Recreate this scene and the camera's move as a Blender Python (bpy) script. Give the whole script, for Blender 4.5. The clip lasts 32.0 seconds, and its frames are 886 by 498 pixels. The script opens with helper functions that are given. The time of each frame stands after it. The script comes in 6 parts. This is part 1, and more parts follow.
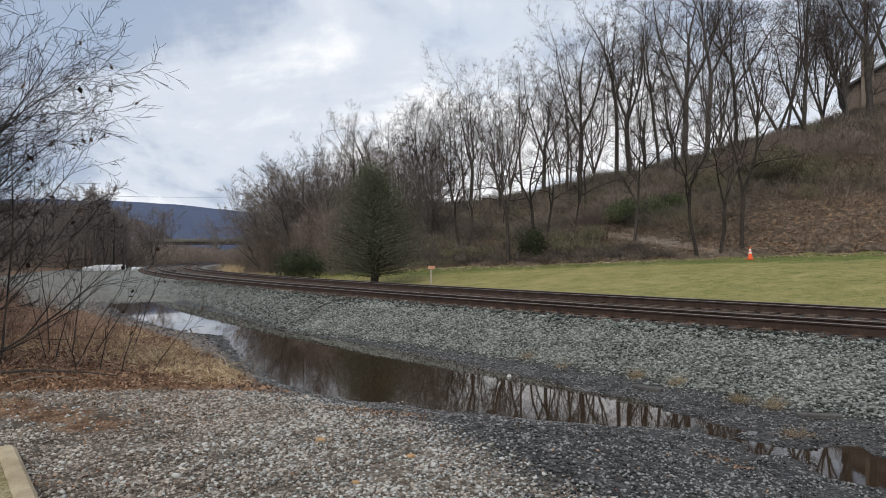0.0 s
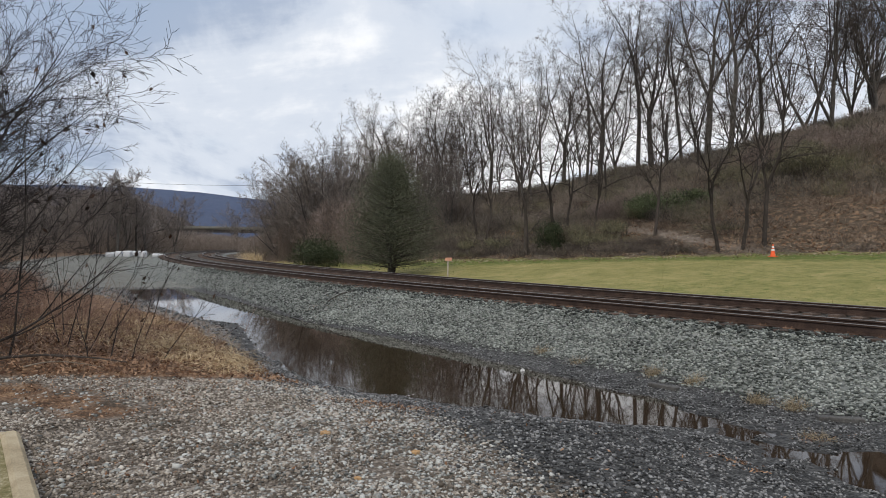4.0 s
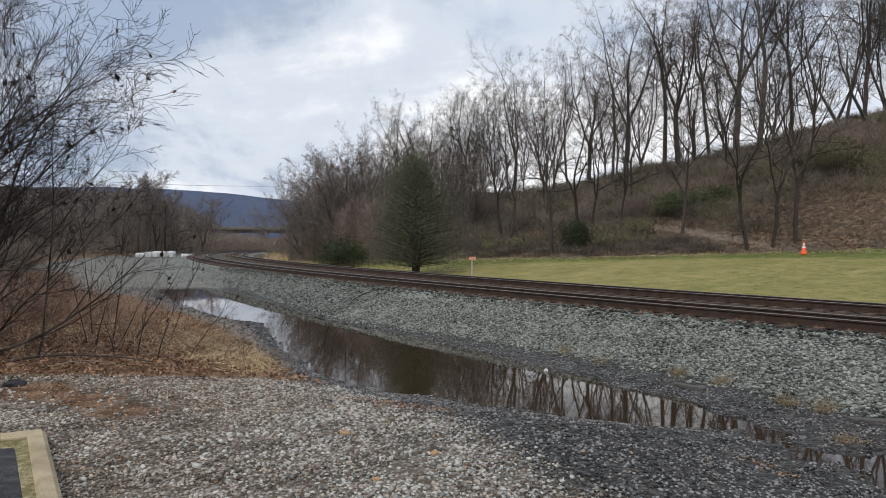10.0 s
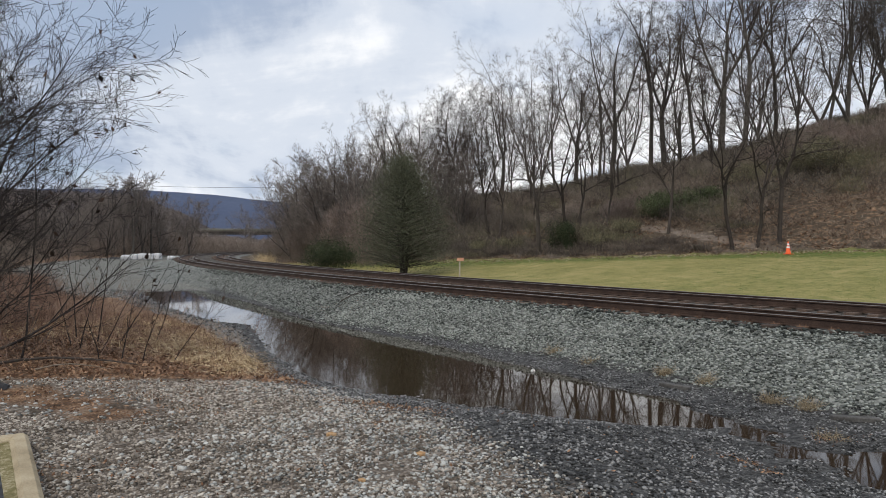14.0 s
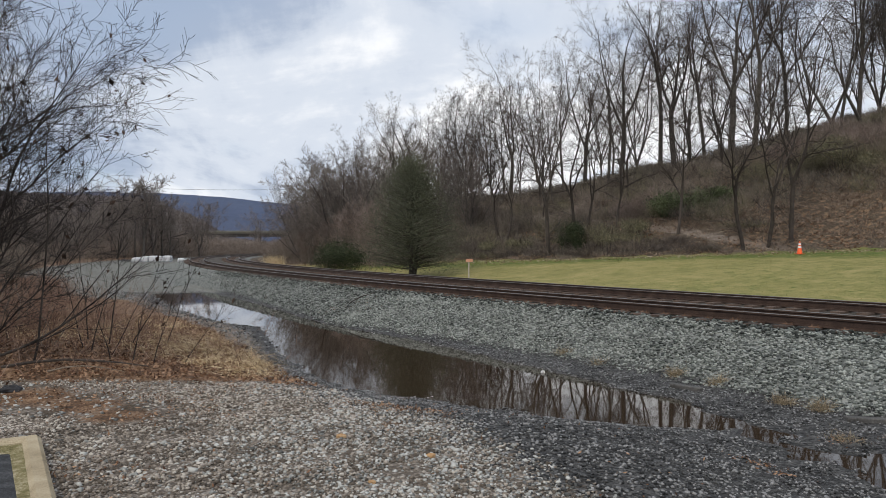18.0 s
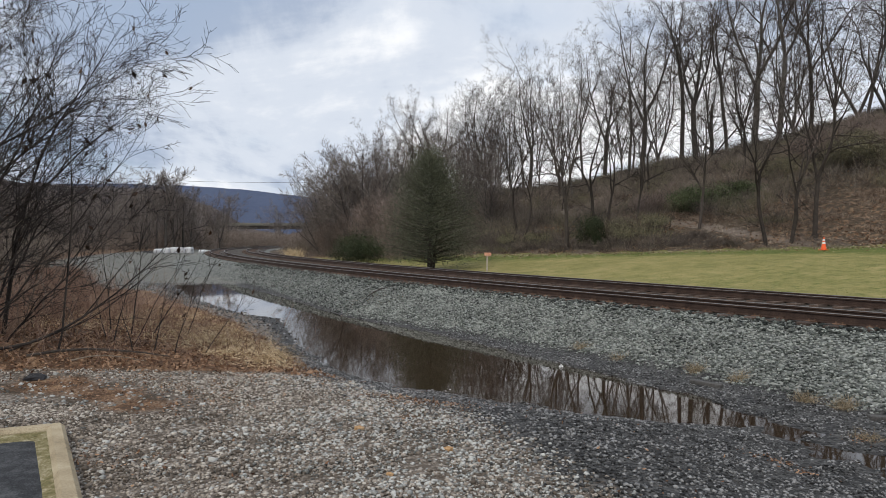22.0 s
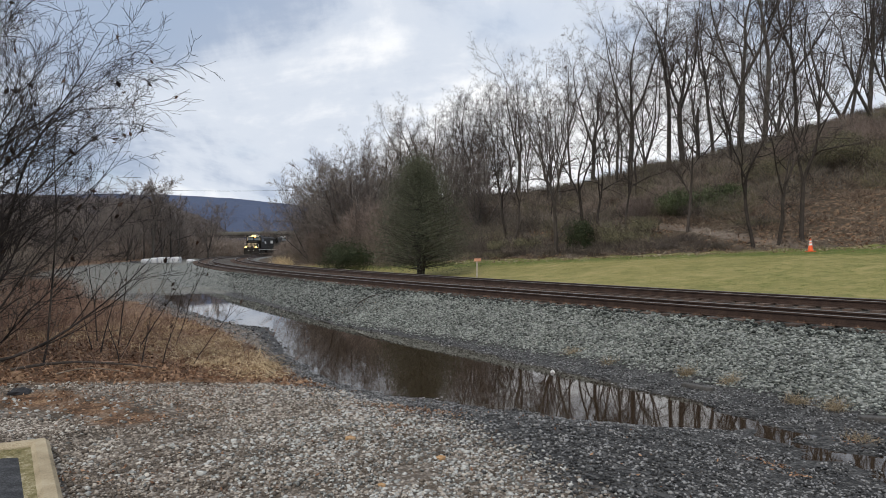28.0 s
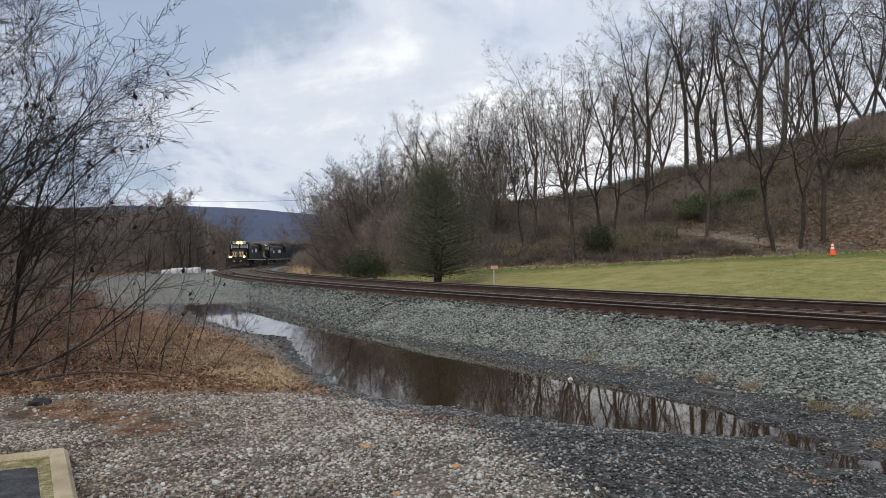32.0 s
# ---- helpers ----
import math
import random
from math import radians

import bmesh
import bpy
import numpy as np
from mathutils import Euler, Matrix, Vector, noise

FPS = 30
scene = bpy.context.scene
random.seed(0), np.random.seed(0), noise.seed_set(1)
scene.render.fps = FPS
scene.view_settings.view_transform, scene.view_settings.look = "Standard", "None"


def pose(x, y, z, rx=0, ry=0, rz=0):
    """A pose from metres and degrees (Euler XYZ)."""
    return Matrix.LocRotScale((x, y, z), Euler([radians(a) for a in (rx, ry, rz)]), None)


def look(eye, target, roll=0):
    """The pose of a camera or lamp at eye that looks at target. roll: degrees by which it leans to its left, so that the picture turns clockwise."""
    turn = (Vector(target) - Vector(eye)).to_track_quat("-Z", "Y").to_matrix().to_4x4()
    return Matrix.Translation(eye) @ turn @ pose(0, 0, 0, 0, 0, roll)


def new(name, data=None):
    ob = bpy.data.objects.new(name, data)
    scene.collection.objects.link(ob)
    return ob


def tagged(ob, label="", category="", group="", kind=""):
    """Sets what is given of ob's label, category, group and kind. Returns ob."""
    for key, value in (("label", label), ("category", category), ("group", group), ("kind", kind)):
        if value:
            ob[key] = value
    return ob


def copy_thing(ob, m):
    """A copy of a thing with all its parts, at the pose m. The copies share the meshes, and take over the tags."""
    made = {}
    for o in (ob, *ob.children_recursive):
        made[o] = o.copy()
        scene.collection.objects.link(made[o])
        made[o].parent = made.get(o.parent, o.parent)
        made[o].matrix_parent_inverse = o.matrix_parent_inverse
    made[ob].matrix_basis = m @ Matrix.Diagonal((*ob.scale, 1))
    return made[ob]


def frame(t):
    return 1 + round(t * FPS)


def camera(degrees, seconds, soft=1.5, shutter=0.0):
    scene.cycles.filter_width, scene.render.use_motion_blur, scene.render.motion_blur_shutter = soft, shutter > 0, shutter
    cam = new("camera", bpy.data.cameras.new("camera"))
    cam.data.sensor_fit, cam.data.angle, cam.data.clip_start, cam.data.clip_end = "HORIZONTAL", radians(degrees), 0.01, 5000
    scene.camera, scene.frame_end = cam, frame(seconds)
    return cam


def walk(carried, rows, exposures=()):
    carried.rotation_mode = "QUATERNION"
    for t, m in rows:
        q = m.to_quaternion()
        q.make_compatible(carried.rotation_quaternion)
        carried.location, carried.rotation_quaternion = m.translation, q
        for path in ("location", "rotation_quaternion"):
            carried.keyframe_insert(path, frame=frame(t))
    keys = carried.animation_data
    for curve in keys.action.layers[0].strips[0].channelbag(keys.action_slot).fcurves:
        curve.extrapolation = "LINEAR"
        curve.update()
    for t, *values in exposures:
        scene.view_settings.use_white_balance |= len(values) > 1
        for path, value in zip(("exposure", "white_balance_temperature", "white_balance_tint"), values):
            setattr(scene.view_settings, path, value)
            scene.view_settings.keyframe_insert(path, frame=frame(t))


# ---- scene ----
cam = camera(66.637, 32.0, 0.5)
walk(cam, [(t, pose(*p)) for t, *p in (
    (0, -0.160, -0.174, 1.646, 90.639, 0.218, -4.055),
    (0.5, -0.159, -0.180, 1.645, 90.440, 0.016, -4.850),
    (1, -0.156, -0.199, 1.645, 90.293, -0.337, -4.042),
    (1.5, -0.141, -0.177, 1.642, 89.989, -0.415, -3.744),
    (2, -0.106, -0.181, 1.641, 89.878, -0.094, -3.799),
    (2.5, -0.067, -0.145, 1.641, 89.601, -0.002, -3.952),
    (3, -0.035, -0.178, 1.642, 89.038, 0.478, -3.577),
    (3.5, -0.084, -0.074, 1.646, 89.602, -0.447, -3.389),
    (5.5, -0.011, 0.007, 1.654, 90.134, 0.189, -0.261),
    (6, -0.009, 0.004, 1.650, 90.109, -0.216, -0.826),
    (6.5, -0.008, 0.028, 1.653, 90.007, -0.216, -0.737),
    (7, 0.018, 0.031, 1.648, 90.362, -1.460, -1.614),
    (7.5, 0.020, 0.016, 1.650, 90.213, -0.413, -1.833),
    (8, 0.024, -0.004, 1.646, 89.465, 1.011, -1.394),
    (8.5, -0.005, 0.018, 1.654, 89.599, 0.820, -0.123),
    (9, 0.000, 0.000, 1.650, 89.748, 0.097, -0.000),
    (9.5, -0.010, 0.004, 1.655, 89.726, -0.201, -0.575),
    (10, -0.020, 0.015, 1.653, 89.820, -0.493, -0.349),
    (10.5, -0.008, 0.025, 1.654, 90.076, -0.630, -0.087),
    (11, -0.006, 0.009, 1.654, 90.127, -0.636, -0.399),
    (11.5, -0.001, -0.001, 1.646, 90.070, -0.418, -0.595),
    (12, -0.001, -0.002, 1.649, 89.967, -0.308, -0.851),
    (12.5, 0.004, 0.000, 1.650, 89.905, -0.436, -1.145),
    (13, 0.002, 0.006, 1.649, 89.925, -0.391, -1.355),
    (13.5, 0.004, 0.000, 1.652, 89.877, -0.363, -1.401),
    (14, 0.001, -0.001, 1.652, 89.925, -0.310, -1.360),
    (14.5, 0.000, 0.002, 1.658, 89.976, -0.155, -1.280),
    (16.5, 0.001, 0.001, 1.655, 90.008, -0.065, -0.947),
    (17, -0.003, 0.011, 1.658, 90.007, -0.075, -0.731),
    (17.5, -0.004, 0.006, 1.656, 89.996, 0.010, -0.729),
    (18, -0.002, 0.007, 1.653, 90.024, -0.083, -0.601),
    (18.5, 0.007, 0.006, 1.650, 89.984, -0.312, -0.799),
    (19, 0.011, 0.003, 1.647, 89.839, -0.310, -1.251),
    (19.5, -0.005, 0.014, 1.652, 89.865, -1.350, -0.116),
    (20, -0.006, 0.022, 1.653, 90.441, -1.674, -0.186),
    (20.5, 0.004, 0.008, 1.653, 90.428, -1.681, 0.352),
    (21, -0.004, 0.022, 1.653, 89.656, -0.899, 0.898),
    (21.5, -0.001, 0.019, 1.651, 89.473, -0.703, 0.958),
    (22, -0.007, 0.024, 1.651, 89.460, -0.463, 0.960),
    (22.5, -0.006, 0.023, 1.653, 89.421, -0.448, 1.118),
    (23, -0.014, 0.025, 1.657, 89.384, -0.498, 1.143),
    (23.5, 0.000, 0.010, 1.653, 89.479, -0.340, 0.966),
    (24, -0.009, 0.022, 1.655, 89.578, -0.378, 0.770),
    (24.5, -0.004, 0.008, 1.658, 89.617, -0.177, 0.817),
    (25, 0.002, 0.014, 1.650, 89.700, -0.026, 0.002),
    (25.5, 0.002, 0.008, 1.654, 89.749, 0.591, -0.319),
    (27.5, 0.025, 0.057, 1.647, 89.476, 0.724, -0.889),
    (28, -0.008, 0.067, 1.656, 89.991, 0.283, 0.069),
    (28.5, 0.038, 0.057, 1.653, 90.196, 0.252, 0.833),
    (29, 0.037, 0.072, 1.652, 90.294, 0.237, 0.644),
    (29.5, 0.036, 0.063, 1.657, 90.416, 0.367, 0.695),
    (30, 0.025, 0.081, 1.652, 90.506, 0.500, 0.771),
    (30.5, 0.033, 0.070, 1.654, 90.626, 0.604, 0.907),
    (31, 0.027, 0.079, 1.654, 90.648, 0.544, 1.089),
    (31.5, 0.032, 0.081, 1.659, 90.610, 0.676, 1.336),
    (32, 0.025, 0.085, 1.649, 90.668, 0.906, 1.532),
)])

# ---- world, sun ----
world = bpy.data.worlds.new("sky")
scene.world = world
world.use_nodes = True
wt = world.node_tree
wt.nodes.clear()


def wnode(kind, **values):
    n = wt.nodes.new(kind)
    for k, v in values.items():
        n.inputs[k].default_value = v
    return n


def clouded_sky():
    L = wt.links.new
    out = wnode("ShaderNodeOutputWorld")
    bg = wnode("ShaderNodeBackground", Strength=SKY_STRENGTH)
    sky = wnode("ShaderNodeTexSky")
    sky.sky_type, sky.sun_disc = "NISHITA", False
    sky.sun_elevation, sky.sun_rotation = radians(SUN_EL), radians(SUN_ROT)
    co = wnode("ShaderNodeTexCoord")
    sep = wnode("ShaderNodeSeparateXYZ")
    L(co.outputs["Generated"], sep.inputs[0])
    # cloud deck: directions laid out on a flat layer overhead
    zc = wnode("ShaderNodeMath")
    zc.operation = "MAXIMUM"
    L(sep.outputs["Z"], zc.inputs[0])
    zc.inputs[1].default_value = 0.0
    za = wnode("ShaderNodeMath")
    za.operation = "ADD"
    L(zc.outputs[0], za.inputs[0])
    za.inputs[1].default_value = 0.22
    dv = []
    for a in ("X", "Y"):
        d = wnode("ShaderNodeMath")
        d.operation = "DIVIDE"
        L(sep.outputs[a], d.inputs[0])
        L(za.outputs[0], d.inputs[1])
        dv.append(d)
    com = wnode("ShaderNodeCombineXYZ")
    L(dv[0].outputs[0], com.inputs[0])
    L(dv[1].outputs[0], com.inputs[1])
    com.inputs[2].default_value = CLOUD_SEED
    n1 = wnode("ShaderNodeTexNoise", Scale=0.8, Detail=8.0, Roughness=0.58, Distortion=0.35)
    L(com.outputs[0], n1.inputs["Vector"])
    r1 = wnode("ShaderNodeValToRGB")
    r1.color_ramp.interpolation = "EASE"
    e = r1.color_ramp.elements
    e[0].position, e[0].color = 0.38, (0.39, 0.465, 0.6, 1)
    e[1].position, e[1].color = 0.66, (0.97, 0.98, 1.0, 1)
    m = e.new(0.52)
    m.color = (0.665, 0.72, 0.81, 1)
    # smaller billows
    n3 = wnode("ShaderNodeTexNoise", Scale=5.0, Detail=7.0, Roughness=0.6, Distortion=0.3)
    L(co.outputs["Generated"], n3.inputs["Vector"])
    bil = wnode("ShaderNodeMath")
    bil.operation = "MULTIPLY_ADD"
    L(n3.outputs["Fac"], bil.inputs[0])
    bil.inputs[1].default_value = 0.46
    both = wnode("ShaderNodeMath")
    both.operation = "SUBTRACT"
    L(n1.outputs["Fac"], both.inputs[0])
    both.inputs[1].default_value = 0.215
    drift = wnode("ShaderNodeMath")
    drift.operation = "MULTIPLY_ADD"
    L(dv[0].outputs[0], drift.inputs[0])
    drift.inputs[1].default_value = 0.03
    L(both.outputs[0], drift.inputs[2])
    L(drift.outputs[0], bil.inputs[2])
    L(bil.outputs[0], r1.inputs[0])
    # broken cover: a little open sky between the clouds
    n2 = wnode("ShaderNodeTexNoise", Scale=0.8, Detail=3.0, Roughness=0.5)
    L(com.outputs[0], n2.inputs["Vector"])
    r2 = wnode("ShaderNodeValToRGB")
    e = r2.color_ramp.elements
    e[0].position, e[0].color = 0.30, (0.6, 0.6, 0.6, 1)
    e[1].position, e[1].color = 0.46, (1, 1, 1, 1)
    L(n2.outputs["Fac"], r2.inputs[0])
    sc = wnode("ShaderNodeVectorMath")
    sc.operation = "SCALE"
    sc.inputs["Scale"].default_value = 0.13
    L(sky.outputs[0], sc.inputs[0])
    mix = wnode("ShaderNodeMix")
    mix.data_type = "RGBA"
    L(r2.outputs[0], mix.inputs["Factor"])
    L(sc.outputs[0], mix.inputs["A"])
    L(r1.outputs[0], mix.inputs["B"])
    L(mix.outputs["Result"], bg.inputs["Color"])
    L(bg.outputs[0], out.inputs["Surface"])


SKY_STRENGTH = 1.02
SUN_EL, SUN_ROT = 32, 200
CLOUD_SEED = 27.909
clouded_sky()
sun = new("sun", bpy.data.lights.new("sun", "SUN"))
sun.data.energy, sun.data.angle, sun.data.color = 1.5, radians(20), (1.0, 0.91, 0.77)
sun.matrix_world = look((0, 0, 60), (18, 30, 20))
scene.view_settings.exposure = 0.06

# ---- materials ----


def material(name, tones, scale=6.0, fine=60.0, rough=0.85, bump=0.3, dist=0.02, metal=0.0, vary=0.0, island=0.0, coord="Object", spec=0.3):
    """A surface with a coarse and a fine mottling between the given tones and a fine relief."""
    m = bpy.data.materials.new(name)
    m.use_nodes = True
    nt = m.node_tree
    L = nt.links.new
    b = nt.nodes["Principled BSDF"]
    b.inputs["Roughness"].default_value, b.inputs["Metallic"].default_value = rough, metal
    b.inputs["Specular IOR Level"].default_value = spec
    co = nt.nodes.new("ShaderNodeTexCoord")
    src = co.outputs["Object"]
    if coord == "Position":
        src = nt.nodes.new("ShaderNodeNewGeometry").outputs["Position"]
    a = nt.nodes.new("ShaderNodeTexNoise")
    a.inputs["Scale"].default_value, a.inputs["Detail"].default_value = scale, 5
    f = nt.nodes.new("ShaderNodeTexNoise")
    f.inputs["Scale"].default_value, f.inputs["Detail"].default_value = fine, 3
    L(src, a.inputs["Vector"])
    L(src, f.inputs["Vector"])
    add = nt.nodes.new("ShaderNodeMath")
    add.operation = "MULTIPLY_ADD"
    L(f.outputs["Fac"], add.inputs[0])
    add.inputs[1].default_value = 0.5
    half = nt.nodes.new("ShaderNodeMath")
    half.operation = "MULTIPLY"
    L(a.outputs["Fac"], half.inputs[0])
    half.inputs[1].default_value = 0.55
    L(half.outputs[0], add.inputs[2])
    fac = add.outputs[0]
    for strength, node, socket in ((vary, "ShaderNodeObjectInfo", "Random"), (island, "ShaderNodeNewGeometry", "Random Per Island")):
        if strength:
            v = nt.nodes.new("ShaderNodeMath")
            v.operation = "MULTIPLY_ADD"
            L(nt.nodes.new(node).outputs[socket], v.inputs[0])
            v.inputs[1].default_value = strength
            sub = nt.nodes.new("ShaderNodeMath")
            sub.operation = "SUBTRACT"
            L(fac, sub.inputs[0])
            sub.inputs[1].default_value = strength / 2
            L(sub.outputs[0], v.inputs[2])
            fac = v.outputs[0]
    ramp = nt.nodes.new("ShaderNodeValToRGB")
    el = ramp.color_ramp.elements
    n = len(tones)
    pos = [0.3 + 0.42 * i / max(1, n - 1) for i in range(n)]
    el[0].position, el[0].color = pos[0], (*tones[0], 1)
    el[1].position, el[1].color = pos[-1], (*tones[-1], 1)
    for i in range(1, n - 1):
        el.new(pos[i]).color = (*tones[i], 1)
    L(fac, ramp.inputs[0])
    L(ramp.outputs[0], b.inputs["Base Color"])
    if bump:
        bp = nt.nodes.new("ShaderNodeBump")
        bp.inputs["Strength"].default_value, bp.inputs["Distance"].default_value = bump, dist
        L(f.outputs["Fac"], bp.inputs["Height"])
        L(bp.outputs[0], b.inputs["Normal"])
    return m


def glow(name, colour, strength):
    m = bpy.data.materials.new(name)
    m.use_nodes = True
    b = m.node_tree.nodes["Principled BSDF"]
    b.inputs["Base Color"].default_value = (*colour, 1)
    b.inputs["Emission Color"].default_value, b.inputs["Emission Strength"].default_value = (*colour, 1), strength
    return m


M_BARK = material("bark_grey_brown", [(0.034, 0.029, 0.026), (0.082, 0.072, 0.064), (0.16, 0.146, 0.132)], 3, 30, 0.9, 0.5, 0.02, vary=0.25)
M_TWIG = material("twig_brown", [(0.035, 0.028, 0.024), (0.08, 0.065, 0.056), (0.145, 0.122, 0.106)], 2, 20, 0.9, 0, vary=0.2, island=0.3)
M_DARKBARK = material("bark_dark", [(0.02, 0.016, 0.014), (0.05, 0.04, 0.034), (0.09, 0.075, 0.065)], 3, 30, 0.9, 0.4, 0.02, vary=0.2)
M_BRUSH = material("brush_stems", [(0.06, 0.049, 0.039), (0.146, 0.122, 0.099), (0.255, 0.219, 0.182)], 0.6, 9, 0.9, 0, island=0.5, coord="Position")
M_GREYBRUSH = material("grey_brush_stems", [(0.095, 0.074, 0.061), (0.215, 0.172, 0.145), (0.34, 0.285, 0.245)], 0.5, 9, 0.9, 0, island=0.5, coord="Position")
M_VINE = material("vine_stems", [(0.095, 0.07, 0.06), (0.21, 0.16, 0.138), (0.33, 0.265, 0.235)], 0.5, 9, 0.9, 0, island=0.5, coord="Position")
M_STUBBLE = material("cut_stems", [(0.10, 0.065, 0.046), (0.23, 0.165, 0.125), (0.42, 0.34, 0.27)], 0.6, 9, 0.9, 0, island=0.6, coord="Position")
M_REDBRUSH = material("reddish_brush_stems", [(0.085, 0.05, 0.036), (0.2, 0.123, 0.09), (0.34, 0.235, 0.18)], 0.6, 9, 0.9, 0, island=0.5, coord="Position")
M_LAWNBLADE = material("lawn_blades", [(0.13, 0.15, 0.04), (0.27, 0.255, 0.085), (0.43, 0.37, 0.18)], 0.5, 6, 0.8, 0, island=0.5, coord="Position", spec=0.1)
M_STRAW = material("dry_grass", [(0.27, 0.18, 0.095), (0.58, 0.43, 0.25), (0.78, 0.65, 0.44)], 1.2, 12, 0.85, 0, island=0.5, coord="Position")
M_TUFT = material("withered_tuft", [(0.14, 0.105, 0.065), (0.32, 0.25, 0.16), (0.5, 0.42, 0.3)], 1.2, 12, 0.9, 0, island=0.5, coord="Position")
M_LEAF = material("dead_leaves", [(0.07, 0.034, 0.019), (0.19, 0.1, 0.056), (0.37, 0.235, 0.15)], 2, 20, 0.8, 0, island=0.6, coord="Position")
M_NEEDLE = material("cedar_needles", [(0.085, 0.094, 0.063), (0.115, 0.124, 0.083), (0.15, 0.155, 0.108)], 0.7, 5, 0.95, 0, island=0.3, spec=0.05)
M_IVY = material("evergreen_leaves", [(0.024, 0.032, 0.018), (0.055, 0.068, 0.037), (0.105, 0.12, 0.07)], 1.0, 9, 0.95, 0, island=0.5, coord="Position", spec=0.1)
M_RHODO = material("rhododendron_leaves", [(0.04, 0.054, 0.026), (0.09, 0.115, 0.056), (0.165, 0.19, 0.105)], 1.0, 9, 0.9, 0, island=0.6, coord="Position", spec=0.15)
M_OLIVE = material("olive_brush", [(0.085, 0.08, 0.048), (0.165, 0.15, 0.09), (0.25, 0.225, 0.145)], 1.0, 9, 0.8, 0, island=0.5, coord="Position")
M_STONE = material("ballast_stone", [(0.03, 0.034, 0.031), (0.123, 0.135, 0.123), (0.216, 0.233, 0.214), (0.375, 0.395, 0.367)], 1.5, 40, 0.8, 0.3, 0.01, vary=0.4, island=0.48, coord="Position")
M_GRAVEL = material("gravel_stone", [(0.1, 0.083, 0.067), (0.23, 0.195, 0.163), (0.34, 0.3, 0.258), (0.52, 0.48, 0.425)], 1.5, 40, 0.85, 0.3, 0.01, vary=0.4, island=0.52, coord="Position")
M_GREYGRAVEL = material("grey_gravel_stone", [(0.085, 0.086, 0.081), (0.22, 0.223, 0.213), (0.335, 0.34, 0.324), (0.5, 0.5, 0.48)], 1.5, 40, 0.85, 0.3, 0.01, vary=0.4, island=0.52, coord="Position")
M_PALEBARK = material("bleached_stick", [(0.10, 0.08, 0.06), (0.2, 0.165, 0.13), (0.3, 0.25, 0.2)], 5, 50, 0.9, 0.3)
M_PALETWIG = material("grey_fine_twig", [(0.08, 0.066, 0.059), (0.165, 0.139, 0.125), (0.27, 0.235, 0.212)], 2, 20, 0.9, 0, vary=0.2, island=0.3)
M_NEARTWIG = material("dark_twig", [(0.011, 0.009, 0.0085), (0.028, 0.023, 0.021), (0.06, 0.05, 0.044)], 3, 30, 0.9, 0.2, 0.01, island=0.3)
M_POD = material("withered_pods", [(0.016, 0.011, 0.008), (0.04, 0.025, 0.017), (0.09, 0.05, 0.032)], 3, 30, 0.9, 0.0, island=0.5)
M_FOUL = material("fouled_ballast", [(0.025, 0.02, 0.016), (0.055, 0.045, 0.038), (0.10, 0.086, 0.074), (0.16, 0.145, 0.13)], 1.5, 40, 0.9, 0.3, 0.01, island=0.4, coord="Position")
M_PALELEAF = material("pale_dead_leaves", [(0.16, 0.10, 0.06), (0.32, 0.23, 0.15), (0.5, 0.42, 0.32)], 2, 20, 0.8, 0, island=0.6, coord="Position")
M_WETSTONE = material("wet_gravel_stone", [(0.009, 0.009, 0.009), (0.044, 0.044, 0.045), (0.112, 0.113, 0.114), (0.29, 0.29, 0.29)], 1.5, 40, 0.45, 0.3, 0.01, island=0.5, coord="Position", spec=0.4)
M_RAIL = material("rusty_rail", [(0.026, 0.017, 0.013), (0.057, 0.036, 0.028), (0.1, 0.064, 0.048)], 4, 50, 0.6, 0.2, 0.005, metal=0.3)
M_RAILTOP = material("polished_rail_head", [(0.12, 0.105, 0.095), (0.2, 0.185, 0.175), (0.3, 0.29, 0.28)], 4, 50, 0.5, 0, metal=0.8)
M_TIE = material("weathered_tie", [(0.03, 0.022, 0.018), (0.075, 0.055, 0.045), (0.14, 0.10, 0.08)], 3, 40, 0.9, 0.6, 0.02, vary=0.3)
M_PLATE = material("rusty_tie_plate", [(0.05, 0.029, 0.02), (0.12, 0.07, 0.046), (0.2, 0.125, 0.085)], 6, 60, 0.8, 0.3, 0.005, vary=0.3)
M_ASPHALT = material("dark_asphalt", [(0.01, 0.011, 0.013), (0.034, 0.036, 0.041), (0.1, 0.104, 0.11)], 9, 75, 0.85, 0.9, 0.012)
M_CONCRETE = material("old_concrete_kerb", [(0.17, 0.135, 0.085), (0.37, 0.305, 0.205), (0.52, 0.45, 0.33)], 4, 90, 0.9, 0.4, 0.006)
M_MOSS = material("moss_and_grit", [(0.05, 0.046, 0.018), (0.18, 0.155, 0.07), (0.44, 0.39, 0.28)], 14, 70, 0.95, 0.6, 0.01)
M_BRIDGE = material("bridge_concrete", [(0.13, 0.13, 0.11), (0.2, 0.2, 0.17), (0.27, 0.265, 0.235)], 0.4, 6, 0.9, 0.2)
M_STEELDARK = material("dark_girder", [(0.03, 0.028, 0.026), (0.06, 0.055, 0.05), (0.09, 0.085, 0.08)], 1, 9, 0.7, 0.2)
M_BAG = material("white_woven_bag", [(0.45, 0.46, 0.49), (0.6, 0.61, 0.64), (0.7, 0.7, 0.72)], 3, 60, 0.7, 0.3, 0.02)
M_TARP = material("black_tarp", [(0.012, 0.012, 0.014), (0.025, 0.025, 0.028), (0.04, 0.04, 0.045)], 3, 30, 0.5, 0.3)
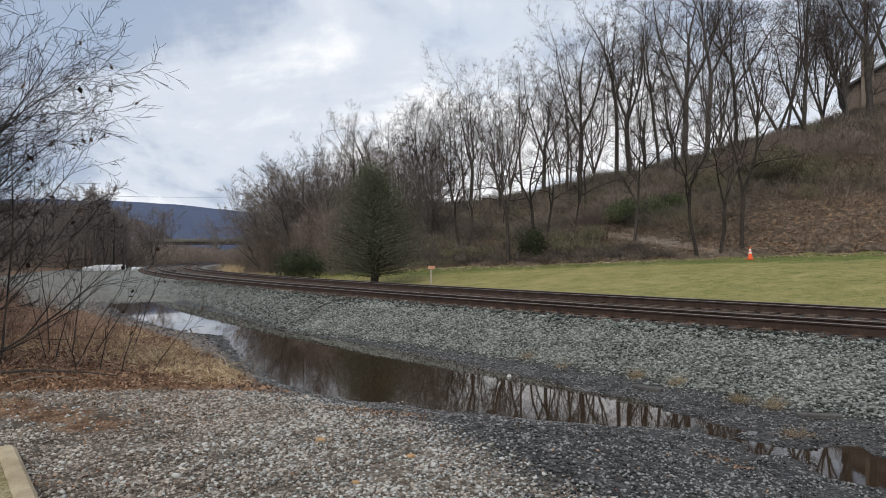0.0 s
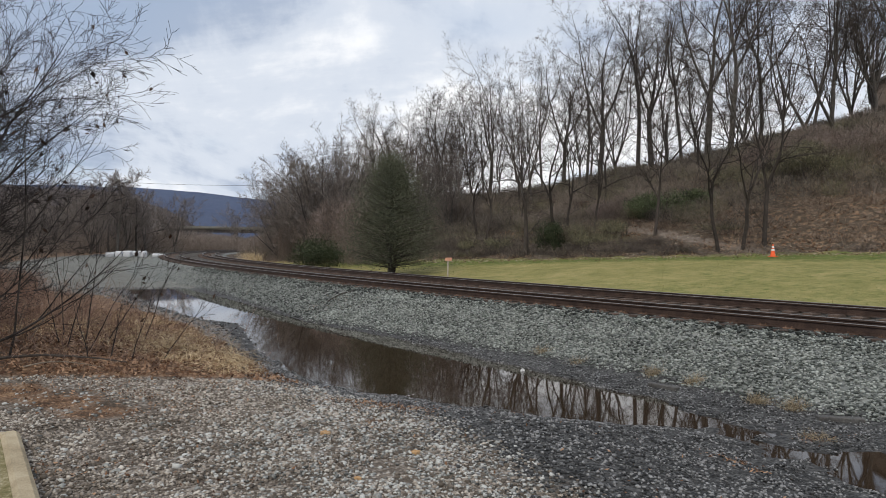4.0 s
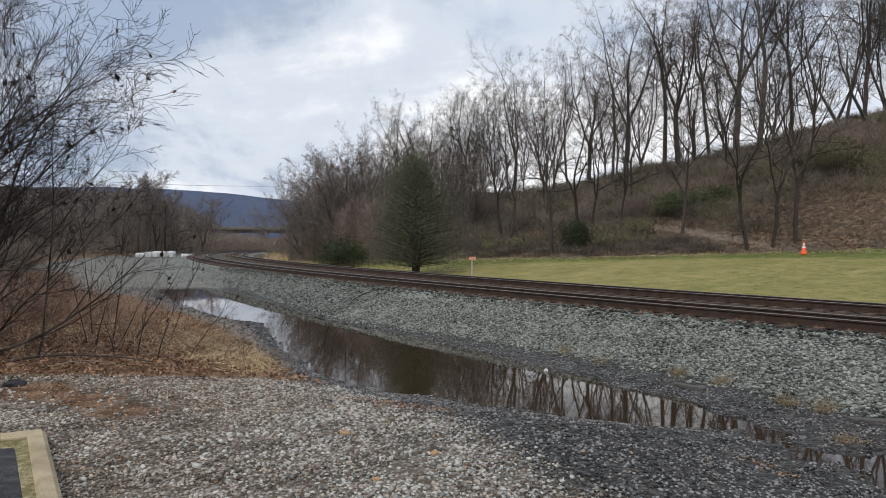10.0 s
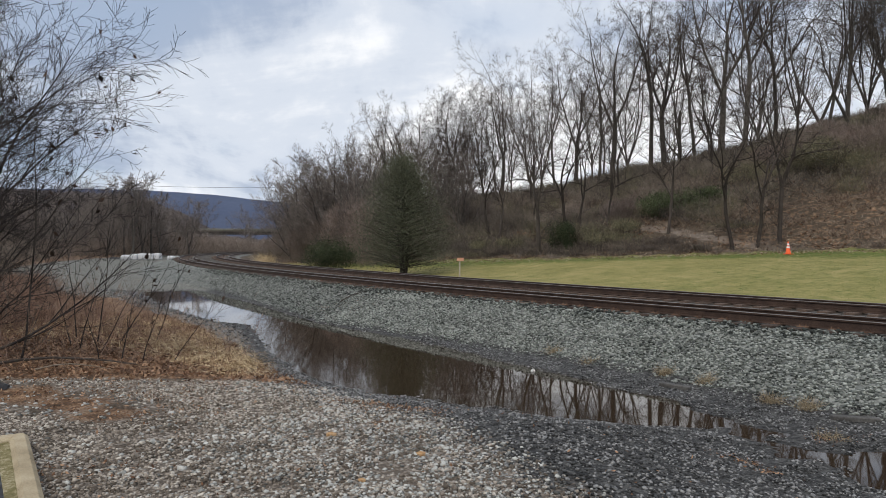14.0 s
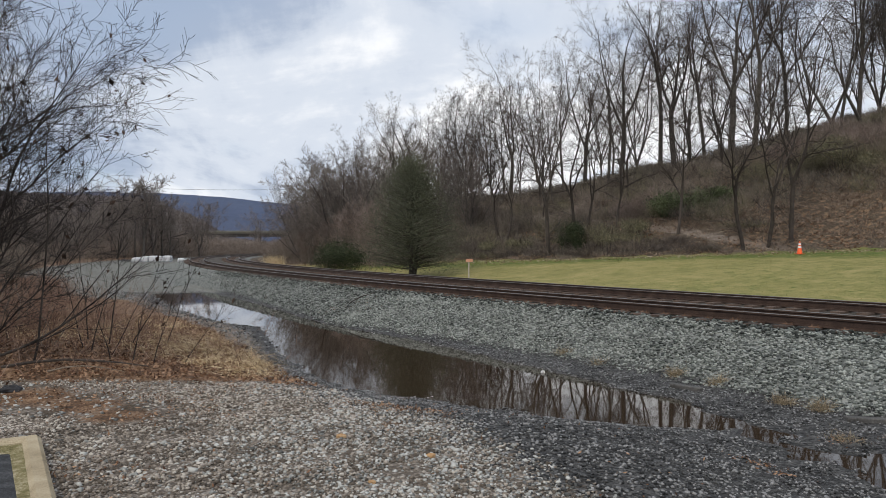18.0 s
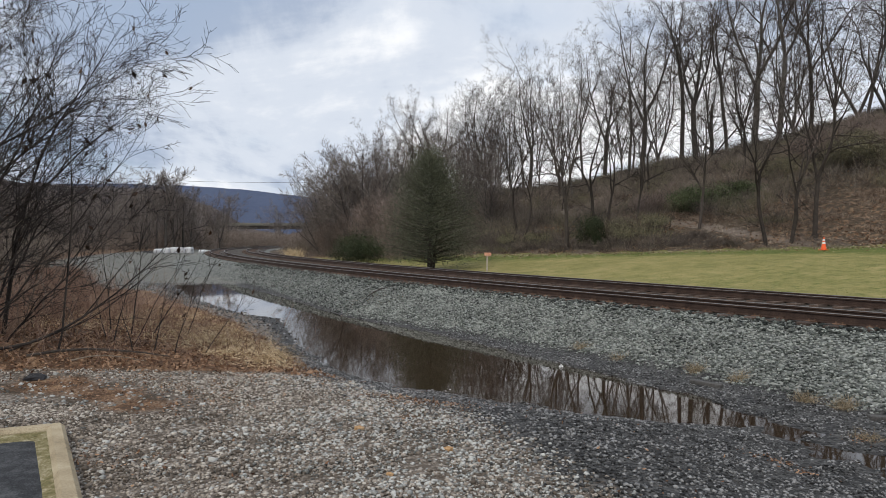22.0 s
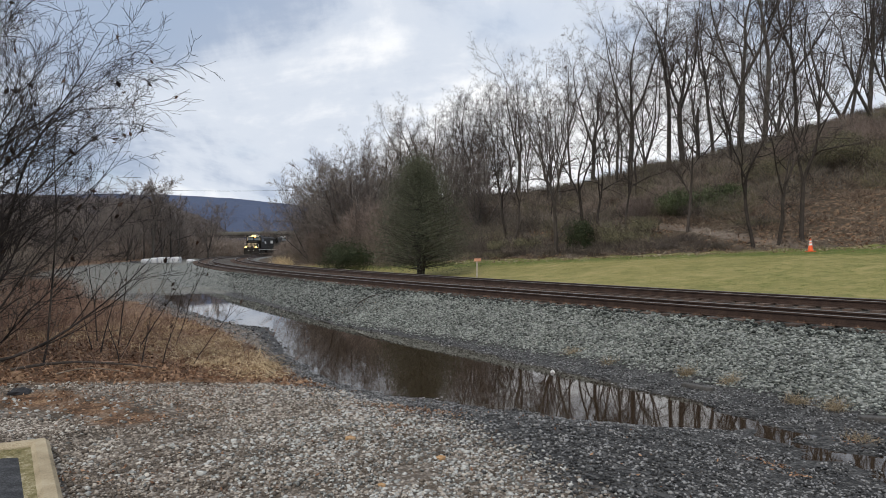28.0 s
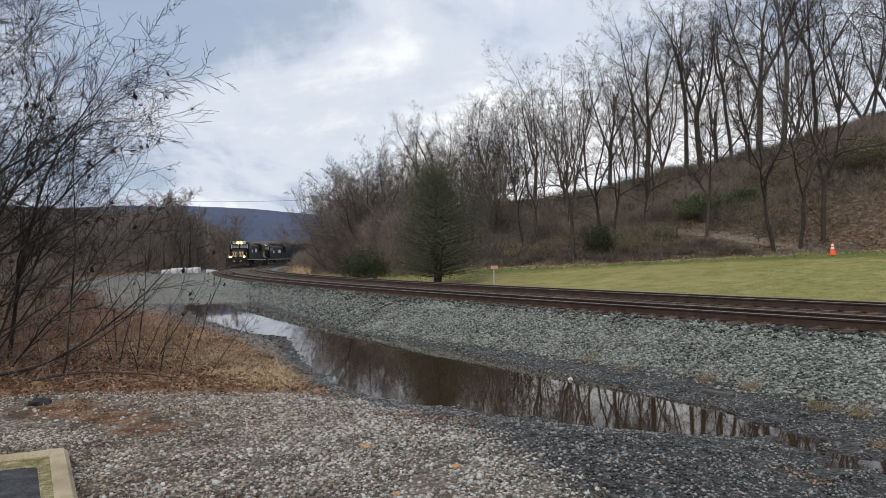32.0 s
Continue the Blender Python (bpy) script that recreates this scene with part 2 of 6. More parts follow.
M_ORANGE = material("orange_cone_rubber", [(0.75, 0.09, 0.02), (0.88, 0.13, 0.035), (0.9, 0.2, 0.08)], 5, 50, 0.6, 0.1)
M_WHITEBAND = material("reflective_white", [(0.7, 0.7, 0.7), (0.8, 0.8, 0.8), (0.85, 0.85, 0.85)], 5, 50, 0.5, 0.0)
M_STAKE = material("weathered_white_post", [(0.26, 0.22, 0.18), (0.42, 0.37, 0.31), (0.56, 0.5, 0.43)], 5, 50, 0.85, 0.3)
M_SALMON = material("faded_orange_board", [(0.55, 0.22, 0.14), (0.68, 0.33, 0.22), (0.75, 0.42, 0.3)], 5, 50, 0.8, 0.2)
M_BRICK = material("tan_brick", [(0.2, 0.16, 0.125), (0.28, 0.235, 0.19), (0.35, 0.3, 0.25)], 2, 30, 0.9, 0.3)
M_SIDING = material("tan_siding", [(0.17, 0.135, 0.115), (0.22, 0.178, 0.153), (0.28, 0.235, 0.205)], 1, 20, 0.8, 0.1)
M_ROOF = material("grey_shingles", [(0.10, 0.10, 0.10), (0.16, 0.16, 0.16), (0.22, 0.22, 0.22)], 3, 30, 0.9, 0.4)
M_LOCO = material("black_loco_paint", [(0.005, 0.005, 0.0055), (0.009, 0.009, 0.010), (0.02, 0.019, 0.018)], 1.5, 20, 0.6, 0.05, spec=0.2)
M_GRIME = material("underframe_grime", [(0.012, 0.011, 0.01), (0.028, 0.025, 0.022), (0.05, 0.045, 0.04)], 2, 30, 0.85, 0.2)
M_LOCOWHITE = material("white_loco_stripe", [(0.6, 0.6, 0.58), (0.72, 0.72, 0.7), (0.8, 0.8, 0.78)], 3, 30, 0.5, 0.0)
M_BLUECAR = material("dark_blue_black_wagon", [(0.010, 0.012, 0.018), (0.02, 0.023, 0.033), (0.04, 0.043, 0.055)], 1.0, 14, 0.6, 0.1)
M_WHEEL = material("steel_wheel", [(0.06, 0.05, 0.045), (0.12, 0.10, 0.09), (0.2, 0.18, 0.17)], 3, 30, 0.5, 0.1, metal=0.7)
# pale blue-grey base colour imitates the sky mirrored in the glass
M_SKYGLASS = material("sky_tinted_glass", [(0.16, 0.18, 0.2), (0.25, 0.28, 0.31), (0.34, 0.37, 0.41)], 2, 20, 0.08, 0.0, spec=0.6)
M_LAMP = glow("lit_headlight", (1.0, 0.58, 0.085), 9.0)
M_DITCH = glow("lit_ditch_light", (1.0, 0.62, 0.11), 7.0)
# pale markings; the warm cast of the headlights is mixed into their colour
M_LAMPCREAM = material("pale_paint_lamp_tinted", [(0.34, 0.28, 0.18), (0.47, 0.39, 0.26), (0.57, 0.49, 0.36)], 3, 30, 0.5, 0.0)
M_WIRE = material("black_cable", [(0.02, 0.02, 0.02), (0.03, 0.03, 0.03), (0.04, 0.04, 0.04)], 2, 20, 0.7, 0.0)
M_NEARRIDGE = material("bare_wooded_ridge", [(0.05, 0.045, 0.05), (0.085, 0.075, 0.078), (0.12, 0.105, 0.10)], 0.02, 0.25, 1.0, 0.0, coord="Position", spec=0.0)
# blue of the distance haze is put into this ridge's base colour
M_HAZERIDGE = material("far_ridge_haze_blue", [(0.06, 0.078, 0.13), (0.08, 0.1, 0.16), (0.095, 0.118, 0.182)], 0.01, 0.1, 1.0, 0.0, coord="Position", spec=0.0)
M_PLANK = material("wet_grey_plank", [(0.035, 0.033, 0.031), (0.08, 0.076, 0.072), (0.14, 0.135, 0.128)], 4, 40, 0.6, 0.4)
M_TANSTONE = material("tan_stone", [(0.28, 0.16, 0.07), (0.42, 0.26, 0.13), (0.5, 0.36, 0.22)], 8, 60, 0.85, 0.3, 0.005)

# ---- mesh tools ----


class Geo:
    """Collects vertices and faces for one mesh."""

    def __init__(self):
        self.v, self.f, self.m = [], [], []

    def add(self, verts, faces, slot=0):
        k = len(self.v)
        self.v.extend([tuple(p) for p in verts])
        self.f.extend([tuple(i + k for i in q) for q in faces])
        self.m.extend([slot] * len(faces))
        return self

    def box(self, x0, y0, z0, x1, y1, z1, m=None, chamfer=0.0, slot=0):
        """A box, its four upright edges and top edges chamfered if asked."""
        if chamfer:
            c = chamfer
            ring = [(x0 + c, y0), (x1 - c, y0), (x1, y0 + c), (x1, y1 - c), (x1 - c, y1), (x0 + c, y1), (x0, y1 - c), (x0, y0 + c)]
            cx, cy = (x0 + x1) / 2, (y0 + y1) / 2
            kx, ky = 1 - 2 * c / max(1e-6, x1 - x0), 1 - 2 * c / max(1e-6, y1 - y0)
            top = [(cx + (x - cx) * kx, cy + (y - cy) * ky) for x, y in ring]
            p = [(x, y, z0) for x, y in ring] + [(x, y, z1 - c) for x, y in ring] + [(x, y, z1) for x, y in top]
            f = [tuple(range(7, -1, -1)), tuple(range(16, 24))]
            for a in (0, 8):
                f += [(a + i, a + (i + 1) % 8, a + 8 + (i + 1) % 8, a + 8 + i) for i in range(8)]
        else:
            p = [(x, y, z) for z in (z0, z1) for x, y in ((x0, y0), (x1, y0), (x1, y1), (x0, y1))]
            f = [(3, 2, 1, 0), (4, 5, 6, 7), (0, 1, 5, 4), (1, 2, 6, 5), (2, 3, 7, 6), (3, 0, 4, 7)]
        if m is not None:
            p = [m @ Vector(q) for q in p]
        return self.add(p, f, slot)

    def prism(self, profile, x0, x1, m=None, slot=0):
        """A profile of (y, z) pairs drawn out along x."""
        n = len(profile)
        p = [(x, y, z) for x in (x0, x1) for y, z in profile]
        if m is not None:
            p = [m @ Vector(q) for q in p]
        f = [tuple(range(n - 1, -1, -1)), tuple(range(n, 2 * n))] + [(i, (i + 1) % n, n + (i + 1) % n, n + i) for i in range(n)]
        return self.add(p, f, slot)

    def lathe(self, rings, sides=16, m=None, slot=0):
        """Rings of (radius, height) round z, closed at both ends."""
        p, f = [], []
        for r, z in rings:
            p += [(r * math.cos(2 * math.pi * i / sides), r * math.sin(2 * math.pi * i / sides), z) for i in range(sides)]
        for k in range(len(rings) - 1):
            a = k * sides
            f += [(a + i, a + (i + 1) % sides, a + sides + (i + 1) % sides, a + sides + i) for i in range(sides)]
        f += [tuple(range(sides - 1, -1, -1)), tuple(range((len(rings) - 1) * sides, len(rings) * sides))]
        if m is not None:
            p = [m @ Vector(q) for q in p]
        return self.add(p, f, slot)

    def tube(self, points, radii, sides=5, slot=0):
        rings = []
        n = len(points)
        for i, q in enumerate(points):
            d = Vector(points[min(i + 1, n - 1)]) - Vector(points[max(i - 1, 0)])
            d = d.normalized() if d.length else Vector((0, 0, 1))
            a = d.cross(Vector((0.3, 0.9, 0.2))).normalized()
            b = d.cross(a)
            rings += [Vector(q) + (a * math.cos(2 * math.pi * k / sides) + b * math.sin(2 * math.pi * k / sides)) * radii[i] for k in range(sides)]
        f = []
        for i in range(n - 1):
            o = i * sides
            f += [(o + k, o + (k + 1) % sides, o + sides + (k + 1) % sides, o + sides + k) for k in range(sides)]
        f += [tuple(range(sides - 1, -1, -1)), tuple(range((n - 1) * sides, n * sides))]
        return self.add(rings, f, slot)

    def mesh(self, name, *mats, smooth=False):
        me = bpy.data.meshes.new(name)
        me.from_pydata(self.v, [], self.f)
        for mt in mats:
            me.materials.append(mt)
        if len(mats) > 1:
            me.polygons.foreach_set("material_index", self.m)
        if smooth:
            me.shade_smooth()
        me.update()
        return me


def mesh_np(name, verts, faces, mat, smooth=False):
    """A mesh from arrays of vertices and of faces that all have the same number of corners."""
    verts, faces = np.asarray(verts, np.float32), np.asarray(faces, np.int32)
    me = bpy.data.meshes.new(name)
    me.vertices.add(len(verts))
    me.vertices.foreach_set("co", verts.ravel())
    k = faces.shape[1]
    me.loops.add(faces.size)
    me.loops.foreach_set("vertex_index", faces.ravel())
    me.polygons.add(len(faces))
    me.polygons.foreach_set("loop_start", np.arange(0, faces.size, k, dtype=np.int32))
    me.polygons.foreach_set("loop_total", np.full(len(faces), k, np.int32))
    me.materials.append(mat)
    me.update(calc_edges=True)
    if smooth:
        me.shade_smooth()
    return me


def part(name, geo, mat, parent, label="", smooth=False, at=None):
    """One mesh object under a thing or a part."""
    me = geo.mesh(name, mat, smooth=smooth) if isinstance(geo, Geo) else geo
    ob = new(name, me)
    ob.parent = parent
    if at is not None:
        ob.matrix_basis = at
    if label:
        ob["label"] = label
    return ob


def thing(name, label, category, at=None, group="", kind=""):
    ob = new(name)
    ob.empty_display_size = 0.2
    if at is not None:
        ob.matrix_basis = at
    return tagged(ob, label, category, group, kind)


def sheet(name, label, category, me, kind="stuff"):
    return tagged(new(name, me), label, category, "", kind)


# ---- the lie of the land ----
CX, CY, CR = 176.55, 146.61, 216.08      # centre and radius of the curve of the rail on the outside of the bend
S0 = 1.3 * math.pi


def us_of(x, y):
    """Distance outside the outer rail, and length along it, of a point."""
    dx, dy = np.asarray(x, float) - CX, np.asarray(y, float) - CY
    a = np.mod(np.arctan2(dy, dx), 2 * math.pi)
    return np.hypot(dx, dy) - CR, -(a - S0) * CR


def xy_of(u, s):
    a = S0 - np.asarray(s, float) / CR
    return CX + (CR + np.asarray(u, float)) * np.cos(a), CY + (CR + np.asarray(u, float)) * np.sin(a)


def rail_z(s):
    return 0.293 + 0.00183 * np.clip(s, -40, 300)


def lumps(x, y, k, seed=0.0):
    """A cheap smooth unevenness between -1 and 1."""
    x, y = np.asarray(x, float) * k, np.asarray(y, float) * k
    return (np.sin(x * 1.7 + 1.3 * np.sin(y * 1.1 + seed) + seed) + np.sin(y * 2.1 + 1.1 * np.sin(x * 1.4 - seed) + 2 * seed) + 0.6 * np.sin(3.3 * x - 2.7 * y + seed)) / 2.6


def smooth(a, b, x):
    t = np.clip((np.asarray(x, float) - a) / (b - a), 0, 1)
    return t * t * (3 - 2 * t)


WATER = -0.65


def wet_edge(s):
    """How far from the rail the dark, soaked gravel reaches."""
    return np.interp(s, [50, 55, 57, 58.5, 60, 62, 64, 66, 68.4, 70.6, 79, 90], [10.2, 10.0, 9.7, 9.3, 9.15, 8.9, 8.4, 7.7, 7.0, 6.4, 6.7, 6.4])


def far_shore(s):
    """How far from the rail the ballast slope ends."""
    return np.interp(s, [50, 57.7, 59.5, 60.3, 64, 66.5, 69, 71.6, 74, 76, 80, 84, 88, 92, 100], [3.2, 3.2, 2.85, 2.75, 2.8, 2.9, 3.15, 3.5, 3.3, 3.0, 2.7, 2.3, 2.2, 2.2, 2.7])


def bench_edge(s):
    """How far from the rail the strip of mud between ballast and water reaches."""
    return np.interp(s, [56, 58.6, 59.2, 60.5, 61.3, 62.4, 64, 66.5, 69, 71.6, 74], [4.6, 4.5, 4.15, 4.05, 3.85, 3.85, 3.6, 3.35, 3.45, 3.55, 3.0])


def in_brush(u, s, blur=0.4):
    """How far a spot lies within the leaf-strewn ground of the thicket on the camera's side."""
    edge = np.interp(s, [61, 63, 66, 69, 77, 86, 100, 145, 170], [9.2, 8.75, 8.2, 7.7, 7.1, 7.1, 8.5, 11.5, 12.5])
    return smooth(-blur, blur, s - 61.4 - 0.48 * (u - 9.2)) * smooth(-blur, blur, u - edge)



def ground_z(x, y):
    u, s = us_of(x, y)
    v = -u
    zr = rail_z(s)
    bal = zr - 0.225
    # camera side: shoulder, toe, hollow with the pool, gravel apron
    toe = -0.62 + 0.0035 * np.clip(s - 90, 0, 110)
    foot_z = WATER + (toe - WATER) * smooth(86, 92, s)
    far = far_shore(s)
    slope = bal + (foot_z - bal) * np.clip((u - 0.85) / (far - 0.85), 0, 1.35) + 0.012 * lumps(x, y, 2.3, 1.0)
    z = np.where(u < 0.85, bal, slope)
    hollow = -0.735 + 0.076 * smooth(59.3, 57.2, s) + 0.12 * smooth(87.5, 91, s)
    hollow = hollow + (0.03 - 0.015 * smooth(59.8, 58.8, s)) * lumps(x, y, 1.1, 0.4) + 0.022 * lumps(x, y, 3.3, 2.0) + 0.015 * lumps(x, y, 7.0, 1.0)
    shore = np.interp(s, [50, 56, 58, 58.9, 59.6, 60.3, 61.7, 63, 65, 67.3, 69.5, 70.7, 72.1, 73.4, 79, 86], [6.9, 6.7, 5.5, 5.9, 6.4, 6.6, 7.0, 7.4, 7.6, 7.0, 6.2, 5.6, 5.2, 5.9, 5.95, 5.4])
    rise = 4.6 + (1.6 - 4.6) * smooth(60.5, 65.5, s)
    near_edge = shore - (0.21 + 0.2 * smooth(62.5, 66, s)) * rise
    crest = np.where(s > 60, np.minimum(0.0, -0.34 + 0.10 * (u - 8.2)) * smooth(60.5, 64.5, s), 0.0)
    apron = hollow + (crest - hollow) * smooth(0, 1, (u - near_edge) / rise)
    apron = np.where(s > 86, apron + (toe + 0.02 * (u - 4) - apron) * smooth(86, 92, s) * smooth(14, 9, u), apron)
    z = np.where(u > 1.6, np.maximum(slope, apron), z)
    z = np.where(u > far + 1.2, apron, z)
    bench = -0.628 + 0.018 * lumps(x, y, 3.0, 0.8) + 0.012 * lumps(x, y, 8.0, 1.9)
    wide = bench_edge(s) + 0.12 * lumps(x, y, 2.2, 3.3)
    on_bench = (u > far - 0.3) & (u < wide + 0.4) & (s < 75)
    z = np.where(on_bench, np.maximum(z, hollow + (bench - hollow) * smooth(0.3, -0.2, u - wide)), z)
    # leaf-strewn mound under the thicket
    mound = in_brush(u, s, 1.3) * (0.15 + 0.85 * smooth(74, 66, s)) * (0.10 + 0.08 * lumps(x, y, 0.5, 1.0))
    z = z + np.where(u > 6, mound, 0)
    # far side: lawn that climbs to the foot of the bank
    lawn = np.interp(v, [7.2, 9, 12, 18, 25, 30, 36], [-0.05, -0.1, 0.1, 0.85, 1.4, 1.8, 2.4])
    z = np.where(v > 5.6, bal + (lawn - bal) * smooth(6.2, 8.2, v), z)
    # the bank: foot and ridge draw nearer to the line further along it
    foot = np.interp(s, [55, 72, 82, 90, 104, 120, 135, 200], [33, 27.5, 22.0, 18.5, 15.5, 11.5, 9.5, 9.5])
    ridge = np.interp(s, [40, 83, 92, 103, 115, 128, 150, 220], [62, 56, 52, 46, 39, 33, 28, 28])
    top = np.interp(s, [30, 70, 83, 92, 103, 115, 128, 160, 200, 260], [17.2, 16.0, 14.0, 11.7, 9.9, 8.0, 7.5, 7.2, 6.2, 4.0])
    t = np.clip((v - foot) / (ridge - foot), 0, 1)
    terrace = 0.10 * np.exp(-((t - 0.36) / 0.10) ** 2)
    base = np.interp(v, [0, 7.2, 9, 12, 18, 25, 30, 36], [0, -0.05, -0.1, 0.1, 0.85, 1.4, 1.8, 2.4])
    hillz = base + (top - base) * (0.55 * t + 0.45 * t * t * (3 - 2 * t) - terrace * 0.5) + 0.4 * t * lumps(x, y, 0.35, 3.0)
    z = np.where(v > foot, hillz, z)
    z = np.where(v > ridge, top + 0.06 * np.minimum(v - ridge, 40), z)
    # rough ground
    z = z + 0.012 * lumps(x, y, 4.0, 5.0) * smooth(8.0, 9.0, np.abs(u - 1))
    return z


def rest(x, y):
    return float(ground_z(x, y))

# ---- ground ----


DIRT = ((-4.5, 7.5, 0.75, 0.85), (-3.75, 7.2, 0.65, 0.8), (-3.2, 6.7, 0.7, 0.75), (-0.42, 6.4, 0.34, 0.75), (-2.3, 5.6, 0.5, 0.45), (0.0, 5.95, 0.3, 0.6), (-0.3, 5.05, 0.3, 0.5), (-1.7, 7.6, 0.5, 0.5), (-1.4, 4.6, 0.4, 0.4))


def ground_material():
    m = bpy.data.materials.new("ground_cover")
    m.use_nodes = True
    nt = m.node_tree
    L = nt.links.new
    b = nt.nodes["Principled BSDF"]
    b.inputs["Specular IOR Level"].default_value = 0.3
    pos = nt.nodes.new("ShaderNodeNewGeometry").outputs["Position"]

    def noise_fac(scale, detail=4.0, rough=0.55):
        n = nt.nodes.new("ShaderNodeTexNoise")
        n.inputs["Scale"].default_value, n.inputs["Detail"].default_value, n.inputs["Roughness"].default_value = scale, detail, rough
        L(pos, n.inputs["Vector"])
        return n.outputs["Fac"]

    def math_node(op, a, c):
        n = nt.nodes.new("ShaderNodeMath")
        n.operation = op
        for i, v in enumerate((a, c)):
            if isinstance(v, (int, float)):
                n.inputs[i].default_value = v
            else:
                L(v, n.inputs[i])
        return n.outputs[0]

    def ramp(fac, stops):
        r = nt.nodes.new("ShaderNodeValToRGB")
        e = r.color_ramp.elements
        e[0].position, e[0].color = stops[0][0], (*stops[0][1], 1)
        e[1].position, e[1].color = stops[-1][0], (*stops[-1][1], 1)
        for p, c in stops[1:-1]:
            e.new(p).color = (*c, 1)
        L(fac, r.inputs[0])
        return r.outputs[0]

    def cells(scale):
        n = nt.nodes.new("ShaderNodeTexVoronoi")
        n.inputs["Scale"].default_value = scale
        L(pos, n.inputs["Vector"])
        s = nt.nodes.new("ShaderNodeSeparateColor")
        L(n.outputs["Color"], s.inputs[0])
        return s.outputs[0], n.outputs["Distance"]

    big, mid, fine = noise_fac(0.35), noise_fac(3.0, 5), noise_fac(38.0, 3)
    cell, celld = cells(17.0)
    cell2, celld2 = cells(30.0)
    tuft, patch = noise_fac(16.0, 5, 0.7), noise_fac(1.1, 4, 0.6)
    blend = math_node("ADD", math_node("MULTIPLY", mid, 0.5), math_node("MULTIPLY", fine, 0.5))
    looks = {
        "bank": ramp(blend, [(0.3, (0.03, 0.023, 0.016)), (0.5, (0.085, 0.064, 0.045)), (0.7, (0.2, 0.155, 0.115))]),
        "litter": ramp(blend, [(0.36, (0.032, 0.019, 0.011)), (0.5, (0.14, 0.078, 0.044)), (0.62, (0.37, 0.24, 0.145))]),
        "lawn": ramp(math_node("ADD", math_node("MULTIPLY", big, 0.2), math_node("ADD", math_node("MULTIPLY", patch, 0.35), math_node("MULTIPLY", tuft, 0.45))),
                     [(0.34, (0.12, 0.136, 0.035)), (0.48, (0.24, 0.22, 0.077)), (0.62, (0.38, 0.315, 0.14))]),
        "lush": ramp(math_node("ADD", math_node("MULTIPLY", patch, 0.5), math_node("MULTIPLY", tuft, 0.5)), [(0.35, (0.055, 0.088, 0.016)), (0.5, (0.115, 0.145, 0.032)), (0.65, (0.2, 0.2, 0.06))]),
        "path": ramp(blend, [(0.3, (0.10, 0.08, 0.066)), (0.5, (0.18, 0.147, 0.122)), (0.7, (0.28, 0.24, 0.205))]),
        "foul": ramp(cell, [(0.0, (0.024, 0.02, 0.017)), (0.5, (0.064, 0.054, 0.046)), (1.0, (0.145, 0.13, 0.114))]),
        "ballast": ramp(cell, [(0.0, (0.055, 0.06, 0.059)), (0.5, (0.148, 0.157, 0.148)), (1.0, (0.3, 0.31, 0.29))]),
        # cell rims darkened: shade and dirt of the gaps between stones, as colour
        "gravel": ramp(math_node("ADD", math_node("MULTIPLY", math_node("SUBTRACT", cell2, math_node("MULTIPLY", celld2, 0.7)), 0.75), math_node("MULTIPLY", mid, 0.35)),
                       [(0.15, (0.11, 0.09, 0.073)), (0.45, (0.22, 0.19, 0.162)), (0.8, (0.36, 0.33, 0.295))]),
        "mud": ramp(math_node("ADD", math_node("MULTIPLY", cell2, 0.65), math_node("MULTIPLY", mid, 0.35)),
                    [(0.2, (0.007, 0.0068, 0.0066)), (0.5, (0.034, 0.033, 0.032)), (0.85, (0.115, 0.113, 0.11))]),
        "dirtroad": ramp(math_node("ADD", math_node("MULTIPLY", cell, 0.55), math_node("MULTIPLY", patch, 0.45)), [(0.2, (0.06, 0.06, 0.053)), (0.5, (0.145, 0.146, 0.131)), (0.8, (0.3, 0.3, 0.274))]),
    }
    colour = looks["bank"]
    rough = 0.95
    ragged = math_node("MULTIPLY", math_node("SUBTRACT", math_node("ADD", math_node("MULTIPLY", mid, 0.6), math_node("MULTIPLY", fine, 0.4)), 0.5), 1.5)
    for name in ("lawn", "lush", "path", "litter", "dirtroad", "gravel", "ballast", "foul", "mud"):
        at = nt.nodes.new("ShaderNodeAttribute")
        at.attribute_name = "zone_" + name
        f = nt.nodes.new("ShaderNodeMapRange")
        f.interpolation_type = "SMOOTHSTEP"
        f.inputs["From Min"].default_value, f.inputs["From Max"].default_value = 0.35, 0.65
        L(math_node("ADD", at.outputs["Fac"], ragged), f.inputs["Value"])
        mx = nt.nodes.new("ShaderNodeMix")
        mx.data_type = "RGBA"
        L(f.outputs[0], mx.inputs["Factor"])
        L(colour, mx.inputs["A"])
        L(looks[name], mx.inputs["B"])
        colour = mx.outputs["Result"]
        if name == "mud":
            mr = nt.nodes.new("ShaderNodeMapRange")
            mr.inputs["To Min"].default_value, mr.inputs["To Max"].default_value = 0.92, 0.62
            L(f.outputs[0], mr.inputs["Value"])
            L(mr.outputs[0], b.inputs["Roughness"])
    L(colour, b.inputs["Base Color"])
    bp = nt.nodes.new("ShaderNodeBump")
    bp.inputs["Strength"].default_value, bp.inputs["Distance"].default_value = 0.7, 0.03
    L(math_node("SUBTRACT", math_node("MULTIPLY", fine, 0.35), math_node("ADD", celld, math_node("MULTIPLY", celld2, 0.8))), bp.inputs["Height"])
    L(bp.outputs[0], b.inputs["Normal"])
    return m


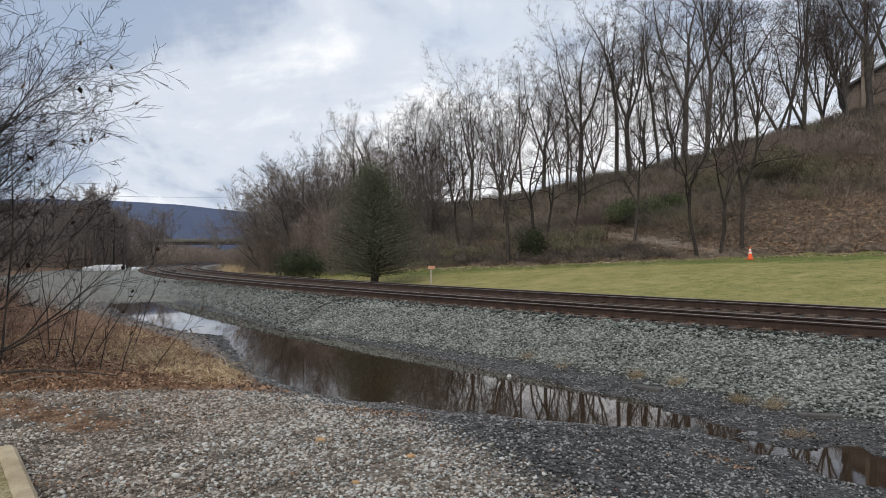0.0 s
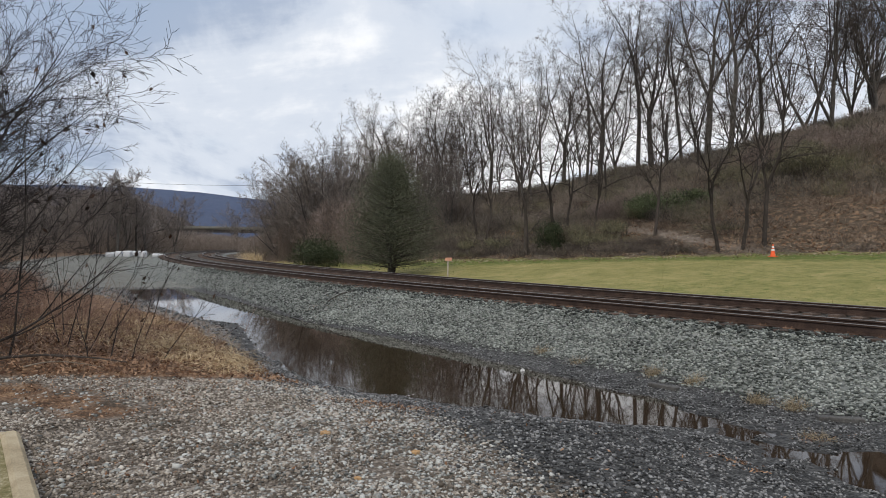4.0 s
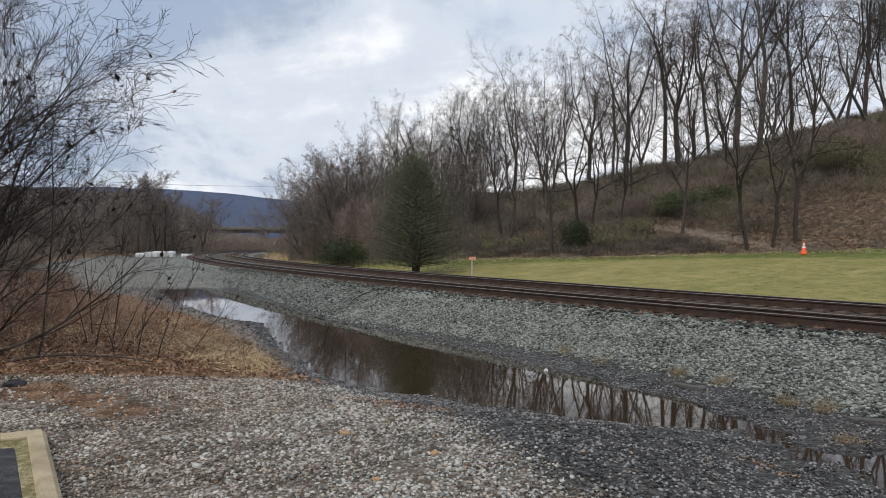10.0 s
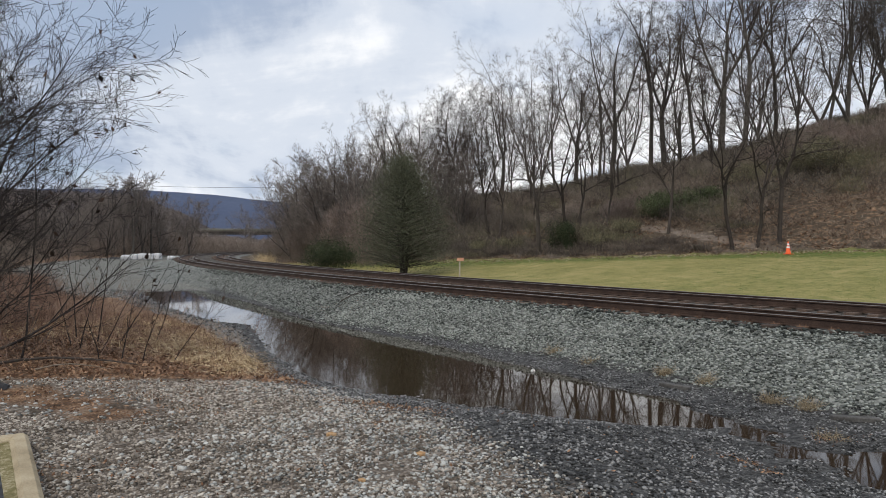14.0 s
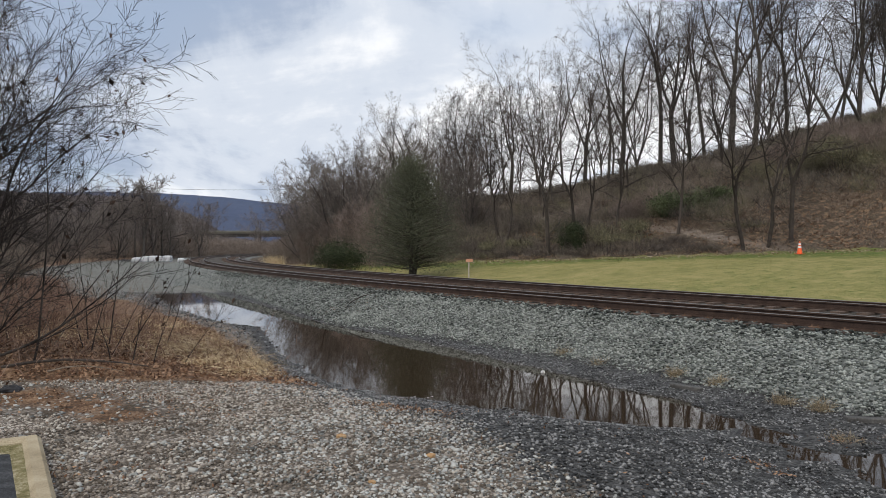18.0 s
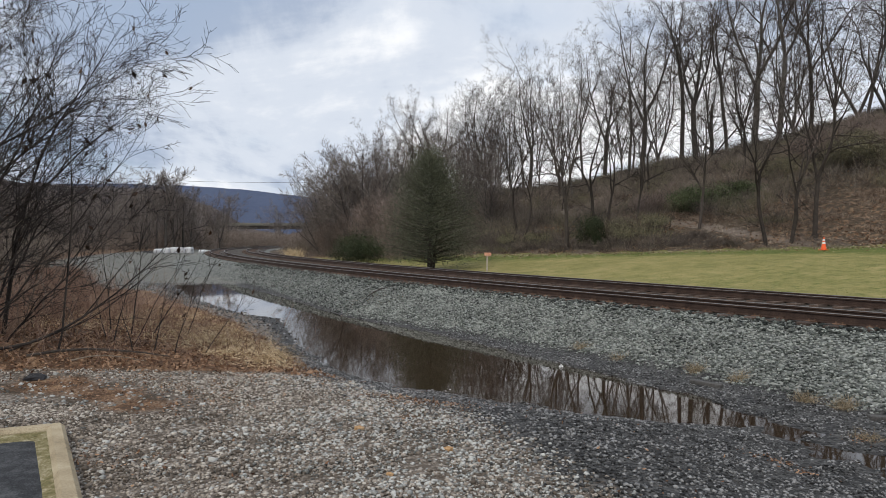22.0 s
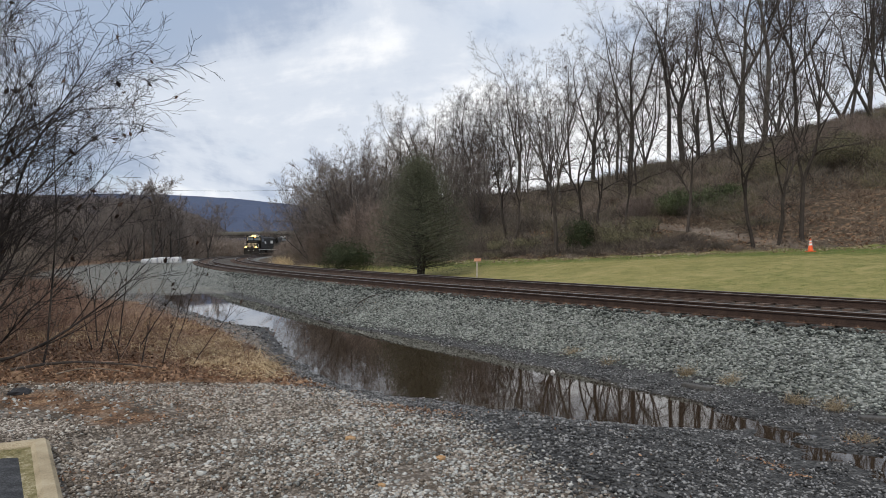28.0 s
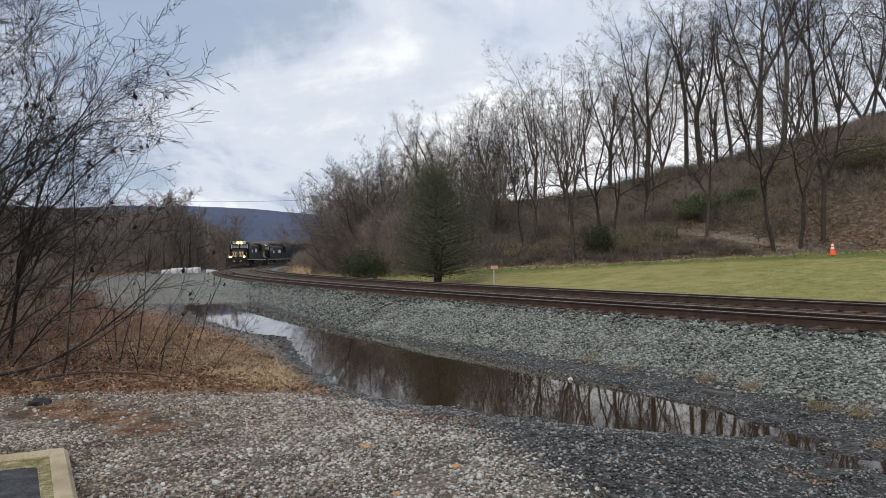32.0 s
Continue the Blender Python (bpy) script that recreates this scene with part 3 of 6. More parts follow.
def build_ground():
    ul = np.unique(np.round(np.concatenate([[-214, -180, -150, -120, -100, -85], np.arange(-75, -10, 1.0), np.arange(-10, -5.5, 0.4), np.arange(-5.5, 0.6, 0.6),
                                            np.arange(0.6, 14, 0.2), np.arange(14, 30, 1.0), np.arange(30, 100, 8), [110, 140, 200, 300, 500, 900, 1600, 3000]]), 3))
    sl = np.unique(np.round(np.concatenate([np.arange(-474, 20, 12), np.arange(20, 50, 1.5), np.arange(50, 92, 0.25), np.arange(92, 150, 1.0), np.arange(150, 330, 4), np.arange(330, 882, 12)]), 3))
    U, S = np.meshgrid(ul, sl, indexing="ij")
    X, Y = xy_of(U, S)
    Z = ground_z(X, Y)
    Z = np.where(U > 120, -0.5, Z)
    nu, ns = U.shape
    idx = np.arange(nu * ns).reshape(nu, ns)
    nxt = np.roll(idx, -1, axis=1)
    q = np.stack([idx[:-1], idx[1:], nxt[1:], nxt[:-1]], -1).reshape(-1, 4)
    me = mesh_np("ground", np.stack([X, Y, Z], -1).reshape(-1, 3), q, ground_material(), True)
    v = -U
    foot = np.interp(S, [55, 72, 82, 90, 104, 120, 135, 200], [33, 27.5, 22.0, 18.5, 15.5, 11.5, 9.5, 9.5])
    brush = in_brush(U, S, 0.5)
    # leaf mould and grit worn into the gravel
    for px, py, pr, amount in DIRT:
        brush = np.maximum(brush, amount * np.exp(-((X - px) ** 2 + ((Y - py) * 1.3) ** 2) / pr ** 2))
    zones = {
        "lawn": smooth(7.0, 7.6, v) * smooth(0.4, -0.4, v - foot) * smooth(128, 118, S),
        "lush": smooth(7.0, 7.6, v) * smooth(0.2, -0.5, v - foot) * (0.15 + 0.25 * smooth(80, 68, S) + 0.7 * smooth(6.5, 1.0, foot - v)) * smooth(118, 104, S),
        "path": 0.9 * smooth(1.0, 0.3, np.abs(v - 27.1)) * smooth(72, 74, S) * smooth(88, 85, S),
        "foul": smooth(-6.6, -6.1, U) * smooth(0.25, -0.15, U),
        "ballast": smooth(-7.2, -6.6, U) * np.where(S > 95, smooth(5.5, 1.5, U), smooth(0.2, -0.3, U - far_shore(S))),
        "litter": np.clip(brush + 0.4 * smooth(80, 77, S) * smooth(0.2, 1.2, v - foot) * smooth(12, 8, v - foot), 0, 1),
        "dirtroad": smooth(-0.35, 0.1, U - far_shore(S)) * smooth(14, 11, U) * smooth(80, 84, S),
        "gravel": smooth(3.0, 3.5, U) * (1 - brush) * smooth(90, 80, S) * smooth(30, 20, U),
        "mud": smooth(-0.45, 0.0, U - far_shore(S)) * smooth(0.7, -0.7, U - wet_edge(S)) * smooth(92, 86, S),
    }
    for k, w in zones.items():
        a = me.attributes.new("zone_" + k, "FLOAT", "POINT")
        a.data.foreach_set("value", np.clip(w, 0, 1).astype(np.float32).ravel())
    ob = new("ground", me)
    return tagged(ob, "uneven ground of gravel, mud, lawn and leaf-strewn bank", "ground", "", "structure")


ground = build_ground()


def water_material():
    m = bpy.data.materials.new("muddy_water")
    m.use_nodes = True
    nt = m.node_tree
    b = nt.nodes["Principled BSDF"]
    b.inputs["Base Color"].default_value = (0.032, 0.021, 0.013, 1)
    b.inputs["Roughness"].default_value, b.inputs["IOR"].default_value = 0.03, 1.4
    b.inputs["Specular IOR Level"].default_value = 0.6
    n = nt.nodes.new("ShaderNodeTexNoise")
    n.inputs["Scale"].default_value, n.inputs["Detail"].default_value = 2.2, 3
    nt.links.new(nt.nodes.new("ShaderNodeNewGeometry").outputs["Position"], n.inputs["Vector"])
    bp = nt.nodes.new("ShaderNodeBump")
    bp.inputs["Strength"].default_value, bp.inputs["Distance"].default_value = 0.03, 0.01
    nt.links.new(n.outputs["Fac"], bp.inputs["Height"])
    nt.links.new(bp.outputs[0], b.inputs["Normal"])
    return m


def build_water():
    s = np.linspace(46, 94, 60)
    u = np.linspace(2.6, 8.4, 8)
    U, S = np.meshgrid(u, s, indexing="ij")
    X, Y = xy_of(U, S)
    idx = np.arange(X.size).reshape(X.shape)
    q = np.stack([idx[:-1, :-1], idx[1:, :-1], idx[1:, 1:], idx[:-1, 1:]], -1).reshape(-1, 4)
    me = mesh_np("water", np.stack([X, Y, np.full_like(X, WATER)], -1).reshape(-1, 3), q[:, ::-1], water_material())
    return tagged(new("water", me), "still shallow pool of dark muddy rainwater", "puddle", "", "structure")


build_water()

# ---- railway ----
RAIL = [(-0.075, 0), (0.075, 0), (0.075, 0.012), (0.012, 0.032), (0.009, 0.135), (0.035, 0.148), (0.037, 0.178), (0.030, 0.186),
        (-0.030, 0.186), (-0.037, 0.178), (-0.035, 0.148), (-0.009, 0.135), (-0.012, 0.032), (-0.075, 0.012)]


def rail_mesh(u, s0, s1, step, drop):
    """A rail of true section swept along the bend; the running surface has its own material."""
    ss = np.arange(s0, s1, step)
    n = len(RAIL)
    v, f, mi = [], [], []
    for s in ss:
        z = float(rail_z(s)) - 0.186 - drop
        for o, h in RAIL:
            x, y = xy_of(u + o, s)
            v.append((float(x), float(y), z + h))
    for i in range(len(ss) - 1):
        for k in range(n):
            f.append((i * n + k, i * n + (k + 1) % n, (i + 1) * n + (k + 1) % n, (i + 1) * n + k))
            mi.append(1 if k in (6, 7, 8) else 0)
    me = bpy.data.meshes.new("rail")
    me.from_pydata(v, [], f)
    me.materials.append(M_RAIL)
    me.materials.append(M_RAILTOP)
    me.polygons.foreach_set("material_index", mi)
    me.update()
    return me


def build_track(u0, label, single_ties, s_hi):
    t = thing("railway_track", label, "railway", kind="structure")
    part("rail", rail_mesh(u0, 20, 600, 1.0, 0.0), None, t, "worn steel rail with a polished head")
    part("rail", rail_mesh(u0 - 1.505, 20, 600, 1.0, 0.05), None, t, "worn steel rail with a polished head")
    tie = Geo().box(-1.3, -0.11, -0.17, 1.3, 0.11, 0.0, chamfer=0.015).mesh("tie", M_TIE)
    plate = Geo().box(-0.18, -0.095, 0, 0.18, 0.095, 0.018, chamfer=0.006)
    for sx in (-0.11, 0.11):
        for sy in (-0.055, 0.055):
            plate.box(sx - 0.012, sy - 0.012, 0.015, sx + 0.012, sy + 0.012, 0.05)
    plate = plate.mesh("tie_plate", M_PLATE)
    rng = random.Random(5)
    rest_geo = Geo()
    s, n = 42.0, 0
    while s < s_hi:
        uc = u0 - 0.7525
        x, y = xy_of(uc, s)
        a = S0 - s / CR
        z = float(rail_z(s)) - 0.186 - 0.025
        m = pose(float(x), float(y), z, rng.uniform(-0.4, 0.4), 1.9 + rng.uniform(-0.4, 0.4), math.degrees(a) + rng.uniform(-1, 1)) @ pose(0, 0, 0, 0, 0, 180) @ pose(0, 0, 0, 0, 3.8, 0)
        m = Matrix.Translation((rng.uniform(-0.04, 0.04), 0, -0.004)) @ m
        if single_ties and n < 300:
            ob = part("tie", tie, None, t, at=m)
            if n < 75:
                for off in (-0.7525, 0.7525):
                    part("tie_plate", plate, None, ob, at=pose(off, 0, 0.002))
        else:
            rest_geo.box(-1.3, -0.11, -0.17, 1.3, 0.11, 0.0, m)
        s += 0.53
        n += 1
    if rest_geo.v:
        tagged(part("ties", rest_geo, M_TIE, t, "weathered timber ties"), kind="stuff")
    return t


build_track(0.0, "curved railway track with rusty rails on timber ties", True, 200)
build_track(-4.05, "curved railway track with rusty rails, beside the lawn", False, 200)

# ---- trees and brush ----


def tubes(seg, sides):
    """Arrays for many open tapered tubes: rows of x0 y0 z0 r0 x1 y1 z1 r1."""
    seg = np.asarray(seg, float)
    p, q, r0, r1 = seg[:, 0:3], seg[:, 4:7], seg[:, 3], seg[:, 7]
    d = q - p
    d /= np.maximum(np.linalg.norm(d, axis=1, keepdims=True), 1e-9)
    a = np.cross(d, np.where(np.abs(d[:, 2:3]) < 0.8, [[0.0, 0, 1]], [[1.0, 0, 0]]))
    a /= np.maximum(np.linalg.norm(a, axis=1, keepdims=True), 1e-9)
    b = np.cross(d, a)
    v = []
    for c, r in ((p, r0), (q, r1)):
        for k in range(sides):
            t = 2 * math.pi * k / sides
            v.append(c + (a * math.cos(t) + b * math.sin(t)) * r[:, None])
    v = np.stack(v, 1)
    base = np.arange(len(seg))[:, None] * (2 * sides)
    f = []
    for k in range(sides):
        f.append(base + np.array([[k, (k + 1) % sides, sides + (k + 1) % sides, sides + k]]))
    return v.reshape(-1, 3), np.stack(f, 1).reshape(-1, 4)


def unit(v):
    return v / max(1e-9, np.linalg.norm(v))


def turned(rng, d, angle):
    """d turned by the angle, towards a random side."""
    a = unit(np.cross(d, rng.normal(size=3)))
    return unit(d * math.cos(angle) + a * math.sin(angle))


def limb(rng, out, level, p, d, length, r, steps, wobble, lift, plan, tip=0.25):
    """One branch as a run of segments; children spring from it by the plan for the next level."""
    pts = [(p, d, r)]
    step = length / steps
    for i in range(steps):
        d = unit(d + rng.normal(size=3) * wobble + np.array([0, 0, lift]))
        r2 = r * (1 - (1 - tip) * (i + 1) / steps)
        q = p + d * step
        out.append((level, *p, pts[-1][2], *q, r2))
        p = q
        pts.append((p, d, r2))
    if level + 1 < len(plan):
        count, lo, angle, ratio, st, wob, lf = plan[level + 1]
        for k in range(count):
            t = lo + (1 - lo) * (k + rng.random()) / count
            i = min(steps - 1, int(t * steps))
            fr = t * steps - i
            base = pts[i][0] + (pts[i + 1][0] - pts[i][0]) * fr
            rr = pts[i][2] + (pts[i + 1][2] - pts[i][2]) * fr
            limb(rng, out, level + 1, base, turned(rng, pts[i][1], angle * (0.7 + 0.6 * rng.random())),
                 length * ratio * (0.65 + 0.6 * rng.random()) * (1.15 - 0.5 * t), rr * (0.64 if level else 0.70), st, wob, lf, plan, 0.3)
    return pts


def ribbons(seg, rng):
    """Arrays for the finest twigs: one narrow tapering strip each."""
    seg = np.asarray(seg, float)
    p, q, r0, r1 = seg[:, 0:3], seg[:, 4:7], seg[:, 3:4], seg[:, 7:8]
    a = np.cross(q - p, rng.normal(size=(len(seg), 3)))
    a /= np.maximum(np.linalg.norm(a, axis=1, keepdims=True), 1e-9)
    v = np.stack([p - a * r0, p + a * r0, q + a * r1, q - a * r1], 1).reshape(-1, 3)
    return v, np.arange(4 * len(seg)).reshape(-1, 4)


def forked_tree(seed, height, r, fork, limbs, spread, plan, twig_min, lean=0.04):
    """Segments of a leafless tree: a trunk that divides into upswept limbs with branches and twigs."""
    rng = np.random.default_rng(seed)
    out = []
    d = unit(np.array([rng.normal() * lean, rng.normal() * lean, 1.0]))
    pts = limb(rng, out, 0, np.zeros(3), d, height * fork, r, 7, 0.06, 0.01, [None], 0.75)
    turn = rng.uniform(0, 2 * math.pi)
    for k in range(limbs):
        at, d, rr = pts[-1] if k < 2 or len(pts) < 4 else pts[-1 - rng.integers(0, 3)]
        a = turn + 2 * math.pi * (k + 0.5 * rng.random()) / limbs
        tilt = spread * (0.55 + 0.75 * rng.random()) * (0.45 if k == 0 else 1.0)
        way = unit(d + np.array([math.cos(a), math.sin(a), 0.0]) * math.tan(tilt))
        limb(rng, out, 0, at, way, height * (1 - fork) * (0.82 + 0.26 * rng.random()) * (1.0 if k < 3 else 0.8), rr * (0.8 if k == 0 else 0.62 + 0.15 * rng.random()), 12, 0.1, 0.04, plan, 0.08)
    # a few thin side branches low on the trunk
    for k in range(3):
        at, d, rr = pts[rng.integers(2, len(pts))]
        limb(rng, out, 1, at, turned(rng, d, 0.9), height * 0.16, rr * 0.22, 5, 0.14, 0.05, plan, 0.3)
    seg = np.array(out)
    seg[:, 4] = np.maximum(seg[:, 4], twig_min)
    seg[:, 8] = np.maximum(seg[:, 8], twig_min)
    return seg


def tree_thing(name, label, seg, bark, twig, group="", cut=2, category="tree"):
    """Trunk with its limbs, and the crown of branches and twigs, as parts of one tree."""
    t = thing(name, label, category, group=group)
    rng = np.random.default_rng(len(seg))
    v, f = tubes(seg[seg[:, 0] < 1][:, 1:], 8)
    part("trunk", mesh_np("trunk", v, f, bark, True), None, t)
    v, f = tubes(seg[(seg[:, 0] >= 1) & (seg[:, 0] < 3)][:, 1:], 3)
    v2, f2 = ribbons(seg[seg[:, 0] >= 3][:, 1:], rng)
    part("crown", mesh_np("crown", np.concatenate([v, v2]), np.concatenate([f, f2 + len(v)]), twig), None, t)
    return t


def at_view(az, depth):
    """A place on the plan at that depth ahead, az being the sideways slope of the line of sight."""
    return az * depth, depth


def stems(rng, pos, heights, spread, segs, r, droop=0.0, forks=2):
    """Many thin stems rising from the ground, with a few side twigs."""
    out = []
    n = len(pos)
    d = np.stack([rng.normal(size=n) * spread, rng.normal(size=n) * spread, np.ones(n)], 1)
    d /= np.linalg.norm(d, axis=1, keepdims=True)
    p = np.asarray(pos, float).copy()
    rr = np.full(n, r) * (0.6 + 0.8 * rng.random(n))
    for i in range(segs):
        step = (heights / segs)[:, None]
        q = p + d * step
        r2 = rr * 0.72
        out.append(np.concatenate([p, rr[:, None], q, r2[:, None]], 1))
        for _ in range(forks if i else 0):
            e = d + rng.normal(size=(n, 3)) * 0.7
            e /= np.linalg.norm(e, axis=1, keepdims=True)
            w = q + e * step * (0.5 + 0.6 * rng.random((n, 1)))
            out.append(np.concatenate([q, r2[:, None] * 0.7, w, r2[:, None] * 0.4], 1))
        p, rr = q, r2
        d = d + rng.normal(size=(n, 3)) * 0.25 + np.array([0, 0, -droop])
        d /= np.linalg.norm(d, axis=1, keepdims=True)
    return np.concatenate(out)


def leaf_quads(rng, centres, size, flat=0.5, long=1.6):
    """Small bent leaves lying every way: two triangles folded on the middle line."""
    n = len(centres)
    a = rng.normal(size=(n, 3))
    a[:, 2] *= flat
    a /= np.linalg.norm(a, axis=1, keepdims=True)
    up = rng.normal(size=(n, 3)) * flat + np.array([0, 0, 1.0])
    b = np.cross(a, up)
    b /= np.maximum(np.linalg.norm(b, axis=1, keepdims=True), 1e-6)
    c = np.cross(a, b)
    sz = (size * (0.6 + 0.8 * rng.random(n)))[:, None]
    p = np.asarray(centres, float)
    v = np.stack([p - a * sz * long, p + b * sz * 0.7 + c * sz * 0.25, p + a * sz * long, p - b * sz * 0.7 + c * sz * 0.25], 1).reshape(-1, 3)
    k = np.arange(n)[:, None] * 4
    f = np.concatenate([k + [[0, 1, 2]], k + [[0, 2, 3]]])
    return v, f


def shrub_mass(rng, cx, cy, radius, height, per, width, length, mat, name):
    """Leafless shrubs: sprays of thin tapering twigs fanning out from each root."""
    n = len(cx)
    k = np.repeat(np.arange(n), per)
    m = len(k)
    a = rng.uniform(0, 2 * math.pi, m)
    rr = np.sqrt(rng.random(m))
    hh = rng.random(m) ** 0.8
    reach = radius[k] * rr * (0.45 + 0.55 * np.sin(np.clip(hh, 0.05, 1) * 2.4))
    x, y = cx[k] + np.cos(a) * reach, cy[k] + np.sin(a) * reach
    z = ground_z(cx, cy)[k] + height[k] * hh * (1 - 0.35 * rr)
    d = np.stack([np.cos(a) * rr * 0.9, np.sin(a) * rr * 0.9, np.full(m, 0.9)], 1) + rng.normal(size=(m, 3)) * 0.45
    d /= np.linalg.norm(d, axis=1, keepdims=True)
    side = np.cross(d, rng.normal(size=(m, 3)))
    side /= np.maximum(np.linalg.norm(side, axis=1, keepdims=True), 1e-6)
    le = (length * (0.5 + 0.9 * rng.random(m)))[:, None]
    w = (width * (0.6 + 0.8 * rng.random(m)))[:, None]
    p = np.stack([x, y, z], 1) - d * le * 0.4
    v = np.stack([p - side * w, p + side * w, p + d * le], 1).reshape(-1, 3)
    f = np.arange(3 * m).reshape(-1, 3)
    return mesh_np(name, v, f, mat)


# templates, kept as the first planted tree of their kind
# seed, height, trunk radius, height of the fork, limbs, their spread
SPEC = dict(
    tall=[(11, 17.0, 0.28, 0.36, 3, 0.40), (12, 18.5, 0.23, 0.40, 3, 0.34), (13, 16.0, 0.15, 0.10, 5, 0.36), (14, 19.0, 0.17, 0.30, 4, 0.34), (15, 15.0, 0.12, 0.16, 5, 0.36), (16, 17.0, 0.17, 0.45, 4, 0.42)],
    far=[(41, 13.0, 0.22, 0.28, 4, 0.32), (42, 12.0, 0.2, 0.12, 5, 0.34), (43, 12.5, 0.2, 0.36, 3, 0.36)],
    slim=[(21, 11.0, 0.13, 0.42, 3, 0.34), (22, 9.5, 0.11, 0.35, 3, 0.45), (23, 12.5, 0.15, 0.30, 3, 0.30)],
    round=[(31, 9.5, 0.15, 0.07, 6, 0.48), (32, 9.0, 0.14, 0.10, 6, 0.52), (33, 10.5, 0.16, 0.08, 6, 0.44), (34, 8.0, 0.12, 0.04, 7, 0.58)],
)
# branches of each level: number, lowest place, angle, share of length, steps, crookedness, upward sweep
TALL_PLAN = [None, (7, 0.1, 0.8, 0.40, 7, 0.13, 0.035), (6, 0.12, 0.8, 0.46, 5, 0.12, 0.025), (6, 0.1, 0.75, 0.48, 3, 0.1, 0.03), (3, 0.15, 0.65, 0.6, 2, 0.08, 0.03)]
SLIM_PLAN = [None, (8, 0.1, 0.9, 0.42, 6, 0.13, 0.03), (6, 0.15, 0.85, 0.48, 4, 0.13, 0.015), (5, 0.12, 0.8, 0.5, 3, 0.12, 0.015)]
ROUND_PLAN = [None, (8, 0.12, 0.7, 0.38, 5, 0.11, 0.035), (9, 0.12, 0.7, 0.44, 4, 0.1, 0.03), (8, 0.1, 0.66, 0.5, 2, 0.09, 0.025)]


def tree_sets():
    looks = dict(tall=(TALL_PLAN, 0.0064, "tall leafless tree with grey-brown bark and upswept limbs", M_BARK, M_TWIG),
                 slim=(SLIM_PLAN, 0.006, "slender leafless young tree with dark bark", M_DARKBARK, M_DARKBARK),
                 round=(ROUND_PLAN, 0.0075, "leafless spreading tree with a fine grey-brown crown", M_BARK, M_PALETWIG))
    looks["far"] = (ROUND_PLAN, 0.015, "tall leafless tree with a grey crown beyond the gravel", M_BARK, M_PALETWIG)
    made = {}
    for kind, rows in SPEC.items():
        plan, small, lab, bark, twig = looks[kind]
        made[kind] = [(tree_thing("bare_tree", lab, forked_tree(seed, h, r, fork, n, spread, plan, small), bark, twig, "bare trees"), h) for seed, h, r, fork, n, spread in rows]
    return made


TREES = tree_sets()
USED = set()


def put_tree(kind, i, x, y, turn, height):
    ob, h = TREES[kind][i]
    k = height / h
    m = pose(x, y, rest(x, y) - 0.15, 0, 0, turn) @ Matrix.Diagonal((k, k, k, 1))
    if (kind, i) not in USED:
        USED.add((kind, i))
        ob.matrix_basis = m
        return ob
    k /= ob.scale[0]
    return copy_thing(ob, pose(x, y, rest(x, y) - 0.15, 0, 0, turn) @ Matrix.Diagonal((k, k, k, 1)))


def foot_of_bank(s):
    return np.interp(s, [55, 72, 82, 90, 104, 120, 135, 200], [33, 27.5, 22.0, 18.5, 15.5, 11.5, 9.5, 9.5])


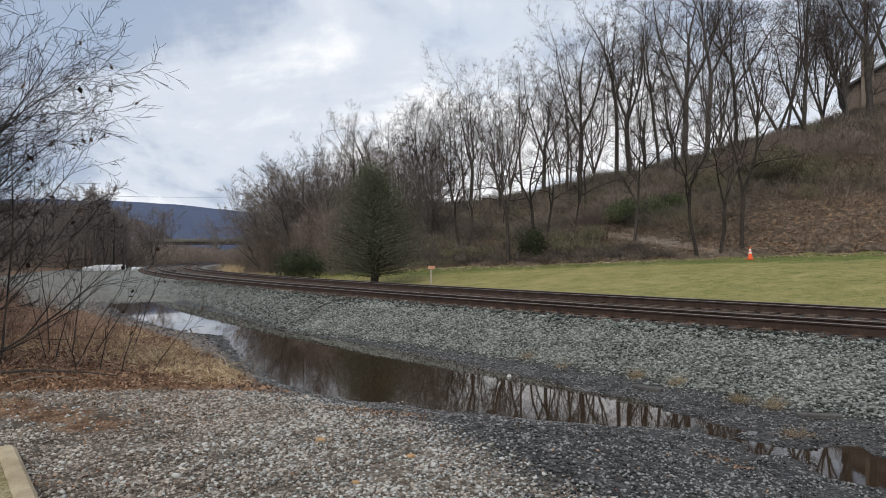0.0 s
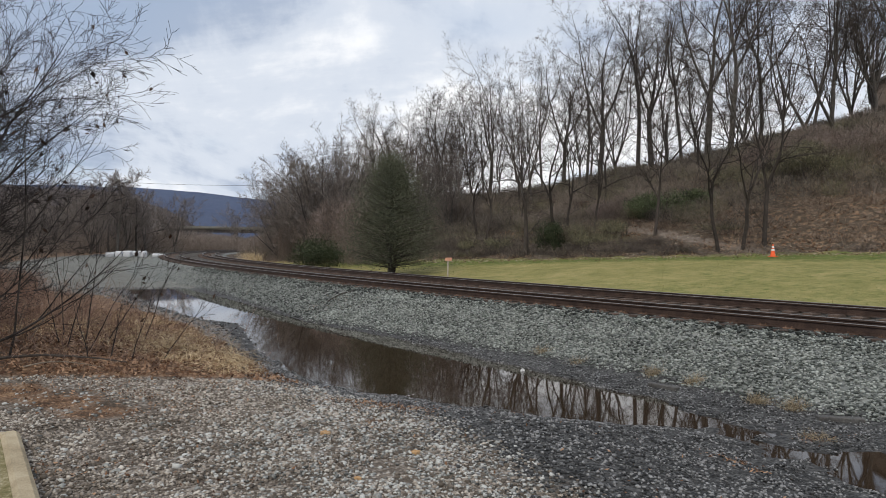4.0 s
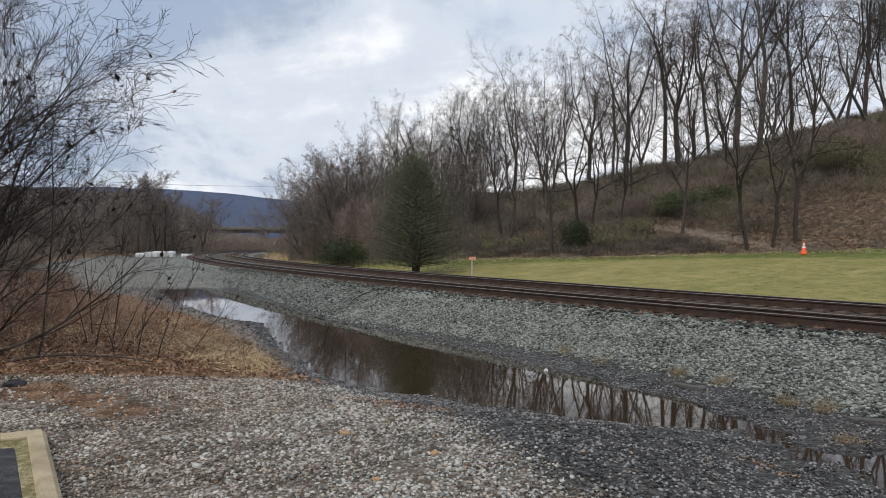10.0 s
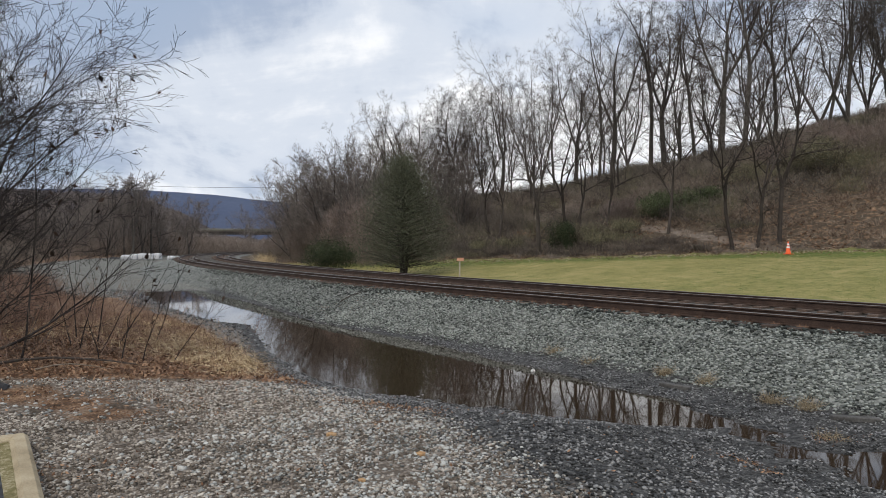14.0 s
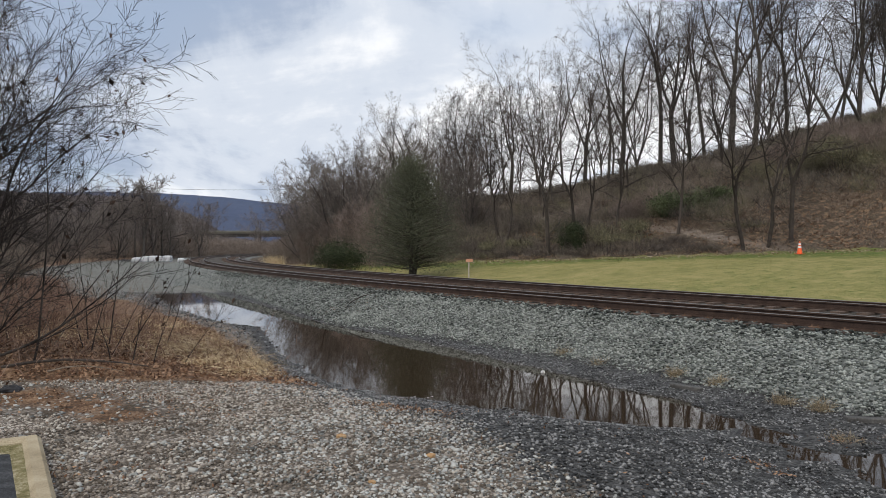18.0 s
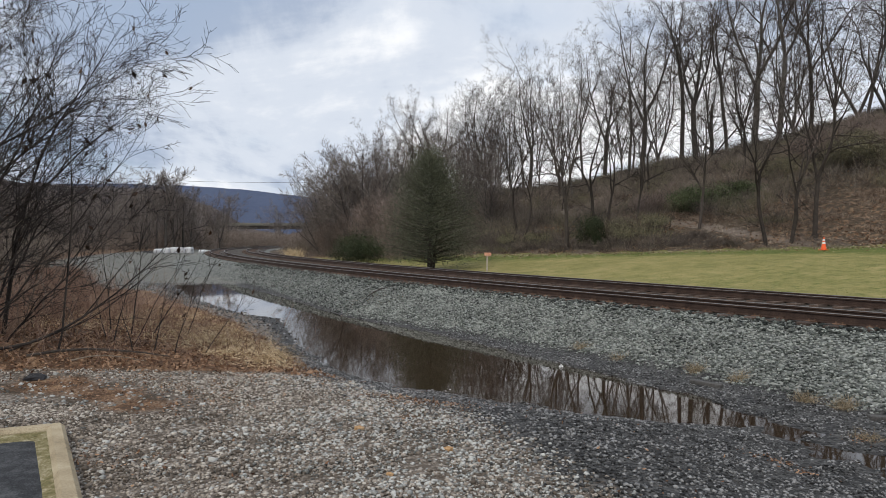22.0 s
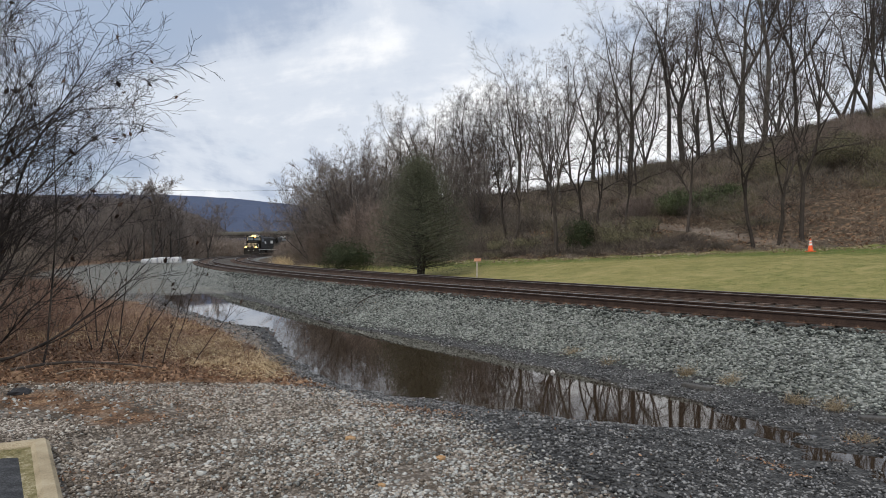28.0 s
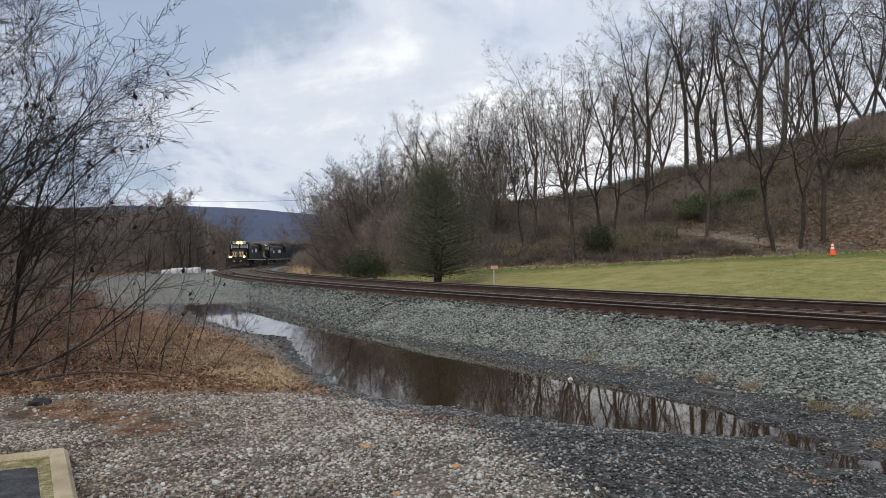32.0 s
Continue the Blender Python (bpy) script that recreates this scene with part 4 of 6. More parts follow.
def plant_bank():
    # the trees that stand out: sideways slope of sight, depth, height, kind, turn
    rows = [(0.276, 66, 16.6, 0, 20), (0.335, 64, 18.5, 1, 140), (0.222, 69, 14.5, 0, 60), (0.16, 70, 15.2, 2, 200), (0.065, 76, 13.5, 4, 10),
            (0.012, 80, 12.5, 4, 100), (0.03, 82, 13, 2, 300), (-0.08, 86, 10.0, 5, 80), (-0.13, 88, 9.5, 0, 250), (0.44, 61, 19, 0, 30),
            (0.475, 59, 20, 1, 200), (0.52, 60, 19, 5, 300), (0.60, 58, 17, 3, 90), (0.66, 56, 18, 2, 10),
            (0.125, 70, 13, 4, 15), (0.19, 72, 13.5, 5, 75), (0.245, 68, 15, 4, 130), (0.30, 66, 16, 2, 220), (0.10, 74, 12.5, 5, 330), (0.255, 62, 12, 1, 260), (0.355, 63, 17, 0, 170), (0.40, 62, 17, 5, 20), (0.38, 60, 15, 2, 95), (0.175, 64, 11, 3, 310),
            (-0.09, 70, 13.2, 3, 40), (-0.06, 72, 13.5, 1, 190), (-0.03, 74, 13.5, 0, 280), (-0.105, 76, 12.5, 4, 150), (0.045, 72, 13, 5, 10),
            (0.0, 78, 13.2, 3, 50), (0.055, 75, 13.6, 2, 120), (0.085, 74, 14, 3, 210), (0.11, 73, 14, 0, 330), (-0.045, 75, 12.8, 2, 20),
            (0.555, 57, 17, 4, 140), (0.63, 57, 16, 1, 260), (0.70, 55, 16, 4, 75), (0.74, 54, 17, 0, 190), (0.495, 58, 17, 2, 45), (0.42, 66, 16, 4, 110)]
    for az, d, h, i, turn in rows:
        x, y = at_view(az, d)
        put_tree("tall", i, x, y, turn, h)
    # young trees at the top of the lawn
    for az, d, h, i, turn in [(0.459, 40.6, 10.5, 0, 0), (0.495, 40.4, 10.5, 1, 100), (0.531, 40.2, 12, 2, 200), (0.165, 47, 12.0, 2, 40), (0.211, 48, 11.5, 1, 10), (0.225, 49, 9, 2, 130),
                            (0.285, 58, 9.5, 1, 60), (0.425, 56, 10, 2, 30)]:
        x, y = at_view(az, d)
        put_tree("slim", i, x, y, turn, h)
    rng = random.Random(8)
    # the wood along the ridge and behind it
    for _ in range(24):
        s = rng.uniform(48, 120)
        ridge = float(np.interp(s, [40, 83, 92, 103, 115, 128, 150, 220], [62, 56, 52, 46, 39, 33, 28, 28]))
        x, y = xy_of(-(ridge + rng.uniform(-6, 12)), s)
        put_tree("tall", rng.randrange(6), float(x), float(y), rng.uniform(0, 360), rng.uniform(11, 17) * (1 if s < 112 else 0.75))
    # young trees on the slope of the bank
    for _ in range(9):
        s = rng.uniform(80, 118)
        f = float(foot_of_bank(s))
        x, y = xy_of(-(f + rng.uniform(2.5, 20)), s)
        put_tree("slim", rng.randrange(3), float(x), float(y), rng.uniform(0, 360), rng.uniform(6, 10))
    # the end of the wood, down to the bend
    for _ in range(44):
        s = rng.uniform(98, 178)
        x, y = xy_of(-rng.uniform(13.0 + max(0.0, 118 - s) * 0.6, 33), s)
        put_tree("round", rng.randrange(4), float(x), float(y), rng.uniform(0, 360), rng.uniform(6.5, 10.0) * (1.0 if s < 140 else 0.8))
    for az, d, h, i, turn in [(-0.15, 66, 10.0, 0, 20), (-0.175, 70, 9.2, 1, 90), (-0.2, 74, 8.2, 2, 160), (-0.13, 62, 9.6, 3, 300), (-0.185, 68, 7.5, 3, 60), (-0.16, 62, 8.0, 2, 10), (-0.145, 64, 11.2, 1, 130), (-0.12, 67, 12, 2, 200), (-0.165, 70, 10.6, 3, 250), (-0.205, 78, 9.0, 1, 40), (-0.185, 75, 9.8, 0, 310), (-0.1, 62, 10.5, 0, 75)]:
        x, y = at_view(az, d)
        put_tree("round", i, x, y, turn, h)
    for az, d, h, i, turn in [(-0.478, 118, 12, 0, 0), (-0.46, 116, 13.5, 1, 70), (-0.445, 118, 13, 2, 140), (-0.432, 116, 14, 0, 200), (-0.418, 118, 13.5, 1, 260), (-0.405, 120, 12.5, 2, 310), (-0.392, 122, 12, 0, 45), (-0.35, 132, 11, 1, 30), (-0.5, 116, 11.5, 2, 60)]:
        x, y = at_view(az, d)
        put_tree("far", i, x, y, turn, h)
    # trees behind the white bags and along the camera's side of the line
    for _ in range(30):
        s = rng.uniform(158, 250)
        x, y = xy_of(rng.uniform(13, 50), s)
        put_tree("round", rng.randrange(4), float(x), float(y), rng.uniform(0, 360), rng.uniform(9, 14))
    for _ in range(30):
        s = rng.uniform(92, 160)
        x, y = xy_of(rng.uniform(15, 40), s)
        put_tree("round", rng.randrange(4), float(x), float(y), rng.uniform(0, 360), rng.uniform(6, 9.5))


plant_bank()


def dead_wood():
    """A broken standing trunk and two trunks that lean out from the ridge."""
    x, y = at_view(0.376, 62)
    t = thing("dead_trunk", "broken bare trunk of a dead tree on the ridge", "tree stump", pose(x, y, rest(x, y) - 0.2))
    part("trunk", Geo().tube([(0, 0, 0), (0.1, 0, 1.8), (0.0, 0, 3.6), (0.1, 0, 5.4), (0.12, 0, 5.7)], [0.2, 0.17, 0.15, 0.14, 0.05], 8), M_BARK, t)
    for az, d, tilt, turn, length in ((0.60, 57, 42, -70, 9.0), (0.575, 58, 30, 40, 8.0), (0.64, 55, 48, -60, 7.0)):
        x, y = at_view(az, d)
        t = thing("leaning_trunk", "leaning bare grey trunk on the slope", "tree", pose(x, y, rest(x, y) - 0.2, tilt, 0, turn))
        k = length / 9
        part("trunk", Geo().tube([(0, 0, 0), (0.05, 0.1, 2.5 * k), (-0.1, 0.35, 5 * k), (0.1, 0.9, 7.4 * k), (0.3, 1.8, 9 * k)], [0.16, 0.13, 0.10, 0.07, 0.03], 8), M_BARK, t)
        part("branch", Geo().tube([(-0.05, 0.25, 4.2 * k), (0.6, 0.5, 5.6 * k), (0.9, 1.0, 7.0 * k)], [0.05, 0.04, 0.02], 6), M_BARK, t)


dead_wood()


def scatter_us(rng, n, u0, u1, s0, s1):
    u, s = rng.uniform(u0, u1, n), rng.uniform(s0, s1, n)
    x, y = xy_of(u, s)
    return x, y


def shrubs(name, label, seed, n, box, rad, hmin, hmax, per, width, length, mat, keep=None):
    rng = np.random.default_rng(seed)
    x, y = scatter_us(rng, n, *box)
    if keep is not None:
        k = keep(x, y)
        x, y = x[k], y[k]
    clump = 0.5 + 0.5 * lumps(x, y, 0.22, seed)
    h = hmin + (hmax - hmin) * clump * (0.4 + 0.6 * rng.random(len(x)))
    # low along the crest and on the strip below the track across the bank
    u, s = us_of(x, y)
    ridge = np.interp(s, [40, 83, 92, 103, 115, 128, 150, 220], [62, 56, 52, 46, 39, 33, 28, 28])
    h = np.where(s < 130, h * (1 - 0.7 * smooth(ridge - 10, ridge - 3, -u)), h)
    h = np.where((s < 97) & (-u - foot_of_bank(s) < 5.4), h * 0.36, h)
    return sheet(name, label, "brush", shrub_mass(rng, x, y, rad * (0.6 + 0.8 * rng.random(len(x))), h, per, width, length, mat, name))


def on_bank(x, y):
    u, s = us_of(x, y)
    foot = foot_of_bank(s)
    clear = (s < 77) & (-u < foot + 9)
    path = np.abs(-u - 26.7) < 1.5
    return (-u > foot + 0.4) & ~clear & ~(path & (s < 91))


def hedge_foot(x, y):
    u, s = us_of(x, y)
    return np.abs(-u - foot_of_bank(s) - 0.5) < 1.2


def stem_thicket(name, label, seed, n, box, hmin, hmax, r, mat, spread=0.35, segs=4, forks=2, keep=None):
    rng = np.random.default_rng(seed)
    x, y = scatter_us(rng, n, *box)
    if keep is not None:
        k = keep(x, y)
        x, y = x[k], y[k]
    clump = 0.5 + 0.5 * lumps(x, y, 0.5, seed)
    h = (hmin + (hmax - hmin) * clump) * (0.5 + 0.5 * rng.random(len(x)))
    v, f = ribbons(stems(rng, np.stack([x, y, ground_z(x, y) - 0.05], 1), h, spread, segs, r * 1.15, 0.06, forks), rng)
    return sheet(name, label, "brush", mesh_np(name, v, f, mat))


def back_brush(x, y):
    """The denser growth behind the open, leaf-strewn front."""
    u, s = us_of(x, y)
    return deep_brush(x, y) & (s > 67.5 + 1.2 * lumps(x, y, 0.8, 0.3) - 0.9 * (u - 11).clip(0, 4))


def deep_brush(x, y):
    u, s = us_of(x, y)
    return (in_brush(u, s) > 0.9) & (u > 8.2 + 1.2 * smooth(66, 70, s))


shrubs("bank_undergrowth", "tangle of leafless brown shrubs covering the bank", 31, 2700, (-62, -9, 48, 150), 1.4, 0.7, 2.5, 170, 0.012, 0.62, M_BRUSH, on_bank)
shrubs("bank_scrub", "grey leafless scrub scattered over the bank", 39, 600, (-60, -9, 52, 150), 1.6, 0.8, 2.6, 260, 0.010, 0.8, M_GREYBRUSH, on_bank)
shrubs("olive_scrub", "dull olive-green scrub in patches on the bank", 40, 260, (-50, -14, 66, 130), 1.4, 0.8, 2.2, 260, 0.010, 0.5, M_OLIVE, on_bank)
shrubs("foot_brush", "low grey-brown brush along the edge of the lawn", 36, 900, (-34, -9, 62, 140), 0.8, 0.5, 1.2, 260, 0.007, 0.35, M_GREYBRUSH, hedge_foot)
shrubs("bend_thicket", "dense leafless thicket on the inside of the bend", 32, 400, (-26, -9.8, 104, 222), 1.8, 2.2, 4.6, 420, 0.012, 0.8, M_GREYBRUSH, on_bank)
shrubs("far_thicket", "leafless thicket beyond the gravel", 33, 420, (13.5, 45, 92, 250), 1.9, 2.0, 4.4, 260, 0.018, 1.0, M_GREYBRUSH)
shrubs("far_bank_thicket", "leafless thicket on the outside of the bend", 38, 280, (8.5, 32, 182, 275), 2.2, 4.0, 6.6, 300, 0.024, 1.1, M_GREYBRUSH)
stem_thicket("roadside_thicket", "leafless reddish-brown thicket beside the gravel", 34, 3600, (8.2, 16, 64.5, 94), 0.4, 1.5, 0.0045, M_REDBRUSH, 0.5, 3, 2, back_brush)
shrubs("red_shrubs", "leafless reddish-brown twiggy shrubs", 44, 210, (9.9, 17, 63.8, 92), 0.9, 0.8, 2.3, 420, 0.0042, 0.34, M_REDBRUSH, back_brush)
stem_thicket("front_stems", "scattered thin leafless stems over the leaf litter", 50, 420, (8.6, 13.5, 62.5, 69), 0.3, 1.3, 0.004, M_REDBRUSH, 0.5, 3, 2, deep_brush)
def lawn_edge(x, y):
    u, s = us_of(x, y)
    v = -u
    f = foot_of_bank(s)
    return (v > f + 0.5) & (v < f + 3.2) & ((np.abs(v - 27.1) > 1.3) | (s > 88))


shrubs("edge_brush", "low dark tangle of leafless brush along the lawn's edge", 38, 420, (-27.5, -18, 77, 100), 0.9, 0.4, 1.5, 150, 0.011, 0.5, M_TWIG, lawn_edge)
stem_thicket("tall_thicket", "tall leafless brown thicket behind the leaf litter", 37, 3600, (11.5, 26, 64.5, 115), 1.2, 4.4, 0.010, M_BRUSH, 0.3, 4, 2, deep_brush)
shrubs("clearing_stubble", "cut brown stems and debris on the cleared slope", 35, 800, (-50, -27, 50, 88), 0.8, 0.10, 0.3, 110, 0.012, 0.4, M_STUBBLE, lambda x, y: -us_of(x, y)[0] > foot_of_bank(us_of(x, y)[1]) + 1.5)


def vine_domes():
    """Leafless vines draped over small trees in rounded, nearly closed masses."""
    rng = np.random.default_rng(48)
    for az, d, r, h in ((-0.115, 58, 2.5, 6.6), (-0.085, 55, 2.3, 6.3), (-0.14, 62, 2.6, 5.6), (-0.17, 68, 2.7, 4.6), (-0.05, 55, 2.0, 5.0)):
        x, y = at_view(az, d)
        t = thing("vine_tangle", "rounded mass of leafless brown vines over small trees", "vines", group="vine masses at the bend")
        me = shrub_mass(rng, np.array([x]), np.array([y]), np.array([r]), np.array([h]), 5200, 0.009, 0.62, M_VINE, "vines")
        tagged(part("tangle", me, None, t), kind="stuff")


vine_domes()


def slope_domes():
    """Rounded leafless shrubs on the slope over the clearing."""
    rng = np.random.default_rng(49)
    for az, d, r, h in ((0.555, 51, 2.2, 2.6), (0.60, 52, 2.0, 2.4), (0.645, 49, 2.4, 2.6), (0.69, 48, 2.4, 2.8), (0.52, 52, 1.8, 2.2), (0.33, 52, 2.0, 2.2), (0.29, 51, 1.7, 2.0)):
        x, y = at_view(az, d)
        t = thing("leafless_shrub", "rounded leafless greyish shrub on the bank", "shrub", group="shrubs over the clearing")
        me = shrub_mass(rng, np.array([x]), np.array([y]), np.array([r]), np.array([h]), 2600, 0.008, 0.5, M_VINE, "twigs")
        tagged(part("twig_mass", me, None, t), kind="stuff")


slope_domes()


def dry_grass():
    rng = np.random.default_rng(41)
    # tufts, each a fan of many stems
    x, y = scatter_us(rng, 1700, 7.2, 12.6, 62, 74)
    x, y = np.repeat(x, 20), np.repeat(y, 20)
    x, y = x + 0.06 * rng.normal(size=len(x)), y + 0.06 * rng.normal(size=len(y))
    u, s = us_of(x, y)
    k = (in_brush(u, s) > 0.7 + 0.25 * rng.random(len(x))) & (lumps(x, y, 1.6, 2.2) + 0.5 * rng.normal(size=len(x)) > -0.1) & ((u < 10.2 + 0.3 * lumps(x, y, 2.0)) | ((rng.random(len(x)) < 0.25) & (s > 65 + 0.3 * (u - 10))))
    x, y = x[k], y[k]
    n = len(x)
    h = 0.16 + 0.75 * rng.random(n) ** 1.4 * (0.5 + 0.4 * lumps(x, y, 1.6, 2.2) + 0.45 * lumps(x, y, 5.0, 0.7)) * smooth(75, 66, s[k])
    h = np.maximum(h, 0.12)
    pos = np.stack([x, y, ground_z(x, y) - 0.02], 1)
    v, f = ribbons(stems(rng, pos, h * 0.85, 1.0, 4, 0.0036, 0.6, 1), rng)
    sheet("dry_grass", "pale straw-coloured dead grass in tussocks", "grass", mesh_np("dry_grass", v, f, M_STRAW))


dry_grass()


def leaf_litter():
    rng = np.random.default_rng(42)
    x, y = scatter_us(rng, 42000, 7.0, 14.5, 60.5, 74)
    u, s = us_of(x, y)
    k = in_brush(u, s, 0.8) > 0.25 + 0.5 * rng.random(len(x))
    x, y = x[k], y[k]
    v, f = leaf_quads(rng, np.stack([x, y, ground_z(x, y) + 0.015 + 0.02 * rng.random(len(x))], 1), 0.018, 0.6)
    sheet("fallen_leaves", "layer of curled brown fallen leaves", "leaves", mesh_np("fallen_leaves", v, f, M_LEAF))


leaf_litter()


def edge_leaves():
    rng = np.random.default_rng(43)
    s = rng.uniform(62, 125, 9000)
    v = foot_of_bank(s) + rng.normal(size=9000) * 1.3
    x, y = xy_of(-v, s)
    vv, f = leaf_quads(rng, np.stack([x, y, ground_z(x, y) + 0.03], 1), 0.04, 0.5)
    sheet("edge_leaves", "pale fallen leaves along the edge of the lawn", "leaves", mesh_np("edge_leaves", vv, f, M_PALELEAF))


edge_leaves()


def slope_debris():
    rng = np.random.default_rng(45)
    s = rng.uniform(50, 86, 4200)
    v = foot_of_bank(s) + rng.uniform(0.2, 10, 4200)
    x, y = xy_of(-v, s)
    vv, f = leaf_quads(rng, np.stack([x, y, ground_z(x, y) + 0.06], 1), 0.022, 0.25, 9.0)
    sheet("cut_branches", "pale cut branches strewn over the cleared slope", "branches", mesh_np("cut_branches", vv, f, M_PALELEAF))


slope_debris()


def slope_leaves():
    rng = np.random.default_rng(47)
    n = 16000
    s = rng.uniform(50, 98, n)
    v = foot_of_bank(s) + 0.2 + 15 * rng.random(n) ** 1.4
    x, y = xy_of(-v, s)
    k = lumps(x, y, 0.5, 1.4) + 0.6 * rng.normal(size=n) > -0.2
    x, y = x[k], y[k]
    vv, f = leaf_quads(rng, np.stack([x, y, ground_z(x, y) + 0.05], 1), 0.05, 0.6)
    sheet("bank_leaves", "drift of reddish-brown fallen leaves on the bank", "leaves", mesh_np("bank_leaves", vv, f, M_LEAF))


slope_leaves()


def lawn_blades():
    rng = np.random.default_rng(46)
    n = 45000
    s = rng.uniform(48, 108, n)
    v = 7.2 + (foot_of_bank(s) - 7.2) * rng.random(n)
    x, y = xy_of(-v, s)
    z = ground_z(x, y)
    a = rng.uniform(0, 2 * math.pi, n)
    h = 0.012 + 0.022 * rng.random(n)
    w = 0.014
    p = np.stack([x, y, z], 1)
    side = np.stack([np.cos(a), np.sin(a), 0 * a], 1) * w
    tip = p + np.stack([rng.normal(size=n) * 0.03, rng.normal(size=n) * 0.03, h], 1)
    vv = np.stack([p - side, p + side, tip], 1).reshape(-1, 3)
    sheet("lawn_grass", "short worn yellow-green lawn grass", "grass", mesh_np("lawn_grass", vv, np.arange(3 * n).reshape(-1, 3), M_LAWNBLADE))


lawn_blades()


def fallen_sticks():
    rows = [(-5.6, 8.75, -3.9, 9.25, 0.02, "dark fallen branch on the leaf litter"), (-4.9, 8.55, -4.0, 8.75, 0.009, "pale dead stick on the leaf litter"), (-2.9, 22.6, -2.1, 23.2, 0.02, "dark stick on the ballast")]
    for x0, y0, x1, y1, r, lab in rows:
        p = []
        for i in range(6):
            k = i / 5
            x, y = x0 + (x1 - x0) * k, y0 + (y1 - y0) * k + 0.06 * math.sin(5 * k)
            p.append((x, y, rest(x, y) + r + 0.02 + 0.05 * math.sin(3 * k)))
        tagged(new("fallen_branch", Geo().tube(p, [r, r, r * 0.9, r * 0.8, r * 0.6, r * 0.4], 6).mesh("fallen_branch", M_PALEBARK if "pale" in lab else M_DARKBARK)), lab, "branch")


fallen_sticks()


def cedar(x, y, height, width, seed):
    """A dense dark evergreen: trunk, boughs all the way down and sprays of needles."""
    t = thing("evergreen_tree", "dense dark green cedar at the edge of the lawn", "tree", pose(x, y, rest(x, y) - 0.1))
    rng = np.random.default_rng(seed)
    segs, tips = [], []
    for i in range(620):
        z = 0.55 + (height - 0.75) * rng.random() ** 1.15
        k = z / height
        reach = width * float(np.interp(k, [0, 0.12, 0.35, 0.6, 0.82, 0.95, 1], [0.7, 0.9, 0.88, 0.62, 0.34, 0.14, 0.04])) * (0.62 + 0.42 * rng.random())
        a = rng.uniform(0, 2 * math.pi)
        reach *= 1 + 0.2 * math.sin(3 * a + 2.1 * z) * math.sin(1.7 * z + 1)
        base = np.array([0, 0, z])
        end = np.array([math.cos(a) * reach, math.sin(a) * reach, z + reach * rng.uniform(0.1, 0.5)])
        segs.append((*base, 0.025, *end, 0.006))
        m = 84
        w = np.sqrt(rng.random(m))[:, None]
        tips.append(base + (end - base) * (0.25 + 0.8 * w) + rng.normal(size=(m, 3)) * (0.2 + 0.28 * w))
    trunk = [(0, 0, 0, 0.2, 0, 0, height * 0.5, 0.12), (0, 0, height * 0.5, 0.12, 0.1, 0, height * 0.97, 0.02), (0.15, 0.1, 0, 0.12, 0.5, 0.2, height * 0.4, 0.06)]
    v, f = tubes(np.array(trunk), 7)
    part("trunk", mesh_np("trunk", v, f, M_DARKBARK), None, t)
    v, f = tubes(np.array(segs), 3)
    part("bough_frame", mesh_np("bough_frame", v, f, M_DARKBARK), None, t)
    v, f = leaf_quads(rng, np.concatenate(tips), 0.023, 1.0, 2.1)
    part("foliage", mesh_np("foliage", v, f, M_NEEDLE), None, t)
    return t


cedar(*at_view(-0.036, 41.5), 7.3, 3.3, 51)


def leafy_shrub(name, label, x, y, w, h, n, mat, seed, size=0.035):
    t = thing(name, label, "shrub", pose(x, y, rest(x, y) - 0.05))
    rng = np.random.default_rng(seed)
    # several uneven lobes, each with its leaves near the outside
    lobes = 9
    a = rng.uniform(0, 2 * math.pi, lobes)
    far = np.sqrt(rng.random(lobes)) * 0.36
    mid = np.stack([np.cos(a) * far * w, np.sin(a) * far * w, h * (0.2 + 0.5 * rng.random(lobes) * (1 - far))], 1)
    big = rng.uniform(0.16, 0.34, lobes)
    d = rng.normal(size=(n, 3))
    d /= np.linalg.norm(d, axis=1, keepdims=True)
    k = rng.integers(0, lobes, n)
    rad = ((0.35 + 0.65 * rng.random(n)) * big[k] * (1 + 0.3 * rng.random(n) ** 3))[:, None]
    c = mid[k] + d * rad * np.array([w, w, h])
    c = c[c[:, 2] > 0.03]
    v, f = leaf_quads(rng, c, size, 0.9, 1.5)
    part("foliage", mesh_np("foliage", v, f, mat), None, t)
    m = 30
    pos = np.stack([rng.normal(size=m) * w * 0.12, rng.normal(size=m) * w * 0.12, np.zeros(m)], 1)
    v, f = tubes(stems(rng, pos, np.full(m, h * 0.75), 0.4, 3, 0.02), 3)
    tagged(part("stem_base", mesh_np("stem_base", v, f, M_DARKBARK), None, t), kind="stuff")
    return t


leafy_shrub("holly_bush", "dark glossy evergreen bush at the foot of the bank", *at_view(0.205, 46.5), 2.2, 2.7, 9000, M_IVY, 61)
leafy_shrub("evergreen_bush", "low dark evergreen bush in the thicket", *at_view(-0.14, 49), 5.2, 3.0, 12000, M_IVY, 62)
leafy_shrub("evergreen_bush", "spreading green rhododendron on the bank", *at_view(0.365, 48.2), 5.0, 2.4, 8000, M_RHODO, 63, 0.04)
leafy_shrub("evergreen_bush", "spreading green rhododendron on the bank", *at_view(0.415, 48.5), 3.8, 2.4, 6000, M_RHODO, 64, 0.04)
leafy_shrub("olive_shrub", "dull olive leafless-looking shrub on the slope", *at_view(0.59, 48), 6.5, 3.8, 16000, M_OLIVE, 65, 0.035)
leafy_shrub("olive_shrub", "dull olive shrub at the foot of the bank", *at_view(0.255, 46), 4.0, 2.2, 5000, M_OLIVE, 66, 0.03)


